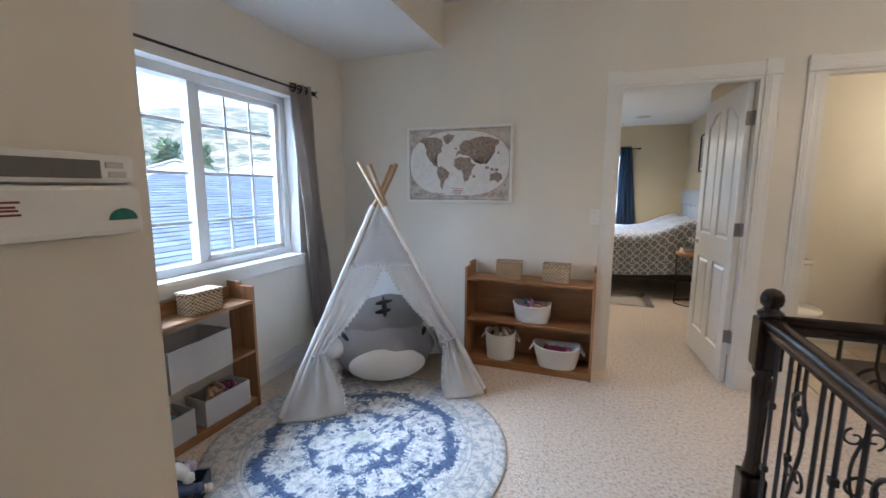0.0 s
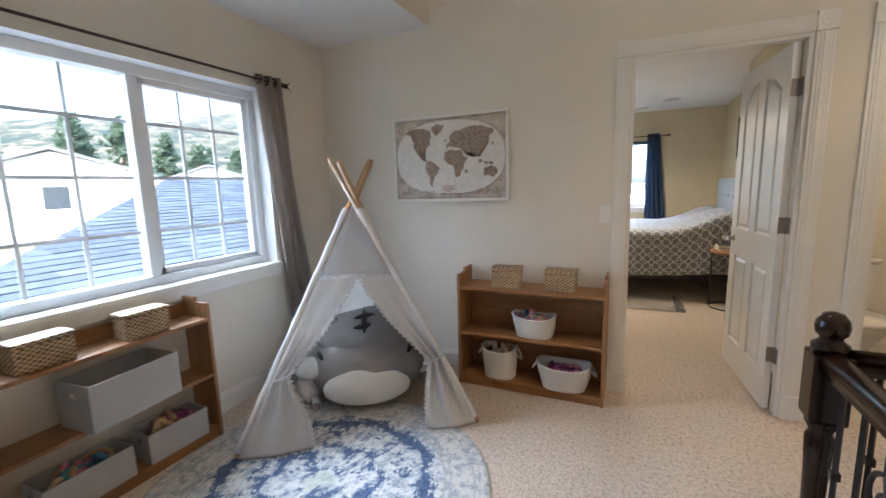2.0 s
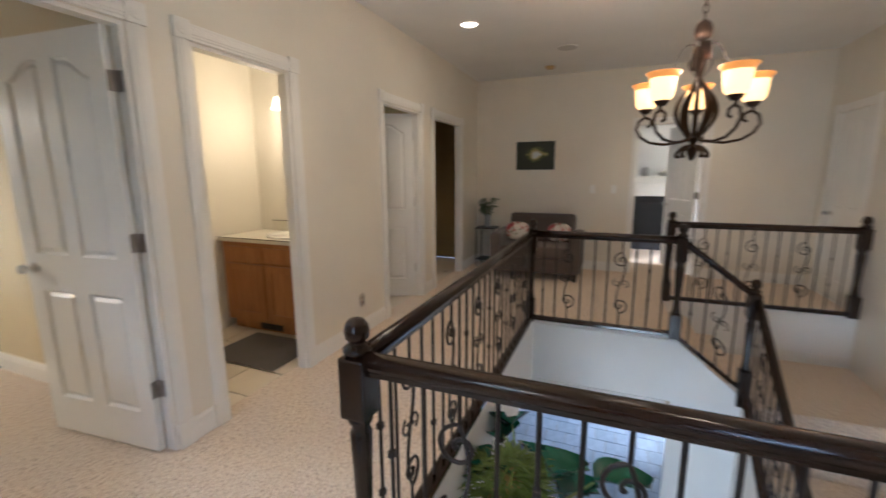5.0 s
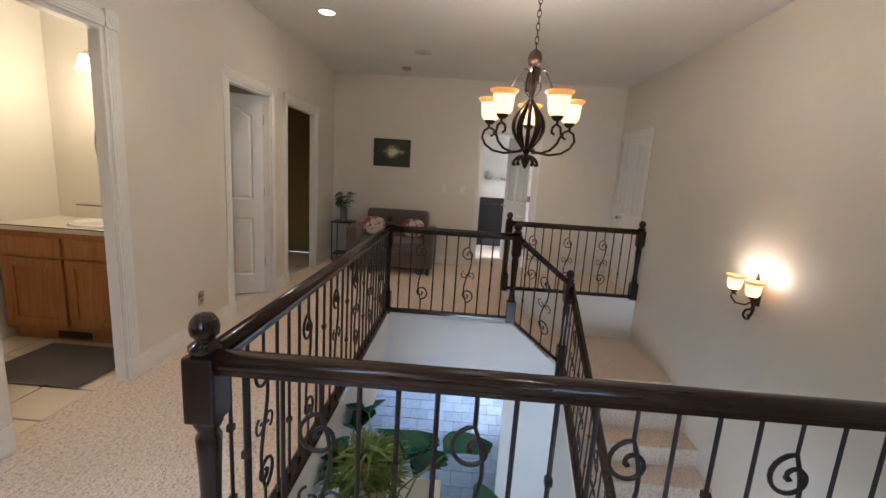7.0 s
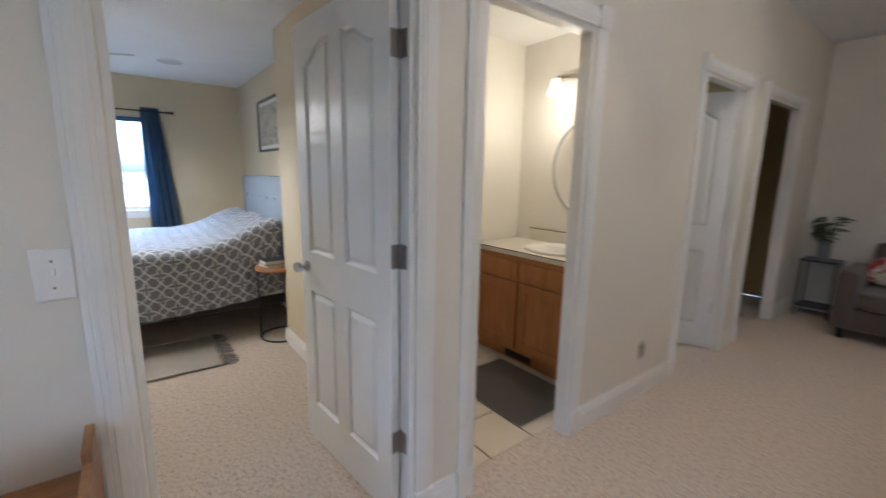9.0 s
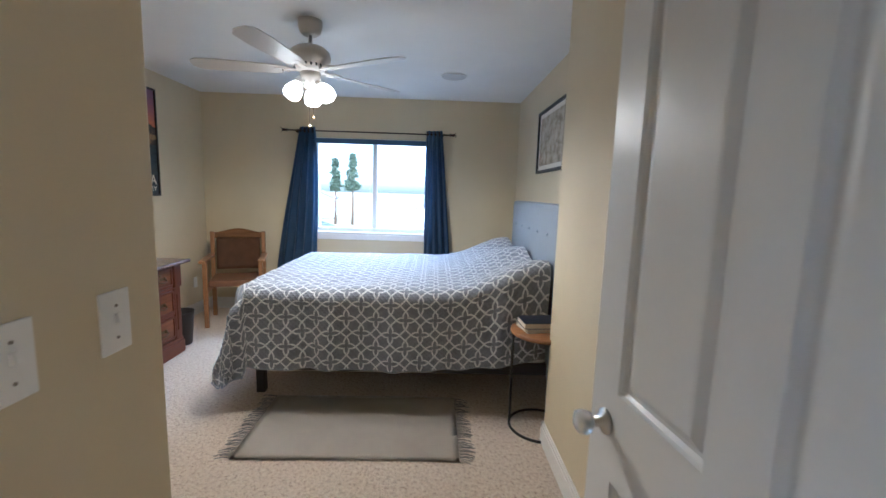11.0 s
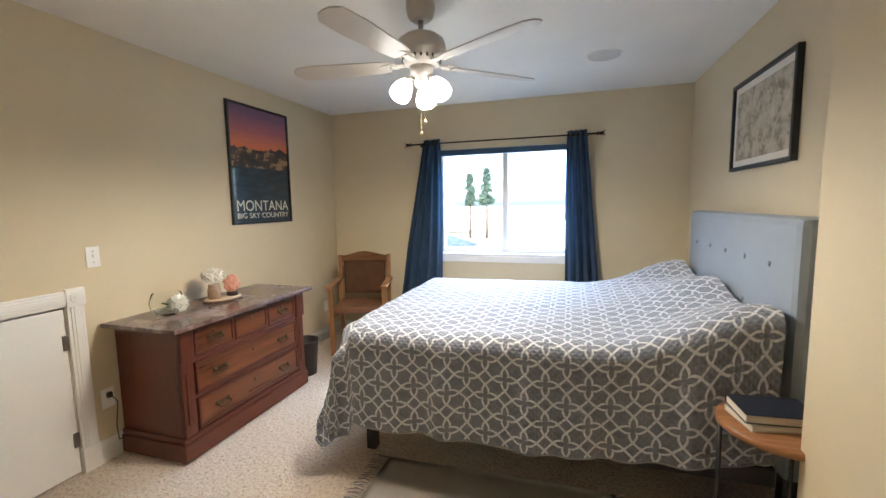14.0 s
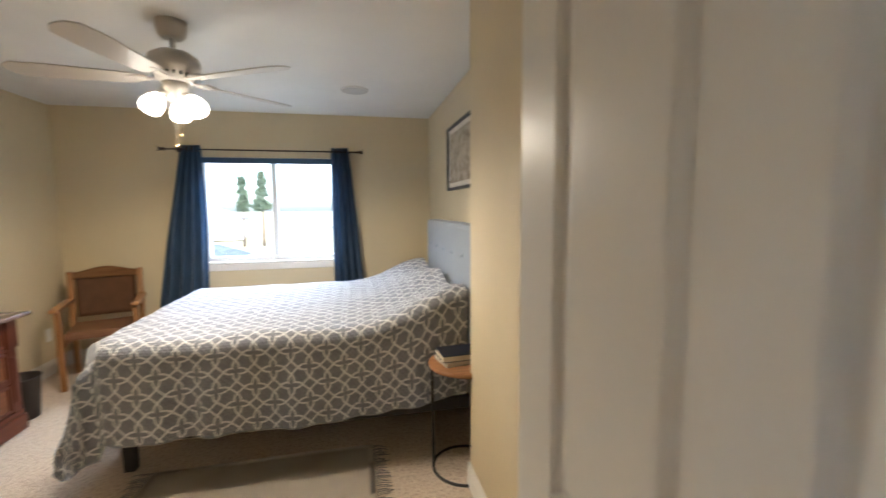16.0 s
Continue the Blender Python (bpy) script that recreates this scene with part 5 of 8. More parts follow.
def glass_shade(parent, at, k=1.0, up=True, tilt=None):
    m = Matrix.Translation(at) @ (tilt or Matrix.Identity(4)) @ Matrix.Scale(k if up else -k, 4, (0, 0, 1)) @ Matrix.Diagonal((k, k, 1, 1))
    bm = bmesh.new()
    lathe(bm, [(0.0, 0.0), (0.034, 0.004), (0.048, 0.022), (0.053, 0.06), (0.055, 0.095), (0.063, 0.114)], turns=24, m=m)
    glass = part("glass_shade", bm, SHADEGLASS, parent, "glowing frosted amber glass shade")
    bm = bmesh.new()
    lathe(bm, [(0.056, 0.098), (0.064, 0.112), (0.075, 0.121), (0.073, 0.126), (0.058, 0.119)], turns=28, m=m)
    part("shade_rim", bm, SHADERIM, parent, "amber rim of the shade")
    bm = bmesh.new()
    lathe(bm, [(0.0, -0.022), (0.018, -0.018), (0.030, -0.004), (0.034, 0.004), (0.0, 0.004)], turns=16, m=m)
    part("shade_cup", bm, BRONZE, parent)


CX, CY = CHANDELIER
ob = thing("chandelier", (CX, CY, 0), "bronze scroll-arm chandelier with glowing amber glass shades", "chandelier")
bm = bmesh.new()
tube(bm, [(0, 0, 1.50), (0, 0, 2.16)], 0.013, 10)
lathe(bm, [(0.0, 2.085), (0.032, 2.09), (0.043, 2.115), (0.043, 2.14), (0.034, 2.165), (0.012, 2.185), (0.0, 2.19)], turns=18)
lathe(bm, [(0.0, 1.47), (0.012, 1.48), (0.02, 1.50), (0.03, 1.53), (0.016, 1.56), (0.0, 1.565)], turns=18)
part("stem", bm, BRONZE, ob)


def ribbon(bm, turn, points, width, thick=0.004):
    """A forged flat band along (radius, height) points, standing across its turn."""
    first = len(bm.faces)
    sheet(bm, steps(0, 1, len(points) - 1), (-1, -0.4, 0.4, 1), lambda k, v: turn @ Vector((points[round(k * (len(points) - 1))][0] - 0.004 * v * v, v * width(k) / 2, points[round(k * (len(points) - 1))][1])))
    bmesh.ops.solidify(bm, geom=bm.faces[:][first:], thickness=thick)


for i in range(4):
    bm = bmesh.new()
    turn = Matrix.Rotation(i * math.pi / 2 + 0.4, 4, "Z")
    ribbon(bm, turn, [(0.014 + 0.098 * math.sin(math.pi * k) ** 1.2, 1.56 + 0.34 * k) for k in steps(0, 1, 20)], lambda k: 0.014 + 0.034 * math.sin(math.pi * k))
    part("cage_strap", bm, BRONZE, ob, "curved bronze strap")
    bm = bmesh.new()
    turn = Matrix.Rotation(i * math.pi / 2 + 0.1, 4, "Z")
    ribbon(bm, turn, [(0.015 + 0.115 * k, 2.045 + 0.03 * math.sin(math.pi * k * 1.1) - 0.075 * k ** 3) for k in steps(0, 1, 12)], lambda k: 0.020 + 0.022 * math.sin(2.6 * k))
    ribbon(bm, turn, [(0.012 + 0.045 * math.sin(math.pi * k), 1.90 + 0.14 * k) for k in steps(0, 1, 12)], lambda k: 0.012 + 0.016 * math.sin(math.pi * k))
    part("leaf", bm, BRONZE, ob, "curled bronze leaf")
for i in range(5):
    turn = Matrix.Rotation(i * 2 * math.pi / 5 - 0.14, 4, "Z")
    path = [(0.015, 1.60), (0.06, 1.575), (0.15, 1.565), (0.23, 1.58), (0.285, 1.615), (0.312, 1.66), (0.300, 1.705), (0.265, 1.725), (0.232, 1.71), (0.228, 1.68), (0.250, 1.67)]
    smooth = []
    for a, b in zip(path, path[1:]):
        smooth += [tuple(p + (q - p) * k for p, q in zip(a, b)) for k in (0, 0.5)]
    bm = bmesh.new()
    tube(bm, [turn @ Vector((p, 0, z)) for p, z in smooth + [path[-1]]], 0.0075, 8)
    tube(bm, [turn @ Vector((0.27, 0, 1.723)), turn @ Vector((0.27, 0, 1.745))], 0.008, 8)
    tube(bm, [turn @ Vector((0.03 + 0.05 * math.sin(2.4 * k), 0, 1.53 + 0.02 * math.cos(4 * k) - 0.02 * k)) for k in steps(0, 1, 8)], 0.010, 6)
    part("arm", bm, BRONZE, ob, "scrolled bronze arm")
    glass_shade(ob, turn @ Vector((0.265, 0, 1.765)), 1.12)
    spot = Vector((CX, CY, 0)) + (turn @ Vector((0.267, 0, 1.925)))
    lamp("chandelier_bulb", "POINT", Matrix.Translation(spot), CHAND_W, WARM, 0.04)
for i in range(15):
    bm = bmesh.new()
    z = 2.20 + i * 0.037
    side = Matrix.Translation((0, 0, z)) @ Matrix.Rotation(i * math.pi / 2, 4, "Z")
    tube(bm, [side @ Vector((0.011 * math.cos(a), 0, 0.024 * math.sin(a))) for a in steps(0, 2 * math.pi, 12)[:-1]], 0.0032, 5, True)
    part("chain_link", bm, BRONZE, ob)
bm = bmesh.new()
lathe(bm, [(0.0, HIGH - 0.035), (0.03, HIGH - 0.033), (0.06, HIGH - 0.012), (0.062, HIGH)], turns=24)
part("canopy", bm, BRONZE, ob)

ob = thing("wall_sconce", (3.03, SOUTH, 0.66), "bronze two-arm wall lamp with glowing glass shades", "wall lamp")
bm = bmesh.new()
box(bm, -0.035, 0.035, 0.0, 0.02, -0.09, 0.09, 0.01)
tube(bm, [(0, 0.02, 0.06), (0, 0.05, 0.09), (0, 0.09, 0.10), (0, 0.10, 0.08)], 0.008, 8)
part("backplate", bm, BRONZE, ob)
bm = bmesh.new()
tail = []
for k in steps(0, 1, 24):
    a = math.pi * (-0.5 + 2.3 * k)
    tail.append((0.0, 0.045 + (0.048 - 0.034 * k) * math.cos(a), -0.155 + (0.048 - 0.034 * k) * math.sin(a)))
tube(bm, [(0, 0.02, -0.07), (0, 0.018, -0.13)] + tail, lambda k: 0.010 - 0.005 * k, 8)
part("tail_scroll", bm, BRONZE, ob, "curled bronze tail")
bm = bmesh.new()
lathe(bm, [(0.0, -0.025), (0.012, -0.015), (0.016, 0.0), (0.010, 0.02), (0.004, 0.045), (0.0, 0.06)], turns=14, m=Matrix.Translation((0, 0.03, 0.115)))
part("finial", bm, BRONZE, ob)
for s in (-1, 1):
    bm = bmesh.new()
    tube(bm, [(s * 0.01, 0.02, -0.06), (s * 0.04, 0.06, -0.10), (s * 0.09, 0.10, -0.10), (s * 0.125, 0.12, -0.06), (s * 0.11, 0.12, -0.02), (s * 0.085, 0.11, -0.03)], 0.007, 8)
    part("arm", bm, BRONZE, ob)
    glass_shade(ob, (s * 0.105, 0.12, 0.0), 0.95)
    lamp("sconce_bulb", "POINT", Matrix.Translation((3.03 + s * 0.105, SOUTH + 0.12, 0.66 + 0.15)), SCONCE_W, WARM, 0.04)

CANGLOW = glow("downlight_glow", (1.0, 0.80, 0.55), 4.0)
# the last two downlights are added to brighten the near landing
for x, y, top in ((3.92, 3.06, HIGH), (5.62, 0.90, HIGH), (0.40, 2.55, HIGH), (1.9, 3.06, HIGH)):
    ob = thing("recessed_light", (x, y, top), "white recessed downlight, lit, two of the four added as fill", "ceiling light", "downlights")
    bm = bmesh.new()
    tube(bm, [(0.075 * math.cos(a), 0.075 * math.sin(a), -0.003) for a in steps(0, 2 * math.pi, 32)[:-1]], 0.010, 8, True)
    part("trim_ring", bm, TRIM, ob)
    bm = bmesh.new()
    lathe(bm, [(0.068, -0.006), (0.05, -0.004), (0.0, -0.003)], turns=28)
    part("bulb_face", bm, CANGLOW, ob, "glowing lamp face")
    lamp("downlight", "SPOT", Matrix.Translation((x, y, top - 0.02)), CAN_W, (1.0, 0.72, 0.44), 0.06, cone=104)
for x, y, top in ((5.05, 2.29, HIGH), (0.86, 7.50, BTOP)):
    ob = thing("ceiling_speaker", (x, y, top), "round white ceiling speaker grille", "speaker")
    bm = bmesh.new()
    lathe(bm, [(0.112, 0.0), (0.112, -0.006), (0.100, -0.010), (0.0, -0.010)], turns=36)
    part("grille", bm, plain("speaker_grille", (0.55, 0.54, 0.52), 0.7, grain=900, relief=0.6), ob)
    bm = bmesh.new()
    tube(bm, [(0.110 * math.cos(a), 0.110 * math.sin(a), -0.004) for a in steps(0, 2 * math.pi, 36)[:-1]], 0.006, 6, True)
    part("rim", bm, TRIM, ob)
ob = thing("smoke_detector", (5.84, 2.59, HIGH), "small round tan smoke detector", "smoke detector")
bm = bmesh.new()
lathe(bm, [(0.062, 0.0), (0.062, -0.012), (0.05, -0.03), (0.0, -0.034)], turns=24)
part("body", bm, plain("aged_plastic", (0.55, 0.38, 0.18), 0.5), ob)

# ---- sitting place at the end of the landing ----
SOFA = pose(5.80, 2.66, 0, 0, 0, -90)
ob = thing("loveseat", SOFA, "dark brown-grey upholstered loveseat against the wall", "sofa")
bm = bmesh.new()
box(bm, -0.56, 0.56, -0.38, 0.36, 0.10, 0.30, 0.02)
part("seat_base", bm, SOFACLOTH, ob)
bm = bmesh.new()
box(bm, -0.455, 0.455, -0.42, 0.20, 0.30, 0.45, 0.05)
part("seat_cushion", bm, SOFACLOTH, ob)
bm = bmesh.new()
box(bm, -0.47, 0.47, 0.17, 0.40, 0.30, 0.87, 0.06, Matrix.Rotation(radians(-7), 4, "X"))
part("backrest", bm, SOFACLOTH, ob)
for s in (-1, 1):
    bm = bmesh.new()
    box(bm, s * 0.53 - 0.075, s * 0.53 + 0.075, -0.40, 0.36, 0.10, 0.62, 0.045)
    part("armrest", bm, SOFACLOTH, ob)
    for y in (-0.30, 0.28):
        bm = bmesh.new()
        lathe(bm, [(0.022, 0.0), (0.030, 0.10)], turns=4, m=Matrix.Translation((s * 0.53, y, 0)))
        part("leg", bm, BLACK, ob)
n = Nodes("floral_cushion_cloth")
where = n.coords()
bloom = n.noise(where, 13, 3, 0.5)
base = n.ramp(bloom, [(0.44, (0.56, 0.50, 0.42)), (0.53, (0.60, 0.54, 0.46)), (0.57, (0.36, 0.06, 0.055)), (0.66, (0.22, 0.03, 0.04))])
base = n.mix(n.math("GREATER_THAN", n.noise(where, 21, 3, 0.6), 0.60), base, (0.14, 0.17, 0.09))
n.bump(n.noise(where, 420, 2), 0.25, 0.0015)
PILLOW = n.finish(base, 0.9, Sheen_Weight=0.2)
for x, turn in ((-0.30, 14), (0.26, -10)):
    ob = thing("throw_pillow", SOFA @ pose(x, 0.03, 0.455, -18, 0, turn), "cream throw pillow with a red floral print", "pillow")
    bm = bmesh.new()
    blob(bm, (0, 0, 0.15), (0.16, 0.055, 0.13))
    for v in bm.verts:
        c = v.co
        c.x, c.z = c.x * (1 + 0.18 * abs(c.z - 0.15) / 0.16), 0.15 + (c.z - 0.15) * (1 + 0.18 * abs(c.x) / 0.185)
    part("cover", bm, PILLOW, ob)

ob = thing("side_table", (6.13, 3.50, 0), "small dark metal side table with slender legs", "side table")
bm = bmesh.new()
box(bm, -0.15, 0.15, -0.15, 0.15, 0.58, 0.60, 0.004)
part("tabletop", bm, BLACK, ob)
bm = bmesh.new()
box(bm, -0.14, 0.14, -0.14, 0.14, 0.10, 0.112, 0.003)
part("shelf", bm, BLACK, ob)
for x in (-0.135, 0.135):
    for y in (-0.135, 0.135):
        bm = bmesh.new()
        tube(bm, [(x, y, 0), (x, y, 0.58)], 0.008, 8)
        part("leg", bm, BLACK, ob)
LEAF = plain("green_leaf", (0.045, 0.10, 0.028), 0.45, var=0.4, scale=9, Specular_IOR_Level=0.5)
LEAF2 = plain("light_green_leaf", (0.13, 0.19, 0.03), 0.5, var=0.4, scale=9)


def leaf_sheet(bm, base, tip, width, sag=0.2, count=8, notch=0.0, mat=0):
    base, tip = Vector(base), Vector(tip)
    way = tip - base
    side = way.cross(Vector((0, 0, 1)))
    side = side.normalized() if side.length > 1e-4 else Vector((1, 0, 0))
    up = side.cross(way).normalized()

    def place(u, v):
        w = width * math.sin(math.pi * min(1, 0.06 + 0.94 * u)) ** 0.75 * (1 - 0.25 * u)
        if notch:
            w *= 1 - notch * max(0.0, math.sin(u * 22)) * abs(v)
        return base + way * u + up * (-sag * way.length * u * u + 0.25 * width * abs(v)) + side * (v * w / 2)

    sheet(bm, steps(0, 1, count), (-1, -0.5, 0, 0.5, 1), place, mat)


ob = thing("potted_plant", (6.13, 3.50, 0.60), "leafy green plant in a clear glass vase", "plant")
bm = bmesh.new()
lathe(bm, [(0.045, 0.0), (0.05, 0.01), (0.05, 0.20), (0.046, 0.20), (0.046, 0.012)], turns=20)
part("vase", bm, plain("grey_glass_vase", (0.42, 0.44, 0.45), 0.12, var=0.1, Transmission_Weight=0.4), ob)
rnd = random.Random(4)
bm = bmesh.new()
for _ in range(9):
    a, h, out = rnd.uniform(0, 6.28), rnd.uniform(0.30, 0.46), rnd.uniform(0.02, 0.10)
    end = Vector((out * math.cos(a), out * math.sin(a), h))
    tube(bm, [(0.01 * math.cos(a), 0.01 * math.sin(a), 0.03), tuple(end * 0.6), tuple(end)], 0.003, 5)
    for k in range(6):
        b = a + rnd.uniform(-1.6, 1.6)
        start = end * (0.65 + 0.07 * k)
        leaf_sheet(bm, start, start + Vector((0.10 * math.cos(b), 0.10 * math.sin(b), rnd.uniform(-0.02, 0.05))), 0.045, 0.3, 5)
part("foliage", bm, LEAF, ob)

ob = thing("landscape_painting", pose(EAST, 2.83, 1.668, 0, 0, -90), "small landscape painting of trees round a bright pond", "painting")
n = Nodes("landscape_paint")
where = n.coords()
sep = n.add("ShaderNodeSeparateXYZ")
n.link(where, sep.inputs[0])
blobs = n.noise(where, 9, 6, 0.7)
glowspot = n.math("SUBTRACT", 1.0, n.math("MULTIPLY", n.math("ADD", n.math("ABSOLUTE", sep.outputs[0]), n.math("MULTIPLY", n.math("ABSOLUTE", n.math("SUBTRACT", sep.outputs[2], 0.02)), 1.3)), 6.5))
base = n.ramp(n.math("ADD", n.math("MULTIPLY", blobs, 0.75), n.math("MULTIPLY", glowspot, 0.30)), [(0.30, (0.016, 0.022, 0.012)), (0.40, (0.10, 0.11, 0.035)), (0.48, (0.42, 0.34, 0.12)), (0.58, (0.62, 0.66, 0.66))])
PAINTING = n.finish(base, 0.5)
bm = bmesh.new()
box(bm, -0.28, 0.28, -0.025, -0.001, -0.205, 0.205, 0.002)
part("canvas", bm, PAINTING, ob)

# ---- bedroom ----
x0, x1, z0, z1 = BWIN
bm = bmesh.new()
gy = BN + 0.10
for a, b, c, d in ((x0, x1, z0, z0 + 0.05), (x0, x1, z1 - 0.05, z1), (x0, x0 + 0.045, z0 + 0.05, z1 - 0.05), (x1 - 0.045, x1, z0 + 0.05, z1 - 0.05)):
    box(bm, a, b, gy - 0.04, gy + 0.05, c, d, 0.004)
box(bm, 0.0, 0.05, gy - 0.03, gy + 0.03, z0 + 0.05, z1 - 0.05, 0.004)
window_2 = structure("window_2", bm, VINYL, label="white vinyl sliding bedroom window", category="window")
for a, b in ((x0 + 0.045, 0.0), (0.05, x1 - 0.045)):
    bm = bmesh.new()
    box(bm, a, b, gy - 0.001, gy + 0.003, z0 + 0.045, z1 - 0.045)
    pane = part("pane", bm, GLASS, window_2)
    pane.visible_shadow = False
bm = bmesh.new()
box(bm, x0 - 0.03, x1 + 0.03, BN - 0.022, gy - 0.03, z0 - 0.022, z0 + 0.004, 0.005)
box(bm, x0 - 0.02, x1 + 0.02, BN - 0.016, BN, z0 - 0.085, z0 - 0.022, 0.004)
part("window_sill", bm, TRIM, window_2)
bm = bmesh.new()
box(bm, x0 + 0.01, x1 - 0.01, BN + 0.01, BN + 0.05, z1 - 0.055, z1 - 0.004, 0.006)
part("blind_cassette", bm, NAVY, window_2, "dark blue rolled-up blind")
curtain_rod("curtain_rod", pose(-0.02, BN - 0.08, 2.045), 1.78, "bronze curtain rod over the bedroom window")
curtain("curtain", pose(-0.69, BN - 0.08, 2.085), 0.17, 0.52, 1.98, NAVY, "slate blue grommet curtain swept aside", 4, -0.18)
curtain("curtain", pose(0.70, BN - 0.08, 2.085), 0.17, 0.34, 1.98, NAVY, "slate blue grommet curtain beside the bed", 4, 0.09)

# bed
BX0, BX1, BY0, BY1, BZ = -0.47, 1.50, 6.29, 7.80, 0.785
ob = thing("bed", (0, 0, 0), "queen bed with a tufted grey upholstered headboard", "bed")
bm = bmesh.new()
box(bm, 1.50, 1.625, 6.255, 7.81, 0.28, 1.36, 0.035)
part("headboard", bm, HEADCLOTH, ob, "tufted pale grey headboard")
for z in (1.15, 0.93):
    for k in range(5):
        bm = bmesh.new()
        lathe(bm, [(0.0, -0.006), (0.013, -0.003), (0.013, 0.002), (0.0, 0.007)], turns=12, m=pose(1.497, 6.50 + 0.275 * k, z, 0, -90, 0))
        part("tuft_button", bm, HEADCLOTH, ob)
        bm = bmesh.new()
for y in (6.33, 7.74):
    bm = bmesh.new()
    box(bm, 1.52, 1.60, y - 0.03, y + 0.03, 0.0, 0.29, 0.003)
    part("headboard_leg", bm, BLACK, ob)
bm = bmesh.new()
box(bm, BX0 + 0.03, 1.50, BY0 + 0.02, BY1 - 0.02, 0.22, 0.30, 0.006)
part("frame", bm, BLACK, ob, "black metal bed frame")
bm = bmesh.new()
box(bm, BX0 + 0.02, 1.49, BY0 + 0.02, BY1 - 0.02, 0.30, 0.52, 0.03)
part("box_spring", bm, WHITECLOTH, ob)
bm = bmesh.new()
box(bm, BX0 + 0.02, 1.49, BY0 + 0.02, BY1 - 0.02, 0.52, BZ - 0.012, 0.05)
part("mattress", bm, WHITECLOTH, ob)
for x in (-0.45,):
    for y in (6.46, 7.62):
        bm = bmesh.new()
        box(bm, x - 0.028, x + 0.028, y - 0.028, y + 0.028, 0.0, 0.22, 0.003)
        part("leg", bm, BLACK, ob)
for y in (6.67, 7.42):
    ob = thing("bed_pillow", (1.30, y, BZ - 0.004), "bed pillow under the quilt", "pillow")
    bm = bmesh.new()
    blob(bm, (0, 0, 0.05), (0.16, 0.28, 0.05), flat=-0.046)
    part("cover", bm, WHITECLOTH, ob)

n = Nodes("trellis_quilt")
tex = n.add("ShaderNodeTexCoord")
sep = n.add("ShaderNodeSeparateXYZ")
n.link(tex.outputs["UV"], sep.inputs[0])
PERIOD = 0.132
u, v = n.math("DIVIDE", sep.outputs[0], PERIOD), n.math("DIVIDE", sep.outputs[1], PERIOD)
fu = n.math("ABSOLUTE", n.math("SUBTRACT", n.math("FRACT", u), 0.5))
fv = n.math("ABSOLUTE", n.math("SUBTRACT", n.math("FRACT", v), 0.5))
lines = None
# four-petalled flowers joined by small squares: two bands that bend in towards each flower
for along, across in ((fu, fv), (fv, fu)):
    bend = n.math("SINE", n.math("MULTIPLY", n.math("MINIMUM", n.math("DIVIDE", along, 0.31), 1.0), math.pi / 2))
    bend = n.math("SQRT", bend)
    gap = n.math("ABSOLUTE", n.math("SUBTRACT", across, n.math("ADD", 0.125, n.math("MULTIPLY", bend, 0.185))))
    on = n.math("LESS_THAN", gap, n.math("SUBTRACT", 0.055, n.math("MULTIPLY", bend, 0.017)))
    lines = on if lines is None else n.math("MAXIMUM", lines, on)
where = n.coords(source="UV")
stitch = n.noise(where, 22, 3, 0.6)
thread = n.noise(where, 600, 2)
grey = n.ramp(stitch, [(0.3, (0.18, 0.195, 0.235)), (0.7, (0.24, 0.255, 0.30))])
col = n.mix(lines, grey, (0.68, 0.69, 0.71))
quilt = n.math("ADD", n.math("MULTIPLY", n.math("MAXIMUM", n.math("SINE", n.math("MULTIPLY", u, 37.7)), n.math("SINE", n.math("MULTIPLY", v, 37.7))), 0.4), n.math("ADD", n.math("MULTIPLY", stitch, 1.2), n.math("MULTIPLY", thread, 0.15)))
n.bump(quilt, 0.55, 0.012)
QUILT = n.finish(col, 0.85, Sheen_Weight=0.35)

ob = thing("quilt", (0, 0, 0), "grey and white trellis-patterned quilt draped over the bed", "quilt")
bm = bmesh.new()
# the quilt is laid out flat as (s, t) in metres and bent down over the edges
ROUND = 0.07


def over(d, top, wave):
    """Offset out and height for a distance d beyond the mattress's edge."""
    arc = ROUND * math.pi / 2
    if d <= 0:
        return 0.0, top
    if d < arc:
        a = d / ROUND
        return ROUND * math.sin(a), top - ROUND + ROUND * math.cos(a)
    drop = d - arc
    return ROUND + wave * min(1.0, drop / 0.25) + 0.02 * drop, top - ROUND - drop


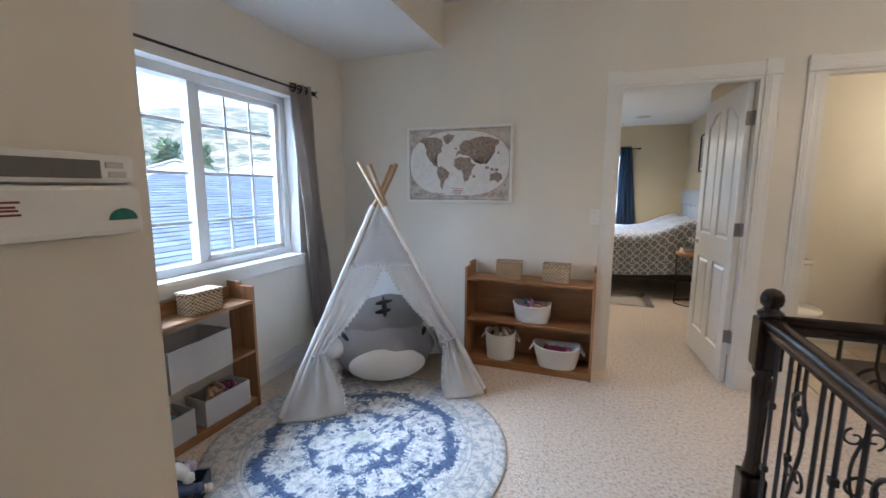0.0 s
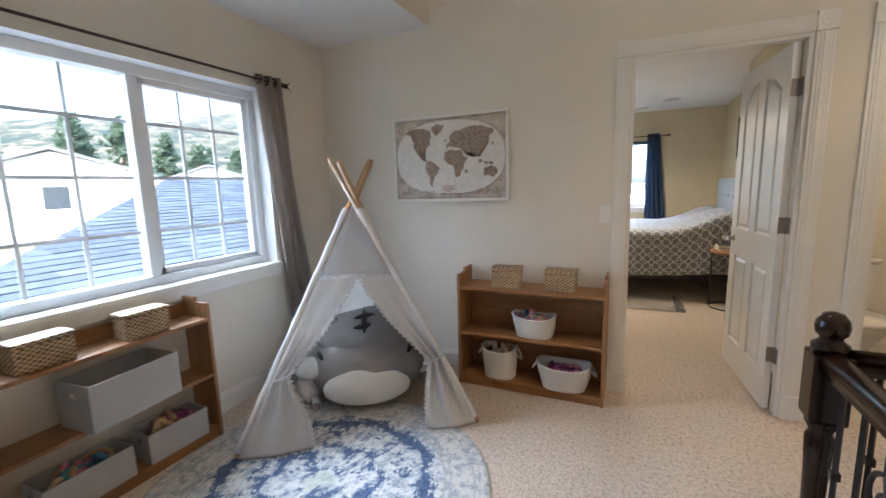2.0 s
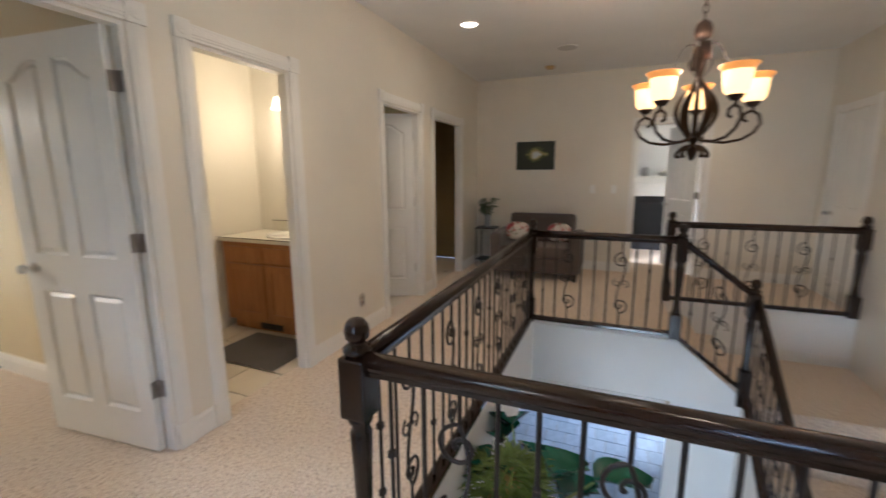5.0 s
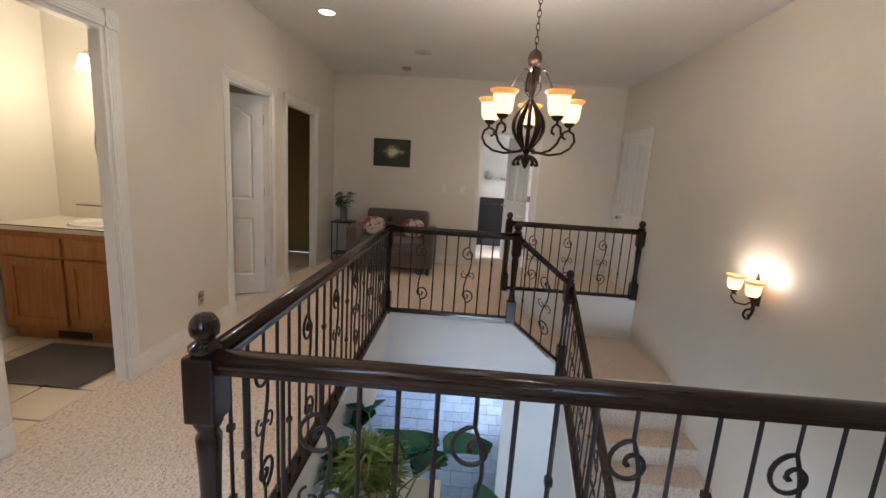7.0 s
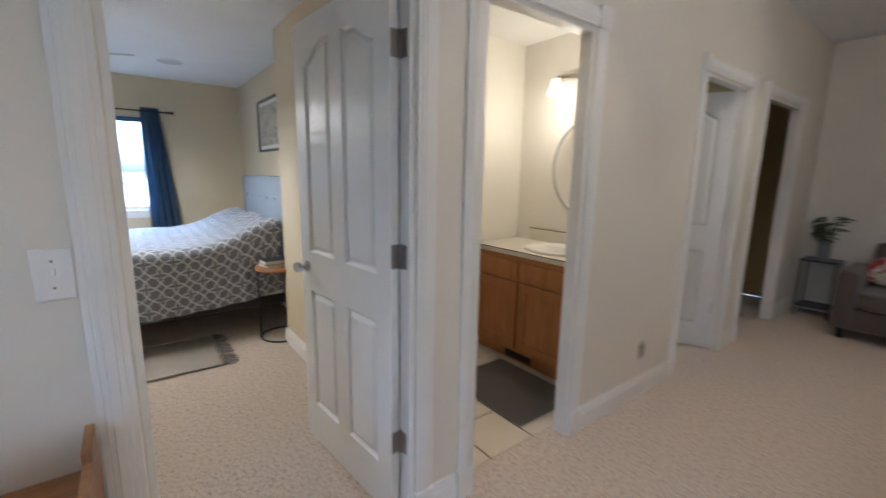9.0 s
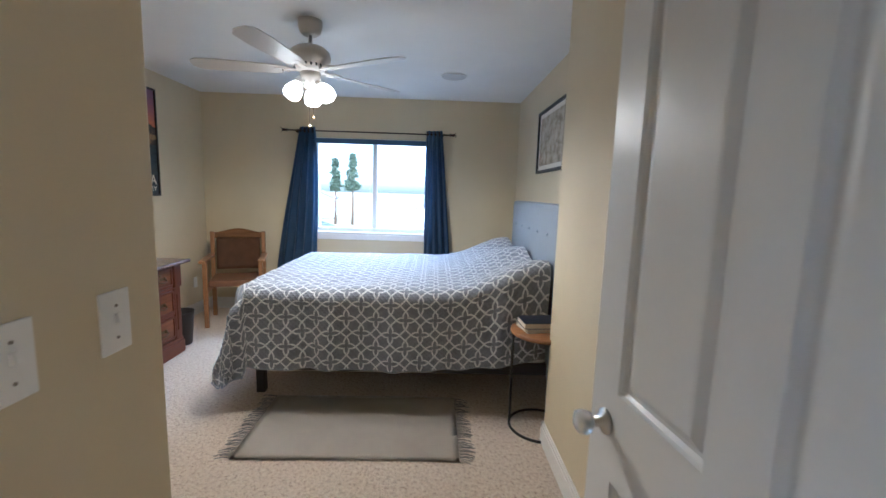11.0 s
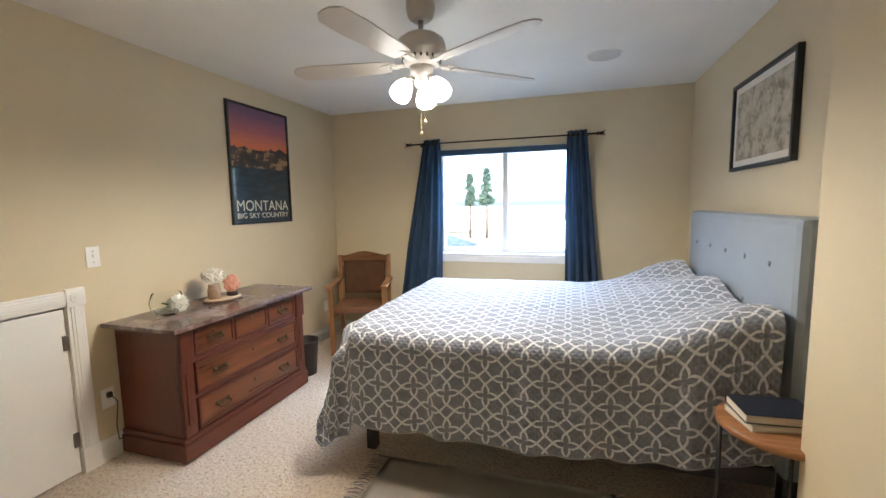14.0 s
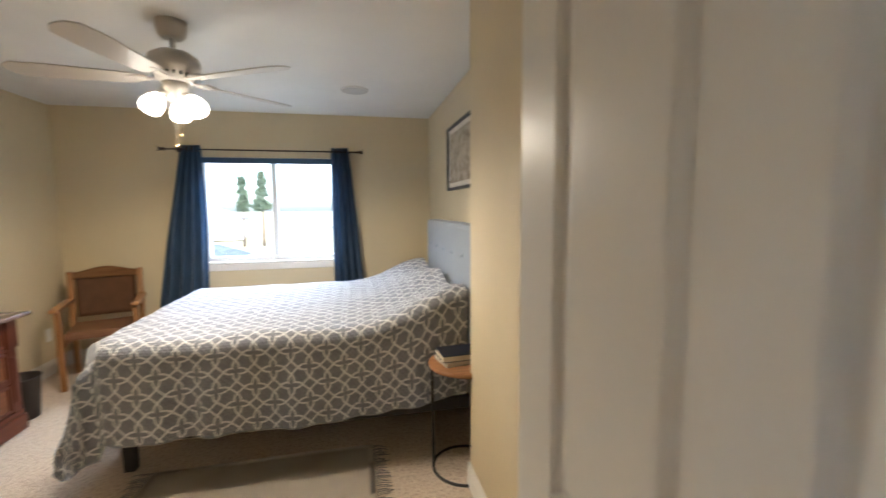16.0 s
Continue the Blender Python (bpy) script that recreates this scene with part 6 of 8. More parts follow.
def quilt_at(s, t):
    foot, near, far = BX0 - s, BY0 - t, t - BY1
    inx, iny = max(BX0, min(1.46, s)), max(BY0, min(BY1, t))
    puff = 0.20 * math.exp(-((inx - 1.44) / 0.36) ** 2) * (0.85 + 0.15 * math.cos((iny - 7.05) * 8.5))
    top = BZ + 0.010 + puff + 0.010 * noise.noise(Vector((s * 2.6, t * 2.6, 0.3))) + 0.006 * noise.noise(Vector((s * 7, t * 7, 1.3)))
    side = max(near, far, 0.0)
    wave_n = 0.020 * math.sin(s * 13 + 1.5 * math.sin(s * 4)) + 0.012 * math.sin(s * 29)
    wave_f = 0.022 * math.sin(t * 12) + 0.012 * math.sin(t * 27 + 1)
    oy, zy = over(side, top, wave_n)
    ox, zx = over(max(foot, 0.0), top, wave_f)
    y = iny - oy if near > 0 else iny + oy if far > 0 else iny
    x = inx - ox if foot > 0 else inx
    z = min(zx, zy) - 0.55 * puff * min(1.0, max(0.0, side - 0.11) / 0.36)
    if foot > 0 and side > 0:
        # the corner hangs as one deeper fold
        z = max(0.17, top - ROUND - max(foot, side) * 0.96 - 0.10 * min(foot, side))
        k = 0.45 * min(foot, side)
        x, y = x - 0.25 * k, y - 0.25 * k if near > 0 else y + 0.25 * k
    return Vector((x, y, max(0.16, z)))


sheet(bm, steps(BX0 - 0.50, 1.46, 74), steps(BY0 - 0.56, BY1 + 0.50, 84), quilt_at, uv=lambda s, t: ((s + t) * 0.7071, (s - t) * 0.7071))
part("cover", bm, QUILT, ob)
bm = bmesh.new()
hem = [quilt_at(1.46 - k, BY0 - 0.56) for k in steps(0, 1.46 - BX0 + 0.50, 90)]
hem += [quilt_at(BX0 - 0.50, BY0 - 0.56 + k) for k in steps(0.02, BY1 - BY0 + 1.06, 90)]
tube(bm, hem, 0.004, 5)
part("hem", bm, cloth("quilt_binding", (0.30, 0.31, 0.34)), ob, "narrow stitched grey hem")

# striped flat rug with fringes
n = Nodes("flat_woven_rug")
where = n.coords((1, 1, 1))
rib = n.add("ShaderNodeTexWave", wave_type="BANDS", bands_direction="Y")
rib.inputs["Scale"].default_value, rib.inputs["Distortion"].default_value = 60, 0.6
n.link(where, rib.inputs["Vector"])
base = n.mix(0.35, n.ramp(n.noise(where, 5, 4), [(0.3, (0.58, 0.52, 0.44)), (0.7, (0.68, 0.62, 0.53))]), n.ramp(rib.outputs["Fac"], [(0.2, (0.50, 0.44, 0.37)), (0.8, (0.70, 0.64, 0.56))]))
n.bump(rib.outputs["Fac"], 0.4, 0.003)
FLATRUG = n.finish(base, 0.95)
ob = thing("fringed_rug", (0, 0, 0), "beige flat-woven rug with grey fringes beside the bed", "rug")
bm = bmesh.new()
sheet(bm, steps(-0.31, 0.89, 30), steps(5.70, 6.39, 16), lambda x, y: Vector((x, y + 0.008 * math.sin(3 * x), 0.008 + 0.004 * noise.noise(Vector((x * 3, y * 3, 0))))))
bmesh.ops.solidify(bm, geom=bm.faces[:], thickness=-0.006)
part("weave", bm, FLATRUG, ob)
rnd = random.Random(9)
FRINGE = cloth("grey_fringe", (0.20, 0.19, 0.185))
for end, s in ((-0.31, -1), (0.89, 1)):
    bm = bmesh.new()
    for k in range(62):
        y = 5.705 + 0.011 * k
        dx, dy = rnd.uniform(0.06, 0.10), rnd.uniform(-0.02, 0.02)
        tube(bm, [(end, y, 0.008), (end + s * dx * 0.5, y + dy * 0.4, 0.012), (end + s * dx, y + dy, 0.004)], 0.0022, 4)
    part("fringe", bm, FRINGE, ob, "knotted grey fringe")

# bedside table and books
TX, TY = 1.405, 6.07
ob = thing("bedside_table", (TX, TY, 0), "round wooden bedside table on black wire legs", "side table")
bm = bmesh.new()
lathe(bm, [(0.0, 0.595), (0.198, 0.595), (0.205, 0.601), (0.205, 0.616), (0.198, 0.622), (0.0, 0.622)], turns=40)
part("tabletop", bm, ACACIA, ob, "round brown wooden top")
bm = bmesh.new()
tube(bm, [(0.185 * math.cos(a), 0.185 * math.sin(a), 0.008) for a in steps(0, 2 * math.pi, 40)[:-1]], 0.008, 8, True)
part("base_ring", bm, BLACK, ob)
for k in range(3):
    for d in (-0.16, 0.16):
        bm = bmesh.new()
        a = k * 2.094 + 2.9
        tube(bm, [(0.185 * math.cos(a + d), 0.185 * math.sin(a + d), 0.008), (0.19 * math.cos(a + d), 0.19 * math.sin(a + d), 0.595)], 0.007, 8)
        part("leg", bm, BLACK, ob)
PAGES = plain("book_pages", (0.70, 0.64, 0.52), 0.8, var=0.08)
for i, (z, turn, w, d, h, colour, label) in enumerate(((0.622, 12, 0.235, 0.165, 0.022, (0.55, 0.52, 0.45), "cream hardback book on the bedside table"), (0.6445, 4, 0.24, 0.165, 0.034, (0.016, 0.022, 0.040), "dark blue hardback book on the bedside table"))):
    ob = thing("book", pose(TX - 0.03, TY + 0.01, z, 0, 0, turn), label, "book")
    bm = bmesh.new()
    box(bm, -w / 2 + 0.004, w / 2 - 0.004, -d / 2 + 0.004, d / 2 - 0.001, 0.003, h - 0.003)
    part("page_block", bm, PAGES, ob)
    bm = bmesh.new()
    for c, e in ((0.0, 0.003), (h - 0.003, h)):
        box(bm, -w / 2, w / 2, -d / 2, d / 2, c, e, 0.001)
    box(bm, -w / 2, w / 2, d / 2, d / 2 + 0.003, 0.0, h, 0.001)
    part("cover", bm, plain(f"book_cover_{'ab'[i]}", colour, 0.4, var=0.5, scale=16), ob)

# dresser
DX, DY0, DY1 = -1.40, 6.02, 7.11
ob = thing("dresser", (0, 0, 0), "antique mahogany dresser with burl drawers and a marble top", "dresser")
n = Nodes("brown_marble")
where = n.coords()
veins = n.noise(where, 7, 8, 0.7)
base = n.ramp(veins, [(0.38, (0.10, 0.062, 0.052)), (0.52, (0.19, 0.13, 0.115)), (0.62, (0.30, 0.24, 0.215))])
MARBLE = n.finish(base, 0.16)
bm = bmesh.new()
box(bm, BW + 0.016, DX + 0.085, DY0 - 0.07, DY1 + 0.06, 0.775, 0.80, 0.006)
part("marble_top", bm, MARBLE, ob, "polished brown marble top")
bm = bmesh.new()
box(bm, BW + 0.02, DX, DY0, DY1, 0.10, 0.775, 0.004)
part("body", bm, MAHOGANYZ, ob)
bm = bmesh.new()
box(bm, BW + 0.02, DX + 0.03, DY0 - 0.02, DY1 + 0.02, 0.012, 0.115, 0.006)
box(bm, BW + 0.02, DX + 0.022, DY0 - 0.014, DY1 + 0.014, 0.115, 0.15, 0.010)
part("plinth", bm, MAHOGANY, ob)
for y in (DY0 + 0.04, DY1 - 0.04):
    bm = bmesh.new()
    box(bm, DX, DX + 0.022, y - 0.04, y + 0.04, 0.15, 0.58, 0.006)
    box(bm, DX, DX + 0.034, y - 0.045, y + 0.045, 0.58, 0.765, 0.008)
    box(bm, DX + 0.022, DX + 0.030, y - 0.018, y + 0.018, 0.22, 0.52, 0.003)
    part("pilaster", bm, MAHOGANYZ, ob, "carved mahogany pilaster")
for z in (0.36, 0.575):
    bm = bmesh.new()
    box(bm, DX, DX + 0.018, DY0 + 0.08, DY1 - 0.08, z - 0.012, z + 0.012, 0.005)
    part("rail", bm, MAHOGANY, ob)


def pull(parent, y, z):
    bm = bmesh.new()
    box(bm, DX + 0.026, DX + 0.029, y - 0.055, y + 0.055, z - 0.007, z + 0.016, 0.002)
    for side in (-0.042, 0.042):
        lathe(bm, [(0.016, 0), (0.012, 0.006), (0.0, 0.008)], turns=10, m=pose(DX + 0.028, y + side, z + 0.004, 0, 90, 0))
    tube(bm, [(DX + 0.028, y - 0.044, z + 0.004), (DX + 0.048, y - 0.042, z - 0.014), (DX + 0.053, y, z - 0.024), (DX + 0.048, y + 0.042, z - 0.014), (DX + 0.028, y + 0.044, z + 0.004)], 0.005, 6)
    part("handle", bm, plain("old_brass", (0.13, 0.095, 0.05), 0.4, 0.85) if "old_brass" not in MATS else MATS["old_brass"], parent, "old brass drop handle")


mid = (DY0 + DY1) / 2
w = (DY1 - DY0 - 0.18) / 3
spans = [(DY0 + 0.09, DY1 - 0.09, 0.165, 0.345), (DY0 + 0.09, DY1 - 0.09, 0.375, 0.56)]
spans += [(DY0 + 0.095 + k * w, DY0 + 0.085 + (k + 1) * w, 0.595, 0.755) for k in range(3)]
for i, (a, b, c, d) in enumerate(spans):
    bm = bmesh.new()
    box(bm, DX, DX + 0.016, a, b, c, d, 0.003)
    for e, f, g, h in ((a, b, c, c + 0.018), (a, b, d - 0.018, d), (a, a + 0.018, c + 0.018, d - 0.018), (b - 0.018, b, c + 0.018, d - 0.018)):
        box(bm, DX + 0.015, DX + 0.026, e, f, g, h, 0.004)
    drawer = part("drawer", bm, MAHOGANY, ob, "mahogany drawer front")
    bm = bmesh.new()
    box(bm, DX + 0.015, DX + 0.0185, a + 0.019, b - 0.019, c + 0.019, d - 0.019)
    part("veneer_panel", bm, BURL, drawer, "figured burl veneer panel")
    z = (c + d) / 2
    if i < 2:
        pull(drawer, a + 0.17, z)
        pull(drawer, b - 0.17, z)
    elif i != 3:
        pull(drawer, (a + b) / 2, z)
    bm = bmesh.new()
    lathe(bm, [(0.012, 0), (0.010, 0.004), (0.0, 0.005)], turns=12, m=pose(DX + 0.018, (a + b) / 2, z + (0.03 if i not in (0, 1) else 0.02), 0, 90, 0))
    part("keyhole_plate", bm, MATS["old_brass"] if "old_brass" in MATS else NICKEL, drawer)

# things on the dresser
PETAL = plain("white_petals", (0.78, 0.76, 0.66), 0.7, var=0.08, scale=40)


def flower_head(bm, at, r, count=70, seed=1):
    rnd = random.Random(seed)
    for k in range(count):
        zc = 1 - 2 * (k + 0.5) / count
        a = k * 2.39996
        s = math.sqrt(max(0, 1 - zc * zc))
        d = Vector((s * math.cos(a), s * math.sin(a), zc * 0.85))
        c = Vector(at) + d * r * 0.7
        side = d.orthogonal().normalized()
        side.rotate(Matrix.Rotation(rnd.uniform(0, 6.28), 3, d))
        up = d.cross(side)
        w = r * rnd.uniform(0.32, 0.46)
        quad = [c - side * w + d * r * 0.10, c - up * w * 0.8 + d * r * 0.3, c + side * w + d * r * 0.12, c + up * w + d * r * 0.36]
        vs = [bm.verts.new(p) for p in quad] + [bm.verts.new(c + d * r * 0.05)]
        for i in range(4):
            bm.faces.new([vs[i], vs[(i + 1) % 4], vs[4]]).smooth = True


CLEAR = Nodes("clear_bowl_glass").finish((0.96, 0.98, 0.97), 0.0, 0.0, Transmission_Weight=1.0, IOR=1.03)
ob = thing("glass_bowl", (-1.66, 6.20, 0.80), "round clear glass bowl holding a white flower", "glass bowl")
bm = bmesh.new()
lathe(bm, [(0.04, 0.0), (0.065, 0.01), (0.09, 0.05), (0.092, 0.09), (0.075, 0.135), (0.072, 0.135), (0.088, 0.09), (0.086, 0.05), (0.06, 0.014), (0.0, 0.006)], turns=32)
glass = part("bowl", bm, CLEAR, ob)
glass.visible_shadow = False
ob = thing("flower", (-1.62, 6.235, 0.808), "white artificial peony resting in the bowl", "flower")
bm = bmesh.new()
flower_head(bm, (0, 0, 0.055), 0.06, seed=3)
part("petals", bm, PETAL, ob)
bm = bmesh.new()
leaf_sheet(bm, (-0.01, -0.02, 0.03), (-0.03, -0.07, 0.08), 0.04, 0.2, 6)
part("leaf", bm, LEAF, ob)
ob = thing("wooden_tray", (-1.66, 6.62, 0.80), "oval bark-edged wooden serving tray", "tray")
bm = bmesh.new()
lathe(bm, [(0.0, 0.0), (0.125, 0.0), (0.135, 0.008), (0.13, 0.018), (0.0, 0.018)], turns=36, m=Matrix.Rotation(radians(90), 4, "Z"), squash=0.72)
part("board", bm, wood("pale_slice_wood", (0.45, 0.32, 0.19), (0.66, 0.52, 0.36), 1), ob)
bm = bmesh.new()
tube(bm, [(0.098 * math.cos(a) * 0.98, 0.136 * math.sin(a), 0.008) for a in steps(0, 2 * math.pi, 40)[:-1]], 0.007, 6, True)
part("bark_rim", bm, wood("bark", (0.05, 0.025, 0.012), (0.13, 0.07, 0.035), 2), ob, "dark bark rim")
ob = thing("flower_vase", (-1.68, 6.565, 0.818), "small mercury glass vase of white flowers", "vase")
bm = bmesh.new()
lathe(bm, [(0.036, 0.0), (0.042, 0.008), (0.042, 0.06), (0.034, 0.085), (0.038, 0.10)], turns=24)
part("vase", bm, plain("mercury_glass", (0.50, 0.36, 0.25), 0.2, 0.6, var=0.4, scale=60), ob)
bm = bmesh.new()
for k in range(5):
    a = k * 1.256
    flower_head(bm, (0.035 * math.cos(a), 0.035 * math.sin(a), 0.15 + 0.012 * (k % 2)), 0.042, 46, k)
flower_head(bm, (0, 0, 0.178), 0.042, 46, 9)
part("flowers", bm, PETAL, ob, "white hydrangea flowers")
ob = thing("salt_lamp", (-1.645, 6.69, 0.818), "small pink rock salt lamp, unlit", "lamp")
bm = bmesh.new()
lathe(bm, [(0.035, 0.0), (0.04, 0.01), (0.034, 0.03)], turns=20)
part("base", bm, BRONZE, ob)
bm = bmesh.new()
blob(bm, (0, 0, 0.082), (0.05, 0.05, 0.062), rough=0.35, seed=7)
part("salt_rock", bm, plain("pink_salt", (0.72, 0.36, 0.25), 0.5, var=0.2, scale=30), ob)

# posters
def framed(name, m, w, h, edge, frame_mat, label, depth=0.022):
    ob = thing(name, m, label, "picture")
    bm = bmesh.new()
    for a, b, c, d in ((-w / 2, w / 2, h / 2 - edge, h / 2), (-w / 2, w / 2, -h / 2, -h / 2 + edge), (-w / 2, -w / 2 + edge, -h / 2 + edge, h / 2 - edge), (w / 2 - edge, w / 2, -h / 2 + edge, h / 2 - edge)):
        box(bm, a, b, -depth, -0.001, c, d, 0.002)
    part("picture_frame", bm, frame_mat, ob, "thin black frame")
    return ob


n = Nodes("sunset_print")
where = n.coords()
sep = n.add("ShaderNodeSeparateXYZ")
n.link(where, sep.inputs[0])
sx, sz = sep.outputs[0], sep.outputs[2]
streak = n.noise(n.coords((2.5, 1, 14)), 3, 5, 0.7)
h = n.math("ADD", sz, n.math("MULTIPLY", n.math("SUBTRACT", streak, 0.5), 0.16))
sky_col = n.ramp(n.math("ADD", n.math("MULTIPLY", h, 1.05), 0.5), [(0.52, (0.70, 0.13, 0.035)), (0.68, (0.62, 0.16, 0.06)), (0.80, (0.36, 0.10, 0.12)), (0.93, (0.17, 0.08, 0.16))])
crag = n.noise(n.coords((3.2, 1, 5)), 2.2, 6, 0.6)
rock = n.ramp(crag, [(0.42, (0.025, 0.018, 0.02)), (0.52, (0.075, 0.045, 0.035)), (0.57, (0.36, 0.22, 0.09))])
ridge = n.math("ADD", 0.14, n.math("MULTIPLY", n.math("SUBTRACT", n.noise(n.coords((4, 1, 0.4)), 1.6, 5), 0.5), 0.22))
col = n.mix(n.math("LESS_THAN", sz, ridge), sky_col, rock)
low = n.ramp(n.noise(n.coords((2, 1, 9)), 3, 4), [(0.4, (0.008, 0.014, 0.028)), (0.62, (0.020, 0.045, 0.055))])
col = n.mix(n.math("LESS_THAN", sz, -0.02), col, low)
n.put(n.bsdf.inputs["Coat Weight"], 0.9)
n.put(n.bsdf.inputs["Coat Roughness"], 0.02)
POSTER = n.finish(col, 0.4)
ob = framed("travel_poster", pose(BW, 7.33, 1.785, 0, 0, 90), 0.715, 0.965, 0.018, BLACK, "framed glossy sunset mountain travel poster")
bm = bmesh.new()
box(bm, -0.345, 0.345, -0.012, -0.002, -0.465, 0.465)
part("print", bm, POSTER, ob)


def lettering(parent, text, m, size, mat, name="lettering", wide=None):
    curve = bpy.data.curves.new(name, "FONT")
    curve.body, curve.size, curve.extrude, curve.align_x = text, size, 0.0006, "CENTER"
    helper = bpy.data.objects.new(name, curve)
    me = bpy.data.meshes.new_from_object(helper)
    bpy.data.objects.remove(helper)
    xs = [v.co.x for v in me.vertices]
    if wide:
        k = wide / (max(xs) - min(xs))
        me.transform(Matrix.Diagonal((k, 1, 1, 1)))
    me.materials.append(mat)
    ob = new(name, me)
    ob.parent, ob.matrix_basis = parent, m
    return ob


INK = plain("cream_print", (0.72, 0.68, 0.55), 0.6, var=0.03)
lettering(ob, "MONTANA", pose(0, -0.0132, -0.375, 90), 0.125, INK, wide=0.62)
lettering(ob, "BIG SKY COUNTRY", pose(0, -0.0132, -0.435, 90), 0.062, INK, wide=0.62)

n = Nodes("old_map_print")
where = n.coords()
lines_n = n.noise(where, 11, 8, 0.75)
base = n.ramp(lines_n, [(0.40, (0.24, 0.19, 0.12)), (0.50, (0.48, 0.42, 0.31)), (0.64, (0.60, 0.55, 0.44))])
n.put(n.bsdf.inputs["Coat Weight"], 0.5)
OLDMAP = n.finish(base, 0.5)
ob = framed("framed_map", pose(BE, 7.065, 1.868, 0, 0, -90), 0.79, 0.52, 0.022, BLACK, "black-framed sepia street map over the bed", 0.03)
bm = bmesh.new()
box(bm, -0.38, 0.38, -0.014, -0.002, -0.245, 0.245)
part("mat_board", bm, plain("mat_board", (0.74, 0.71, 0.63), 0.8, var=0.03), ob, "cream mat board")
bm = bmesh.new()
box(bm, -0.335, 0.335, -0.016, -0.0145, -0.20, 0.20)
part("print", bm, OLDMAP, ob)

# ceiling fan
FX, FY = FAN
FANPAINT = plain("fan_white_paint", (0.52, 0.48, 0.43), 0.4, var=0.05)
ob = thing("ceiling_fan", (FX, FY, 0), "white five-blade ceiling fan with three lit glass shades", "ceiling fan")
bm = bmesh.new()
lathe(bm, [(0.045, BTOP - 0.085), (0.062, BTOP - 0.07), (0.072, BTOP - 0.03), (0.072, BTOP)], turns=28)
part("canopy", bm, FANPAINT, ob)
bm = bmesh.new()
tube(bm, [(0, 0, BTOP - 0.16), (0, 0, BTOP - 0.08)], 0.013, 12)
part("downrod", bm, FANPAINT, ob)
bm = bmesh.new()
lathe(bm, [(0.06, 2.125), (0.085, 2.135), (0.095, 2.165), (0.118, 2.185), (0.125, 2.215), (0.115, 2.25), (0.08, 2.275), (0.02, 2.285)], turns=36)
part("motor_housing", bm, FANPAINT, ob)
bm = bmesh.new()
for k in range(20):
    a = k * math.pi / 10
    box(bm, -0.005, 0.005, -0.002, 0.002, -0.012, 0.012, 0.001, Matrix.Rotation(a, 4, "Z") @ Matrix.Translation((0, -0.096, 2.160)) @ Matrix.Rotation(radians(-15), 4, "X"))
part("vent_slots", bm, BLACK, ob)
for k in range(5):
    turn = Matrix.Rotation(radians(43 + 72 * k), 4, "Z")
    bm = bmesh.new()
    box(bm, 0.06, 0.16, -0.018, 0.018, 2.134, 2.144, 0.003, turn)
    tube(bm, [turn @ Vector((0.13 + 0.09 * math.sin(math.pi * j), 0.035 * math.cos(math.pi * j), 2.139)) for j in steps(0, 1, 10)], 0.006, 6)
    arm = part("blade_iron", bm, FANPAINT, ob)
    bm = bmesh.new()
    tilt = turn @ Matrix.Translation((0, 0, 2.135)) @ Matrix.Rotation(radians(11), 4, "X")
    outline = [(0.17, -0.045), (0.24, -0.055), (0.52, -0.068), (0.65, -0.060), (0.685, -0.03), (0.69, 0.0), (0.685, 0.03), (0.65, 0.060), (0.52, 0.068), (0.24, 0.055), (0.17, 0.045)]
    top = [bm.verts.new(tilt @ Vector((x, y, 0.004))) for x, y in outline]
    low = [bm.verts.new(tilt @ Vector((x, y, -0.002))) for x, y in outline]
    bm.faces.new(top)
    bm.faces.new(low[::-1])
    for i in range(len(outline)):
        j = (i + 1) % len(outline)
        bm.faces.new([low[i], low[j], top[j], top[i]])
    part("blade", bm, FANPAINT, ob, "white fan blade")
bm = bmesh.new()
lathe(bm, [(0.0, 2.02), (0.03, 2.022), (0.04, 2.04), (0.042, 2.07), (0.06, 2.085), (0.062, 2.125)], turns=28)
part("light_hub", bm, FANPAINT, ob)
FANGLOW = glow("frosted_fan_glass", (1.0, 0.86, 0.66), 1.4)
for k in range(3):
    turn = Matrix.Rotation(radians(100 + 120 * k), 4, "Z")
    bm = bmesh.new()
    tube(bm, [turn @ Vector(p) for p in ((0.03, 0, 2.06), (0.06, 0, 2.065), (0.075, 0, 2.05))], 0.010, 8)
    part("lamp_arm", bm, FANPAINT, ob)
    m = turn @ Matrix.Translation((0.075, 0, 2.05)) @ Matrix.Rotation(radians(180 - 33), 4, "Y")
    bm = bmesh.new()
    lathe(bm, [(0.0, 0.0), (0.026, 0.004), (0.042, 0.03), (0.054, 0.065), (0.052, 0.095), (0.040, 0.108), (0.0, 0.112)], turns=24, m=m)
    part("glass_shade", bm, FANGLOW, ob, "glowing frosted glass shade")
    spot = Vector((FX, FY, 0)) + (m @ Vector((0, 0, 0.145)))
    lamp("fan_bulb", "SPOT", Matrix.Translation(spot), FAN_W, (1.0, 0.80, 0.56), 0.04, cone=178, blend=0.5)
for dx, dy, l in ((0.02, -0.02, 0.10), (-0.015, 0.02, 0.15)):
    bm = bmesh.new()
    tube(bm, [(dx, dy, 2.03), (dx, dy, 1.96 - l)], 0.0015, 5)
    lathe(bm, [(0.0, 0.0), (0.008, 0.008), (0.008, 0.016), (0.0, 0.026)], turns=12, m=Matrix.Translation((dx, dy, 1.94 - l)))
    part("pull_chain", bm, MATS["old_brass"], ob)

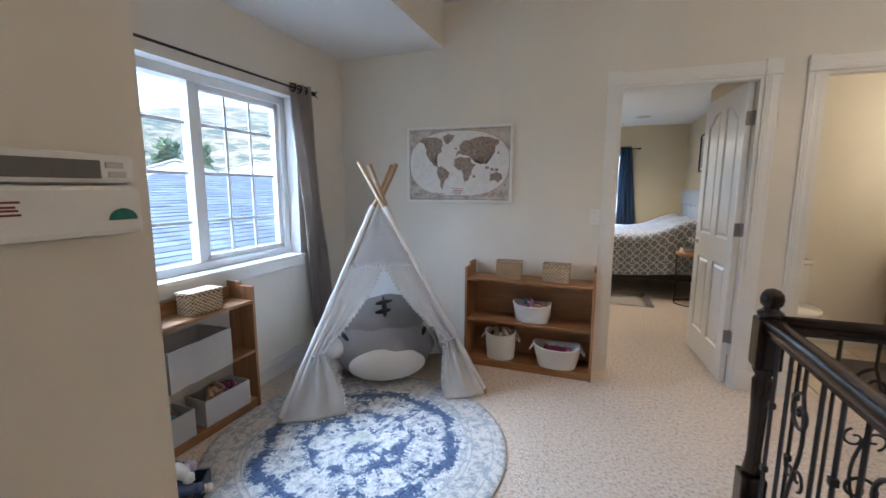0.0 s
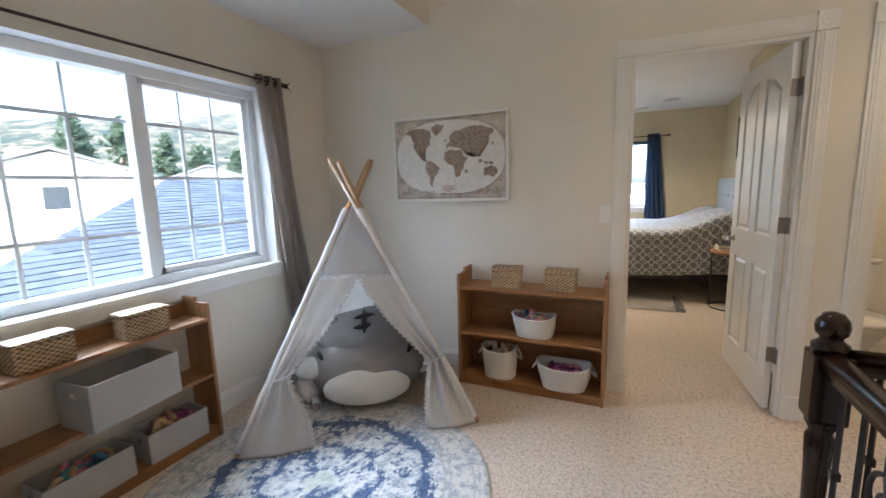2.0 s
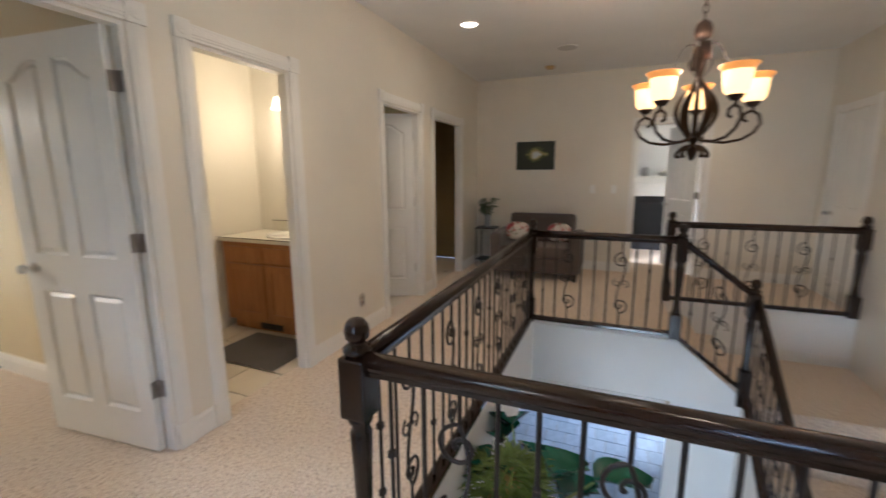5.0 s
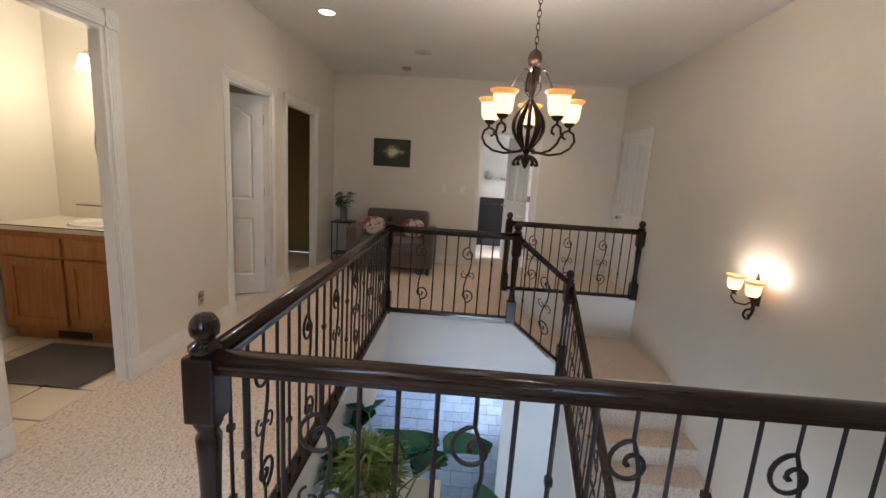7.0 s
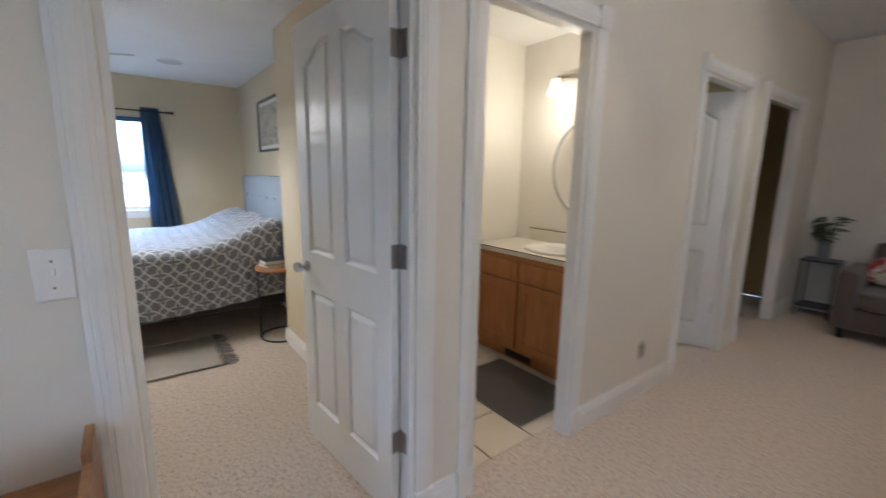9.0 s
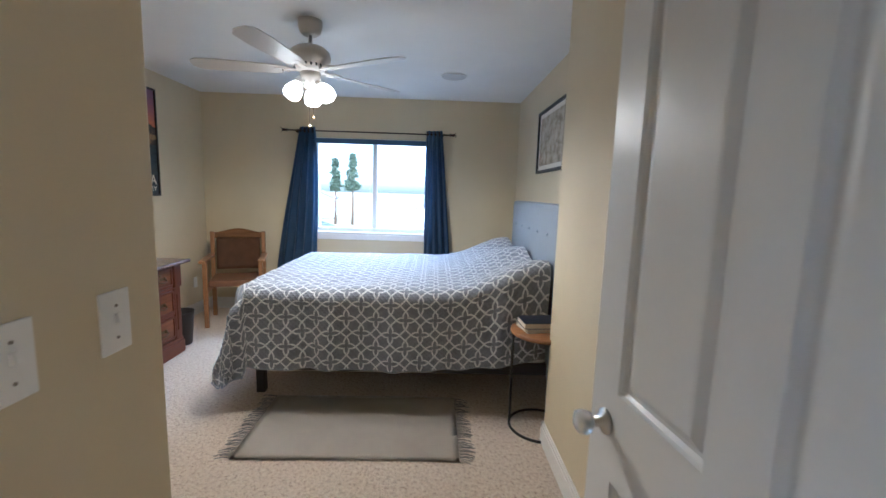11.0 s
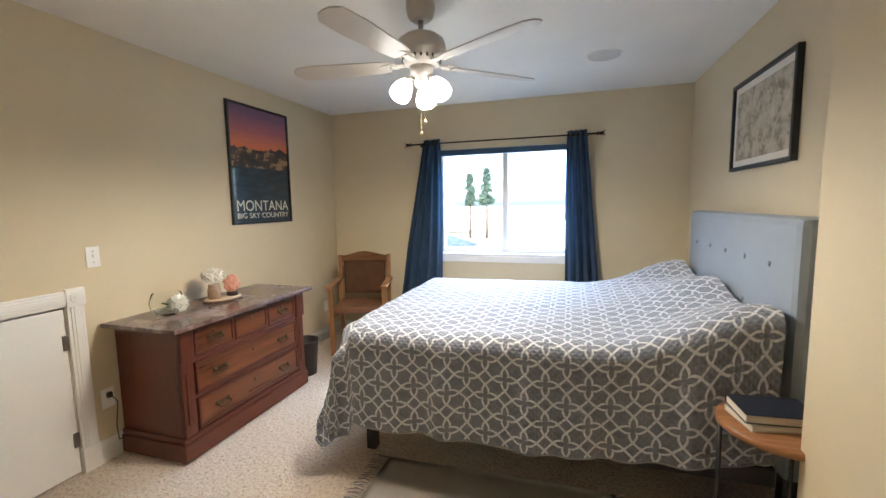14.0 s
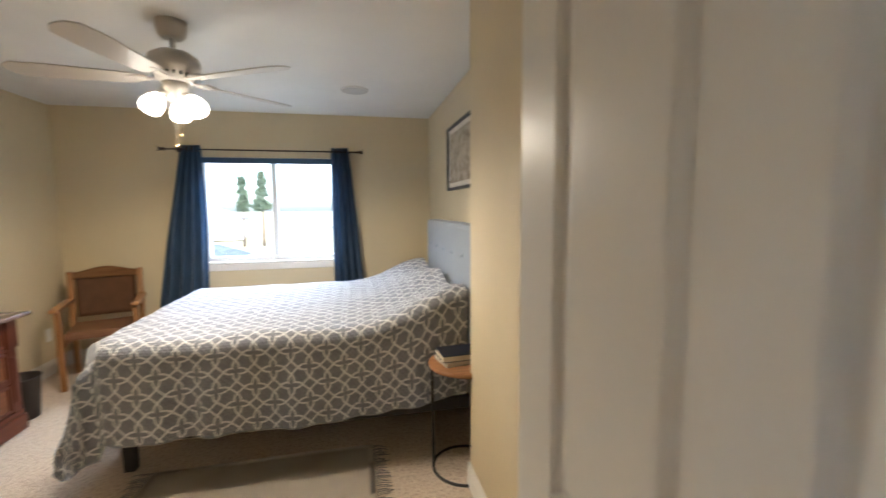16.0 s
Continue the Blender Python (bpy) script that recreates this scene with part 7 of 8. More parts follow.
# armchair in the corner
CHAIR = pose(-1.35, 8.04, 0, 0, 0, 18) @ Matrix.Scale(1.03, 4)
ob = thing("armchair", CHAIR, "old oak armchair with a brown leather seat and studs", "chair")
LEATHER = plain("brown_leather", (0.20, 0.095, 0.045), 0.45, var=0.2, scale=12)
bm = bmesh.new()
box(bm, -0.22, 0.22, -0.24, 0.18, 0.40, 0.465, 0.02)
part("seat", bm, LEATHER, ob, "brown leather seat")
bm = bmesh.new()
sheet(bm, steps(-0.21, 0.21, 16), steps(0.50, 0.86, 10), lambda x, z: Vector((x, 0.20 + 0.06 * (z - 0.5) + 0.02 * math.cos(x * 7), z)))
bmesh.ops.solidify(bm, geom=bm.faces[:], thickness=0.03)
part("backrest", bm, LEATHER, ob, "brown leather backrest")
bm = bmesh.new()
sheet(bm, steps(-0.25, 0.25, 24), steps(0, 1, 4), lambda x, k: Vector((x, 0.215 + 0.02 * math.cos(x * 7), 0.83 + 0.08 * k + 0.022 * k * math.cos(x * 12.5) )))
bmesh.ops.solidify(bm, geom=bm.faces[:], thickness=0.03)
part("top_rail", bm, OAKX, ob, "shaped oak top rail")
bm = bmesh.new()
for x in steps(-0.19, 0.19, 12):
    lathe(bm, [(0.007, 0), (0.005, 0.004), (0.0, 0.005)], turns=8, m=pose(x, 0.193, 0.835, 90))
part("studs", bm, BRONZE, ob, "dark upholstery studs")
for s in (-1, 1):
    for y, top in ((-0.22, 0.64), (0.22, 0.90)):
        bm = bmesh.new()
        box(bm, s * 0.245 - 0.02, s * 0.245 + 0.02, y - 0.02, y + 0.02, 0.0, top, 0.005)
        part("leg", bm, OAKZ, ob)
    bm = bmesh.new()
    box(bm, s * 0.255 - 0.03, s * 0.255 + 0.03, -0.28, 0.22, 0.64, 0.668, 0.008)
    part("armrest", bm, OAKY, ob)
    bm = bmesh.new()
    box(bm, s * 0.245 - 0.012, s * 0.245 + 0.012, -0.20, 0.20, 0.33, 0.40, 0.004)
    part("seat_rail", bm, OAKY, ob)

ob = thing("waste_basket", (-1.52, 7.31, 0), "dark mesh waste basket beside the dresser", "waste basket")
bm = bmesh.new()
lathe(bm, [(0.0, 0.0), (0.09, 0.0), (0.115, 0.29), (0.118, 0.30), (0.110, 0.295), (0.086, 0.008), (0.0, 0.008)], turns=28)
part("bin", bm, plain("brown_black_metal", (0.03, 0.022, 0.018), 0.5, var=0.3), ob)

# low access door in the west wall
casing("door_frame_8", 4.86, 5.80, BW, 1, 0.93, "x")
bm = bmesh.new()
box(bm, BW - 0.14, BW - 0.125, 4.80, 5.85, 0.0, 1.0)
box(bm, BW - 0.035, BW - 0.004, 4.863, 5.797, 0.012, 0.92, 0.003)
door_8 = structure("door_8", bm, DOORPAINT, label="low white access door, closed", category="door")
for z in (0.20, 0.74):
    bm = bmesh.new()
    box(bm, BW - 0.004, BW + 0.006, 5.775, 5.80, z - 0.04, z + 0.04, 0.002)
    part("hinge", bm, STEEL, door_8, "steel hinge")
ob = thing("power_cord", (BW, 5.96, 0), "dark power cord plugged in beside the dresser", "cord")
bm = bmesh.new()
tube(bm, [(0.03, 0.0, 0.38), (0.035, 0.03, 0.33), (0.03, 0.015, 0.20), (0.03, 0.02, 0.10), (0.03, 0.07, 0.09), (0.03, 0.085, 0.12)], 0.003, 6)
box(bm, 0.008, 0.03, -0.012, 0.012, 0.365, 0.395, 0.003)
part("cord", bm, BLACK, ob)

# ---- bathroom ----
BX, BFAR = 3.15, 5.02
TILEMAT = plain("cream_floor_tile", (0.70, 0.62, 0.49), 0.3, var=0.10, scale=3, relief=0.05)
GROUT = plain("dark_grout", (0.11, 0.085, 0.065), 0.9)
bm = bmesh.new()
panel_wall(bm, "y", BFAR, BFAR + 0.12, (1.45, BX + 0.12), (0, 2.55), ())
panel_wall(bm, "x", BX, BX + 0.12, (NORTH2, BFAR), (0, 2.55), ())
structure("wall_bathroom", bm, BATH, label="cream painted bathroom walls", category="wall")
bm = bmesh.new()
box(bm, 1.45, BX, NORTH2, BFAR, -0.02, -0.006)
bath_floor = structure("floor_bathroom", bm, GROUT, label="cream square floor tiles with dark joints", category="floor")
bm = bmesh.new()
box(bm, 1.45, BX + 0.1, NORTH2, BFAR + 0.1, 2.45, 2.55)
structure("ceiling_bathroom", bm, CEIL, label="white bathroom ceiling", category="ceiling")
baseboard("baseboard_bathroom", [("y", BFAR, -1, 1.46, 2.62, 0), ("x", 1.45, 1, NORTH2 + 0.02, BFAR - 0.02, 0)])
ob = thing("bathroom_vanity", (0, 0, 0), "honey-stained wooden bathroom vanity with two doors", "vanity")
VX, V0, V1 = 2.63, NORTH2 + 0.01, 4.98
bm = bmesh.new()
box(bm, VX, BX - 0.002, V0, V1, 0.10, 0.83)
box(bm, VX + 0.06, BX - 0.002, V0, V1, 0.0, 0.10)
part("cabinet_body", bm, CHERRY, ob)
bm = bmesh.new()
box(bm, VX + 0.055, VX + 0.06, 4.40, 4.66, 0.015, 0.085, 0.002)
part("vent_grille", bm, BLACK, ob, "dark toe-kick vent")
for k in range(2):
    a, b = V1 - 0.02 - 0.455 * (k + 1), V1 - 0.05 - 0.455 * k
    bm = bmesh.new()
    box(bm, VX - 0.019, VX, a, b, 0.655, 0.79, 0.005)
    part("drawer_front", bm, CHERRY, ob)
    bm = bmesh.new()
    panel_wall(bm, "x", VX - 0.019, VX, (a, b), (0.135, 0.635), [(a + 0.06, b - 0.06, 0.195, 0.575)])
    box(bm, VX - 0.010, VX - 0.002, a + 0.055, b - 0.055, 0.19, 0.58)
    part("door", bm, CHERRY, ob, "framed wooden cabinet door")
COUNTER = plain("cream_laminate", (0.72, 0.68, 0.58), 0.35, var=0.06)
ob = thing("vanity_counter", (0, 0, 0), "cream laminate vanity counter with a backsplash", "counter")
bm = bmesh.new()
box(bm, VX - 0.025, BX - 0.002, V0, V1 + 0.03, 0.83, 0.868, 0.004)
part("countertop", bm, COUNTER, ob)
bm = bmesh.new()
box(bm, BX - 0.022, BX - 0.002, V0, V1 - 0.12, 0.868, 0.965, 0.003)
part("backsplash", bm, COUNTER, ob)
bm = bmesh.new()
box(bm, VX - 0.0265, VX - 0.0245, V0, V1 + 0.03, 0.862, 0.8685)
box(bm, BX - 0.0235, BX - 0.003, V0, V1 - 0.12, 0.9655, 0.969)
part("dark_edge", bm, BRONZE, ob, "thin dark edge line")
PORCELAIN = plain("white_porcelain", (0.80, 0.79, 0.75), 0.12, var=0.02, relief=0.0)
ob = thing("wash_basin", (2.88, 4.36, 0.868), "white oval drop-in porcelain basin", "sink")
bm = bmesh.new()
lathe(bm, [(0.0, 0.003), (0.12, 0.004), (0.17, 0.008), (0.195, 0.017), (0.207, 0.022), (0.222, 0.017), (0.228, 0.0)], turns=40, squash=1.15)
part("bowl", bm, PORCELAIN, ob)
ob = thing("basin_tap", (3.075, 4.36, 0.878), "chrome basin tap with two clear handles", "tap")
CHROME = plain("chrome", (0.75, 0.75, 0.76), 0.08, 1.0, var=0.02, relief=0.0)
bm = bmesh.new()
box(bm, -0.02, 0.02, -0.08, 0.08, 0.0, 0.012, 0.005)
tube(bm, [(0, 0, 0.01), (0, 0, 0.06), (-0.04, 0, 0.08), (-0.11, 0, 0.06)], 0.011, 10)
part("spout", bm, CHROME, ob)
for s in (-1, 1):
    bm = bmesh.new()
    lathe(bm, [(0.014, 0.0), (0.012, 0.02), (0.024, 0.03), (0.026, 0.045), (0.018, 0.055), (0.0, 0.058)], turns=10, m=Matrix.Translation((0, s * 0.06, 0.008)))
    part("tap_handle", bm, KNOB, ob, "clear faceted tap handle")
ob = thing("oval_mirror", (BX - 0.002, 4.34, 1.465), "oval frameless wall mirror over the basin", "mirror")
MIRROR = Nodes("mirror_glass").finish((0.9, 0.9, 0.9), 0.02, 1.0)
bm = bmesh.new()
lathe(bm, [(0.0, 0.016), (0.27, 0.016), (0.315, 0.008), (0.318, 0.0)], turns=56, m=Matrix.Rotation(radians(-90), 4, "Y") @ Matrix.Diagonal((1.12, 1, 1, 1)))
for f in bm.faces:
    f.smooth = False
part("glass", bm, MIRROR, ob)
bm = bmesh.new()
tube(bm, [(-0.010, 0.312 * math.sin(a), 0.352 * math.cos(a)) for a in steps(0, 2 * math.pi, 56)[:-1]], 0.010, 8, True)
part("rim", bm, plain("grey_mirror_rim", (0.42, 0.42, 0.40), 0.3, 0.3), ob)
ob = thing("vanity_light", (BX, 4.34, 2.06), "nickel vanity light bar with frosted bell shades", "wall lamp")
bm = bmesh.new()
box(bm, -0.03, -0.001, -0.30, 0.30, 0.04, 0.10, 0.008)
part("backplate", bm, NICKEL, ob)
BATHGLOW = glow("frosted_bath_glass", (1.0, 0.78, 0.48), 0.45)
for k in (-0.27, 0.0, 0.27):
    bm = bmesh.new()
    tube(bm, [(-0.02, k, 0.07), (-0.08, k, 0.075), (-0.10, k, 0.055)], 0.009, 8)
    part("arm", bm, NICKEL, ob)
    bm = bmesh.new()
    lathe(bm, [(0.0, 0.055), (0.025, 0.05), (0.034, 0.02), (0.045, -0.02), (0.062, -0.06), (0.056, -0.058), (0.0, -0.05)], turns=24, m=Matrix.Translation((-0.10, k, 0)))
    part("glass_shade", bm, BATHGLOW, ob, "glowing frosted bell shade")
    lamp("vanity_bulb", "POINT", Matrix.Translation((BX - 0.30, 4.34 + k, 1.86)), BATH_W, (1.0, 0.74, 0.44), 0.05)
ob = thing("bath_mat", (0, 0, 0), "dark grey rectangular bath mat", "bath mat")
bm = bmesh.new()
sheet(bm, steps(2.06, 2.60, 14), steps(3.92, 4.62, 18), lambda x, y: Vector((x, y, 0.014 + 0.002 * noise.noise(Vector((x * 9, y * 9, 0))))))
bmesh.ops.solidify(bm, geom=bm.faces[:], thickness=-0.012)
part("mat_top", bm, cloth("grey_mat_pile", (0.19, 0.17, 0.155), weave=240, relief=0.8), ob)
ob = thing("toilet", (1.82, BFAR - 0.02, 0), "white porcelain toilet with its lid closed", "toilet")
bm = bmesh.new()
lathe(bm, [(0.10, 0.0), (0.11, 0.05), (0.10, 0.20), (0.17, 0.34), (0.185, 0.385), (0.17, 0.39)], turns=28, m=Matrix.Translation((0, -0.42, 0)), squash=1.25)
part("bowl", bm, PORCELAIN, ob)
bm = bmesh.new()
lathe(bm, [(0.19, 0.39), (0.195, 0.40), (0.19, 0.42), (0.0, 0.425)], turns=28, m=Matrix.Translation((0, -0.42, 0)), squash=1.25)
part("seat_lid", bm, PORCELAIN, ob)
bm = bmesh.new()
box(bm, -0.21, 0.21, -0.19, 0.0, 0.38, 0.74, 0.02)
box(bm, -0.22, 0.22, -0.20, 0.005, 0.74, 0.775, 0.012)
part("tank", bm, PORCELAIN, ob)

# ---- rooms beyond the other doors ----
OLIVE = wall_paint("olive_paint", (0.55, 0.42, 0.20))
bm = bmesh.new()
panel_wall(bm, "y", 5.40, 5.52, (BX + 0.12, 6.46), (0, 2.55), ())
panel_wall(bm, "x", 4.40, 4.46, (NORTH2, 5.40), (0, 2.55), ())
structure("wall_utility", bm, OLIVE, label="olive painted utility room walls", category="wall")
bm = bmesh.new()
panel_wall(bm, "x", EAST + 0.12, EAST + 0.16, (NORTH2, 5.40), (0, 2.55), ())
structure("wall_utility_east", bm, OLIVE, label="olive painted utility room side wall", category="wall")
bm = bmesh.new()
box(bm, BX + 0.12, 6.46, NORTH2, 5.40, 2.45, 2.55)
structure("ceiling_utility", bm, CEIL, label="white utility room ceiling", category="ceiling")
bm = bmesh.new()
box(bm, BX + 0.12, 6.46, NORTH2 + 0.02, 5.40, -0.05, -0.004)
structure("floor_utility", bm, TILEMAT, label="cream vinyl utility room floor", category="floor")
ob = thing("laundry_cabinet", (5.35, 4.55, 0), "white cabinet with a dark counter in the utility room", "cabinet")
bm = bmesh.new()
box(bm, -0.45, 0.80, -0.05, 0.55, 0.0, 0.86, 0.006)
part("body", bm, TRIM, ob)
bm = bmesh.new()
box(bm, -0.47, 0.82, -0.08, 0.57, 0.86, 1.12, 0.008)
part("counter", bm, BLACK, ob)

bm = bmesh.new()
panel_wall(bm, "x", 8.70, 8.82, (-1.6, 3.0), (0, 2.75), ())
panel_wall(bm, "y", -1.6, -1.72, (EAST + 0.12, 8.82), (0, 2.75), [(6.9, 8.3, 0.7, 2.1)])
panel_wall(bm, "y", 3.0, 3.12, (EAST + 0.12, 8.82), (0, 2.75), ())
structure("wall_fireplace_room", bm, WHITEWALL, label="white painted walls of the fireplace room", category="wall")
bm = bmesh.new()
panel_wall(bm, "x", EAST + 0.121, EAST + 0.14, (-1.6, SOUTH - 0.01), (0, 2.75), ())
structure("wall_fireplace_room_west", bm, WHITEWALL, label="white painted wall beside the doorway", category="wall")
bm = bmesh.new()
box(bm, EAST + 0.061, 8.82, -1.72, 3.12, -0.1, 0.0)
structure("floor_fireplace_room", bm, CARPET, label="beige carpet of the fireplace room", category="floor")
bm = bmesh.new()
box(bm, EAST + 0.12, 8.82, -1.72, 3.12, 2.75, 2.85)
structure("ceiling_fireplace_room", bm, CEIL, label="white ceiling of the fireplace room", category="ceiling")
ob = thing("fireplace", (8.70, 1.02, 0), "white mantel fireplace with a black firebox", "fireplace")
bm = bmesh.new()
for a, b, c, d in ((-0.65, -0.36, 0, 1.22), (0.36, 0.65, 0, 1.22), (-0.36, 0.36, 0.98, 1.22)):
    box(bm, -0.16, -0.002, a, b, c, d, 0.006)
part("surround", bm, TRIM, ob)
bm = bmesh.new()
box(bm, -0.22, -0.002, -0.72, 0.72, 1.22, 1.30, 0.012)
box(bm, -0.26, -0.002, -0.76, 0.76, 1.30, 1.345, 0.006)
part("mantel", bm, TRIM, ob)
bm = bmesh.new()
box(bm, -0.14, -0.003, -0.36, 0.36, 0.20, 0.98, 0.004)
part("firebox", bm, plain("soot_black", (0.008, 0.008, 0.008), 0.75), ob, "black metal firebox")
bm = bmesh.new()
for z in steps(0.84, 0.94, 4):
    box(bm, -0.150, -0.139, -0.33, 0.33, z - 0.006, z + 0.006, 0.002)
part("louvres", bm, IRON, ob)
bm = bmesh.new()
box(bm, -0.30, -0.003, -0.70, 0.70, 0.0, 0.20, 0.008)
part("hearth", bm, plain("dark_slate", (0.05, 0.055, 0.07), 0.4), ob)
for y, w, h in ((1.20, 0.13, 0.16), (0.86, 0.22, 0.09)):
    ob = thing("mantel_ornament", (8.57, y, 1.345), "pale ornament standing on the mantel", "ornament")
    bm = bmesh.new()
    lathe(bm, [(w * 0.35, 0), (w * 0.5, h * 0.3), (w * 0.45, h * 0.8), (w * 0.3, h)], turns=20)
    part("body", bm, plain("pale_ceramic", (0.55, 0.53, 0.50), 0.4), ob)

# ---- lower floor ----
SLATE = Nodes("blue_grey_slate")
n = SLATE
where = n.coords()
rnd_node = n.add("ShaderNodeObjectInfo")
tone = n.ramp(rnd_node.outputs["Random"], [(0.0, (0.07, 0.09, 0.125)), (1.0, (0.14, 0.175, 0.225))])
rough_n = n.noise(where, 9, 5)
n.bump(n.noise(where, 20, 5), 0.4, 0.006)
SLATE = n.finish(n.mix(0.4, tone, n.ramp(rough_n, [(0.35, (0.055, 0.075, 0.11)), (0.65, (0.155, 0.19, 0.24))])), n.math("ADD", n.math("MULTIPLY", rough_n, 0.3), 0.28))
bm = bmesh.new()
box(bm, -0.5, 9.2, SOUTH - 0.15, 6.0, LOWER - 0.12, LOWER - 0.008)
lower_floor = structure("floor_lower", bm, GROUT, label="blue-grey slate tiled floor of the lower storey", category="floor")
bm = bmesh.new()
panel_wall(bm, "x", 9.0, 9.15, (SOUTH - 0.15, 6.0), (LOWER, -0.30), [(0.6, 3.4, LOWER + 0.02, -0.72)])
panel_wall(bm, "y", 5.9, 6.0, (-0.5, 9.15), (LOWER, -0.30), ())
# this west opening is unseen, cut for the added stairwell fill lamp
panel_wall(bm, "x", -0.4, -0.5, (SOUTH - 0.15, 6.0), (LOWER, -0.30), [(0.75, 2.25, -1.9, -0.85)])
structure("wall_lower", bm, WHITEWALL, label="pale walls of the lower storey", category="wall")
bm = bmesh.new()
panel_wall(bm, "z", -0.63, -0.67, (-0.5, 9.15), (SOUTH - 0.15, 6.0),
           [(WELL[0], WELL[1], WELL[2] - 0.2, WELL[3]), (WELL[1] - 0.01, 5.10, WELL[2] - 0.2, 1.16)])
structure("ceiling_lower", bm, CEIL, label="white ceiling of the lower storey", category="ceiling")
bm = bmesh.new()
box(bm, WELL[0], 2.55, 1.72, WELL[3], LOWER, -0.78, 0.01)
structure("wall_plant_ledge", bm, WHITEWALL, label="white plant ledge in the stairwell", category="ledge")
ob = thing("wall_mirror_lower", (4.6, 0.62, -1.75), "tall wooden framed panel on the lower wall", "picture")
bm = bmesh.new()
box(bm, -0.30, 0.30, 0.0, 0.03, -0.45, 0.45, 0.006)
part("panel", bm, PINE, ob)

ob = thing("monstera_plant", (1.72, 2.02, -0.78), "large split-leaf plant trailing in the stairwell", "plant")
bm = bmesh.new()
lathe(bm, [(0.12, 0.0), (0.16, 0.05), (0.19, 0.28), (0.20, 0.30), (0.18, 0.30), (0.17, 0.26), (0.0, 0.26)], turns=28)
part("pot", bm, plain("terracotta_pot", (0.52, 0.33, 0.17), 0.7, var=0.15), ob, "tan clay pot")
rnd = random.Random(17)
DEEPLEAF = plain("deep_green_leaf", (0.022, 0.12, 0.07), 0.24, var=0.3, scale=6)
for k in range(22):
    a = rnd.uniform(0, 6.28)
    out = rnd.uniform(0.15, 0.55)
    tip = Vector((out * math.cos(a) * (1.2 if math.cos(a) > 0 else 0.75), min(0.25, out * math.sin(a)) if math.sin(a) > 0 else out * math.sin(a), rnd.uniform(0.30, 0.72)))
    stem = bmesh.new()
    tube(stem, [(0.02 * math.cos(a), 0.02 * math.sin(a), 0.26), tuple(tip * 0.55 + Vector((0, 0, 0.22))), tuple(tip)], 0.006, 6)
    leafstem = part("stem", stem, LEAF2, ob)
    bm = bmesh.new()
    d = Vector((math.cos(a), math.sin(a), rnd.uniform(-0.7, -0.1))).normalized()
    leaf_sheet(bm, tip, tip + d * rnd.uniform(0.26, 0.36), rnd.uniform(0.26, 0.36), 0.12, 24, 0.22 if k % 3 == 1 else 0.0)
    part("leaf", bm, DEEPLEAF, leafstem, "broad deep green leaf")
ob = thing("spider_plant", (1.90, 2.14, -0.78), "yellow-green grassy plant in a hanging pot", "plant")
bm = bmesh.new()
lathe(bm, [(0.09, 0.0), (0.11, 0.04), (0.13, 0.55), (0.11, 0.55), (0.0, 0.52)], turns=24)
part("pot", bm, plain("tan_pot", (0.50, 0.34, 0.18), 0.7, var=0.15), ob)
bm = bmesh.new()
for k in range(420):
    # short arching blades over a rounded clump
    a, ring_at = rnd.uniform(0, 6.28), 0.17 * math.sqrt(rnd.random())
    base = Vector((ring_at * math.cos(a), ring_at * math.sin(a), 0.54 + 0.17 * (1 - (ring_at / 0.17) ** 2) * rnd.random()))
    b, l = a + rnd.uniform(-0.9, 0.9), rnd.uniform(0.06, 0.13)
    leaf_sheet(bm, base, base + Vector((math.cos(b) * l, math.sin(b) * l, rnd.uniform(0.0, 0.10))), 0.02, 0.35, 5)
part("foliage", bm, LEAF2, ob)

# ---- outside ----
GRASS = plain("dry_grass", (0.30, 0.27, 0.15), 0.95, var=0.35, scale=0.15, grain=12)
bm = bmesh.new()
panel_wall(bm, "z", -3.2, -3.6, (-900, 900), (-900, 900), ())
structure("ground", bm, GRASS, label="dry grass ground reaching the horizon", category="ground")
n = Nodes("hillside")
where = n.coords()
speck = n.noise(where, 0.10, 6, 0.75)
base = n.ramp(speck, [(0.46, (0.030, 0.045, 0.032)), (0.51, (0.10, 0.09, 0.055)), (0.60, (0.19, 0.16, 0.105))])
HILL = n.finish(base, 1.0)
bm = bmesh.new()


def hill(u, v):
    a = math.pi * (0.60 + 0.65 * u)
    r = 110 + 320 * v
    h = 78 * (math.sin(math.pi / 2 * v) ** 1.3) * (0.55 + 0.35 * math.sin(5.2 * u + 0.6) + 0.25 * noise.noise(Vector((u * 6, v * 2, 0))))
    return Vector((r * math.cos(a), r * math.sin(a), -3.3 + max(0.0, h)))


sheet(bm, steps(0, 1, 90), steps(0, 1, 22), hill)
structure("backdrop", bm, HILL, label="tan hillside dotted with dark trees", category="hill")

# shingled roof below the play corner window
ROOFMAT = Nodes("asphalt_shingle")
n = ROOFMAT
geo = n.add("ShaderNodeNewGeometry")
where = n.coords()
tone = n.ramp(geo.outputs["Random Per Island"], [(0.0, (0.050, 0.062, 0.076)), (0.5, (0.082, 0.100, 0.120)), (1.0, (0.125, 0.148, 0.172))])
n.bump(n.noise(where, 240, 2), 0.5, 0.004)
ROOFMAT = n.finish(n.mix(0.35, tone, n.ramp(n.noise(where, 160, 3), [(0.3, (0.055, 0.066, 0.082)), (0.7, (0.14, 0.16, 0.185))])), 0.85)
RX0, RX1, RZ0, RZ1, RY0, RY1 = -2.35, -7.6, 0.10, 1.67, -0.1, 18.0
ob = thing("garage_roof", (0, 0, 0), "blue-grey asphalt shingle garage roof with a hip", "roof")
bm = bmesh.new()
hip = 6.1
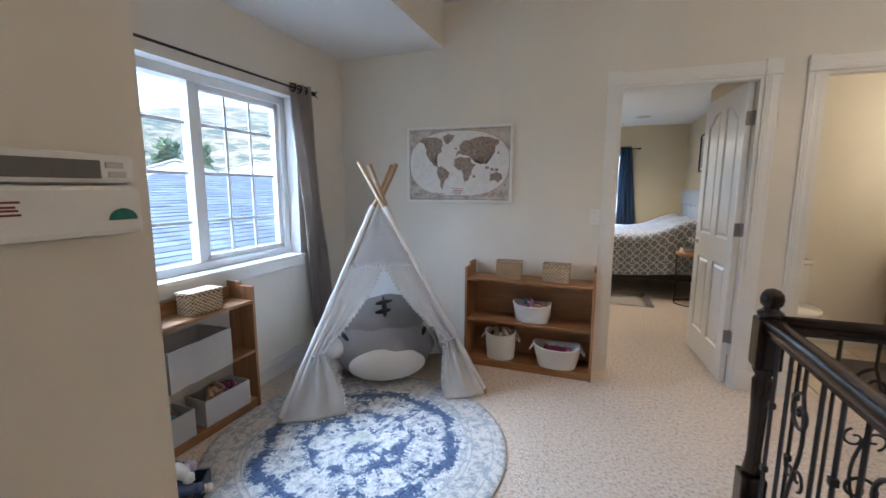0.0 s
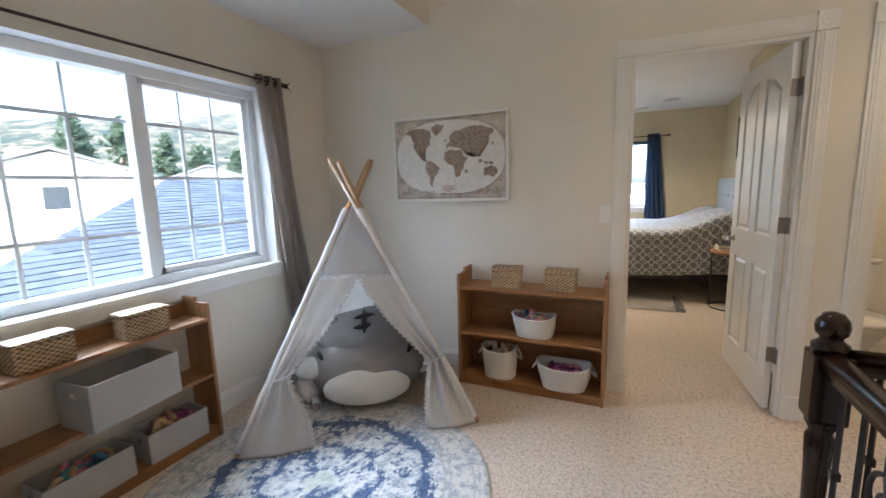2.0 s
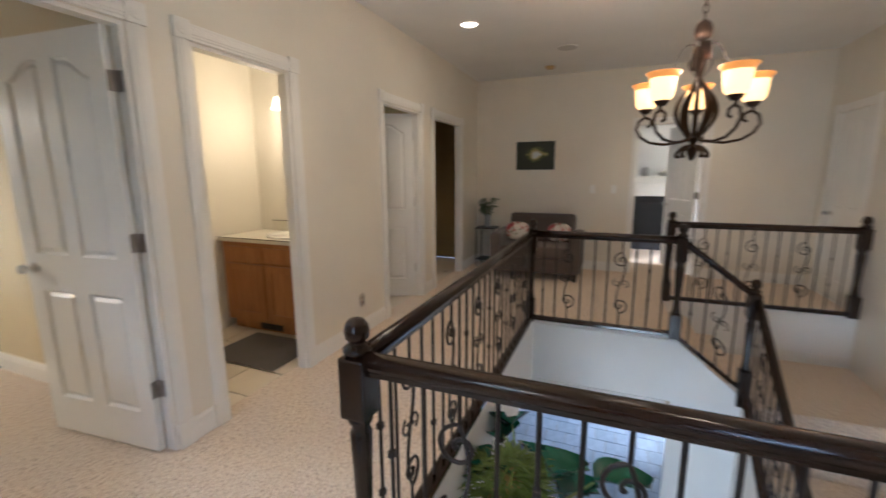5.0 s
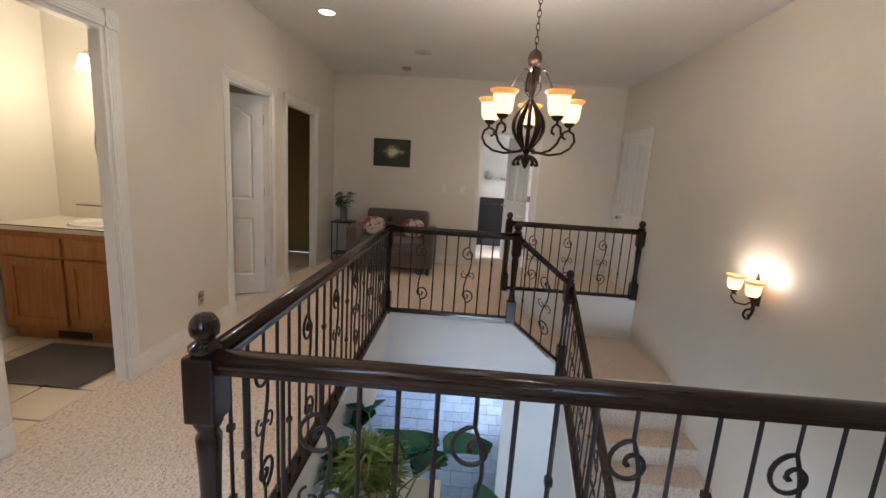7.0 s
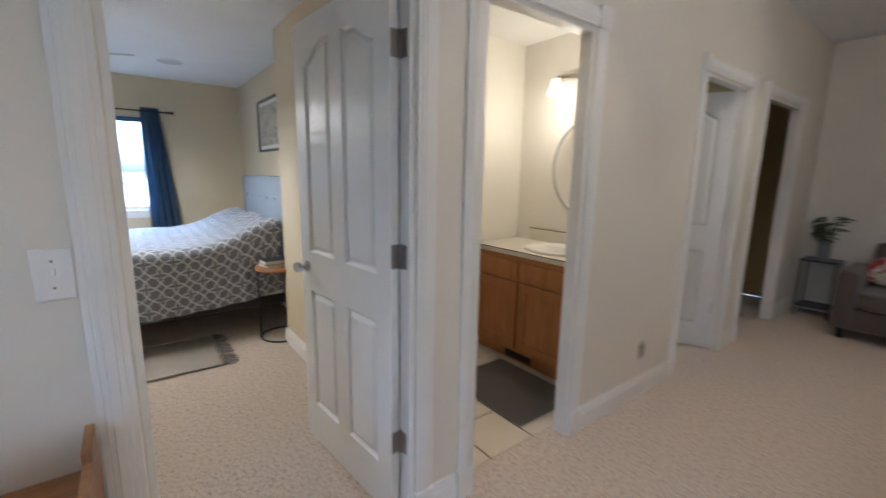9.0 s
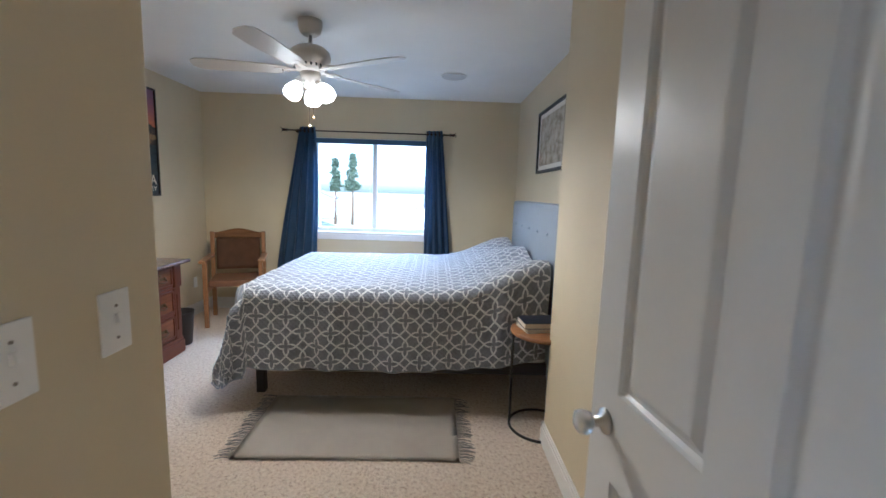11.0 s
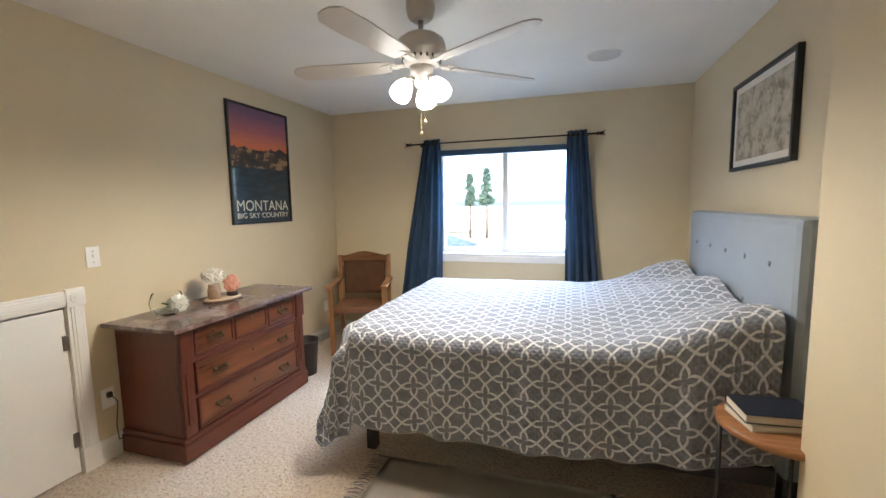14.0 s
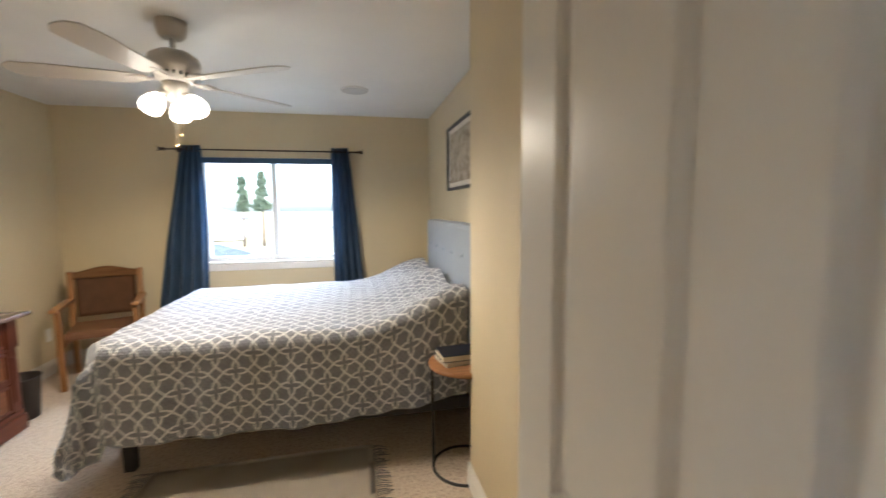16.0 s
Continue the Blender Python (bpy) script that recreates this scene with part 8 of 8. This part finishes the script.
corners = [Vector(p) for p in ((RX0, RY0, RZ0), (RX0, RY1, RZ0), (RX1, RY1, RZ1), (RX1, hip, RZ1), (2 * RX1 - RX0, RY0, RZ0), (2 * RX1 - RX0, RY1, RZ0))]
corners.append(Vector((-9.0, 3.0, -2.5)))
for order in ((0, 1, 2, 3), (0, 3, 6), (3, 2, 5, 6)):
    bm.faces.new([bm.verts.new(corners[i] - Vector((0, 0, 0.02))) for i in order])
part("deck", bm, ROOFMAT, ob)
bm = bmesh.new()
rnd = random.Random(31)
courses = 40
slope = Vector((RX1 - RX0, 0, RZ1 - RZ0))
up = Vector((-slope.z, 0, slope.x)).normalized()
up = up if up.z > 0 else -up
for i in range(courses):
    k0, k1 = i / courses, (i + 1.12) / courses
    start = RY0 + (hip - RY0) * k0
    y = start - rnd.uniform(0, 0.3)
    while y < RY1:
        w = rnd.uniform(0.22, 0.42)
        a, b = max(start + (hip - RY0) / courses, y), min(RY1, y + w - 0.006)
        y += w
        if b - a < 0.03:
            continue
        lift = rnd.uniform(0.008, 0.016)
        p0, p1 = Vector((RX0, 0, RZ0)) + slope * k0, Vector((RX0, 0, RZ0)) + slope * min(1, k1)
        quad = [p0 + Vector((0, a, 0)) + up * lift, p0 + Vector((0, b, 0)) + up * lift, p1 + Vector((0, b, 0)) + up * 0.001, p1 + Vector((0, a, 0)) + up * 0.001]
        vs = [bm.verts.new(p) for p in quad] + [bm.verts.new(quad[0] - up * lift), bm.verts.new(quad[1] - up * lift)]
        bm.faces.new(vs[:4])
        bm.faces.new([vs[4], vs[5], vs[1], vs[0]])
tagged(part("shingles", bm, ROOFMAT, ob), kind="stuff")
bm = bmesh.new()
box(bm, RX1 - 1.0, RX0 - 0.4, 6.2, RY1 - 0.3, -3.2, RZ0 - 0.05)
box(bm, RX0 - 3.0, RX0 - 0.4, 3.9, 6.2, -3.2, RZ0 - 0.05)
part("wall", bm, plain("grey_siding", (0.45, 0.46, 0.46), 0.7), ob)

SIDING = plain("pale_siding", (0.62, 0.62, 0.60), 0.7, var=0.06)
DARKGLASS = plain("dark_window", (0.04, 0.05, 0.06), 0.1)
GREYROOF = plain("grey_roofing", (0.20, 0.20, 0.21), 0.9, var=0.2)


def house(m, w, d, h, rise, label, windows=True):
    ob = thing("house", m, label, "house", "neighbouring houses")
    bm = bmesh.new()
    box(bm, -w / 2, w / 2, -d / 2, d / 2, 0, h)
    gable = [bm.verts.new(p) for p in ((-w / 2, -d / 2, h), (w / 2, -d / 2, h), (0, -d / 2, h + rise), (-w / 2, d / 2, h), (w / 2, d / 2, h), (0, d / 2, h + rise))]
    bm.faces.new(gable[:3])
    bm.faces.new(gable[3:][::-1])
    part("wall", bm, SIDING, ob)
    bm = bmesh.new()
    for s in (-1, 1):
        a, b = Vector((s * (w / 2 + 0.4), 0, h - 0.25)), Vector((0, 0, h + rise + 0.06))
        rows = [bm.verts.new(p + Vector((0, y, dz))) for dz in (0, 0.14) for p, y in ((a, -d / 2 - 0.4), (a, d / 2 + 0.4), (b, d / 2 + 0.4), (b, -d / 2 - 0.4))]
        for order in ((3, 2, 1, 0), (4, 5, 6, 7), (0, 1, 5, 4), (0, 4, 7, 3), (1, 2, 6, 5)):
            bm.faces.new([rows[i] for i in order])
    part("roof", bm, GREYROOF, ob)
    for x in steps(-w * 0.32, w * 0.32, 2) if windows else ():
        for z in ((1.2, 3.9) if h > 4 else (1.2,)):
            bm = bmesh.new()
            box(bm, x - 0.55, x + 0.55, -d / 2 - 0.05, -d / 2 + 0.02, z, z + 1.2, 0.02)
            win = part("window", bm, TRIM, ob)
            bm = bmesh.new()
            box(bm, x - 0.46, x + 0.46, -d / 2 - 0.06, -d / 2 - 0.04, z + 0.09, z + 1.11)
            part("pane", bm, DARKGLASS, win)
    if h > 4:
        bm = bmesh.new()
        box(bm, -w / 2, w / 2, -d / 2 - 1.6, -d / 2, 2.6, 2.75)
        for x in steps(-w / 2, w / 2, 14):
            box(bm, x - 0.03, x + 0.03, -d / 2 - 1.6, -d / 2 - 1.54, 2.75, 3.6)
        box(bm, -w / 2, w / 2, -d / 2 - 1.62, -d / 2 - 1.52, 3.6, 3.68)
        part("balcony", bm, TRIM, ob, "white balcony")
    return ob


house(pose(-27, 13.0, -3.2, 0, 0, 62), 11, 8, 4.9, 1.7, "pale grey two-storey house with a white balcony")
house(pose(-34, 27.0, -3.2, 0, 0, 50), 10, 8, 5.0, 1.6, "pale house among pines")
house(pose(-42, 44.0, -2.6, 0, 0, 45), 12, 9, 5.2, 1.9, "pale house on the hillside")
house(pose(6.0, 42.0, -3.0, 0, 0, 0), 13, 9, 3.2, 2.6, "white gabled house with a wide roof", False)
house(pose(-22.0, 74.0, -3.0, 0, 0, 8), 12, 9, 3.2, 2.2, "white gabled house across the street", False)

NEEDLES = cloth("pine_needles", (0.115, 0.16, 0.10), var=0.4, weave=20, rough=0.8, through=0.5)
BARK = plain("pine_bark", (0.12, 0.075, 0.045), 0.9, var=0.3)


def pine(at, height, spread, seed, low=0.16):
    rnd = random.Random(seed)
    ob = thing("pine_tree", at, "tall green pine tree with open branches", "tree", "pines")
    bm = bmesh.new()
    tube(bm, [(0, 0, 0), (0.05, 0.02, height * 0.5), (0, 0, height)], lambda k: 0.02 * height * (1 - 0.93 * k), 8)
    trunk = bm
    crown = bmesh.new()
    for i in range(int(height * 9)):
        k = rnd.uniform(low, 0.99)
        a = rnd.uniform(0, 6.28)
        reach = spread * (1.03 - k) ** 0.75 * rnd.uniform(0.5, 1.1)
        root = Vector((0, 0, height * k))
        end = root + Vector((math.cos(a) * reach, math.sin(a) * reach, rnd.uniform(-0.05, 0.14) * reach))
        tube(trunk, [root, root.lerp(end, 0.5) - Vector((0, 0, 0.06 * reach)), end], lambda q: 0.035 * (1 - 0.8 * q), 4)
        for j in range(int(7 + 12 * (1 - k))):
            c = root.lerp(end, rnd.uniform(0.25, 1.05)) + Vector((rnd.uniform(-0.22, 0.22), rnd.uniform(-0.22, 0.22), rnd.uniform(-0.12, 0.2)))
            for _ in range(3):
                d = Vector((rnd.uniform(-1, 1), rnd.uniform(-1, 1), rnd.uniform(-0.3, 1))).normalized()
                s = d.orthogonal().normalized() * rnd.uniform(0.07, 0.15)
                l = rnd.uniform(0.26, 0.55)
                crown.faces.new([crown.verts.new(p) for p in (c - s, c + s, c + d * l)])
    part("trunk", trunk, BARK, ob)
    part("crown", crown, NEEDLES, ob, normals=False)
    return ob


for x, y, height, spread, seed in ((-31.0, 15.5, 9.5, 2.6, 1), (-36.0, 21.0, 10.5, 2.8, 2), (-30.0, 11.0, 8.4, 2.4, 3), (-40.0, 27.0, 10.0, 2.7, 6), (-44.0, 22.0, 11.0, 3.0, 8),
                                   (-38.0, 33.0, 9.0, 2.5, 9), (-33.0, 25.0, 8.6, 2.4, 10), (-46.0, 36.0, 9.6, 2.6, 11)):
    pine((x, y, -3.2), height, spread, seed)
pine((-12.6, 60.0, -3.2), 8.6, 1.5, 4, 0.52)
pine((-10.3, 60.0, -3.2), 9.2, 1.8, 5, 0.50)


def parked_car(m, paint, label):
    ob = thing("parked_car", m, label, "car", "parked cars")
    bm = bmesh.new()
    side = [(-2.1, 0.35), (-2.15, 0.75), (-1.9, 0.95), (-1.0, 1.02), (-0.45, 1.45), (1.0, 1.48), (1.65, 1.05), (2.1, 0.95), (2.15, 0.45), (2.0, 0.35)]
    near = [bm.verts.new((x, -0.85, z)) for x, z in side]
    far = [bm.verts.new((x, 0.85, z)) for x, z in side]
    bm.faces.new(near)
    bm.faces.new(far[::-1])
    for i in range(len(side)):
        j = (i + 1) % len(side)
        bm.faces.new([near[j], near[i], far[i], far[j]])
    part("body", bm, paint, ob)
    for s in (-1, 1):
        bm = bmesh.new()
        box(bm, -0.45, 1.1, s * 0.855 - 0.005, s * 0.855 + 0.005, 1.05, 1.38)
        part("side_window", bm, DARKGLASS, ob)
        for x in (-1.35, 1.35):
            bm = bmesh.new()
            lathe(bm, [(0.33, -0.1), (0.34, 0.0), (0.33, 0.1)], turns=20, m=pose(x, s * 0.80, 0.34, 90))
            wheel = part("wheel", bm, BLACK, ob)
            bm = bmesh.new()
            lathe(bm, [(0.20, -0.115), (0.20, 0.115)], turns=14, m=pose(x, s * 0.80, 0.34, 90))
            part("rim", bm, NICKEL, wheel)


parked_car(pose(-1.4, 31.5, -3.2, 0, 0, 4), SIDING, "white car parked on the street")
parked_car(pose(3.4, 32.5, -3.2, 0, 0, -3), SIDING, "pale car parked before the house")
bm = bmesh.new()
box(bm, -60, 60, 27, 36, -3.2, -3.15)
structure("road", bm, plain("pale_asphalt", (0.30, 0.30, 0.30), 0.9), label="pale street before the houses", category="road")

# ---- floor tiles ----
bm = bmesh.new()
box(bm, -0.1505, 0.1505, -0.1505, 0.1505, -0.012, 0.0, 0.0025)
tile_mesh = mesh_of("tile", bm, TILEMAT)
for i in range(6):
    for j in range(4):
        x, y = 1.60 + 0.312 * i, 3.985 + 0.312 * j
        if x < 3.2:
            ob = new("tile", tile_mesh)
            ob.parent, ob.location = bath_floor, (x, y, 0)
bm = bmesh.new()
box(bm, -0.146, 0.146, -0.146, 0.146, -0.02, 0.0, 0.004)
slate_mesh = mesh_of("tile", bm, SLATE)
rnd = random.Random(5)
for i in range(18):
    for j in range(11):
        ob = new("tile", slate_mesh)
        ob.parent, ob.location = lower_floor, (2.6 + 0.30 * i, 0.55 + 0.30 * j + (0.15 if i % 2 else 0), LOWER + rnd.uniform(0, 0.003))
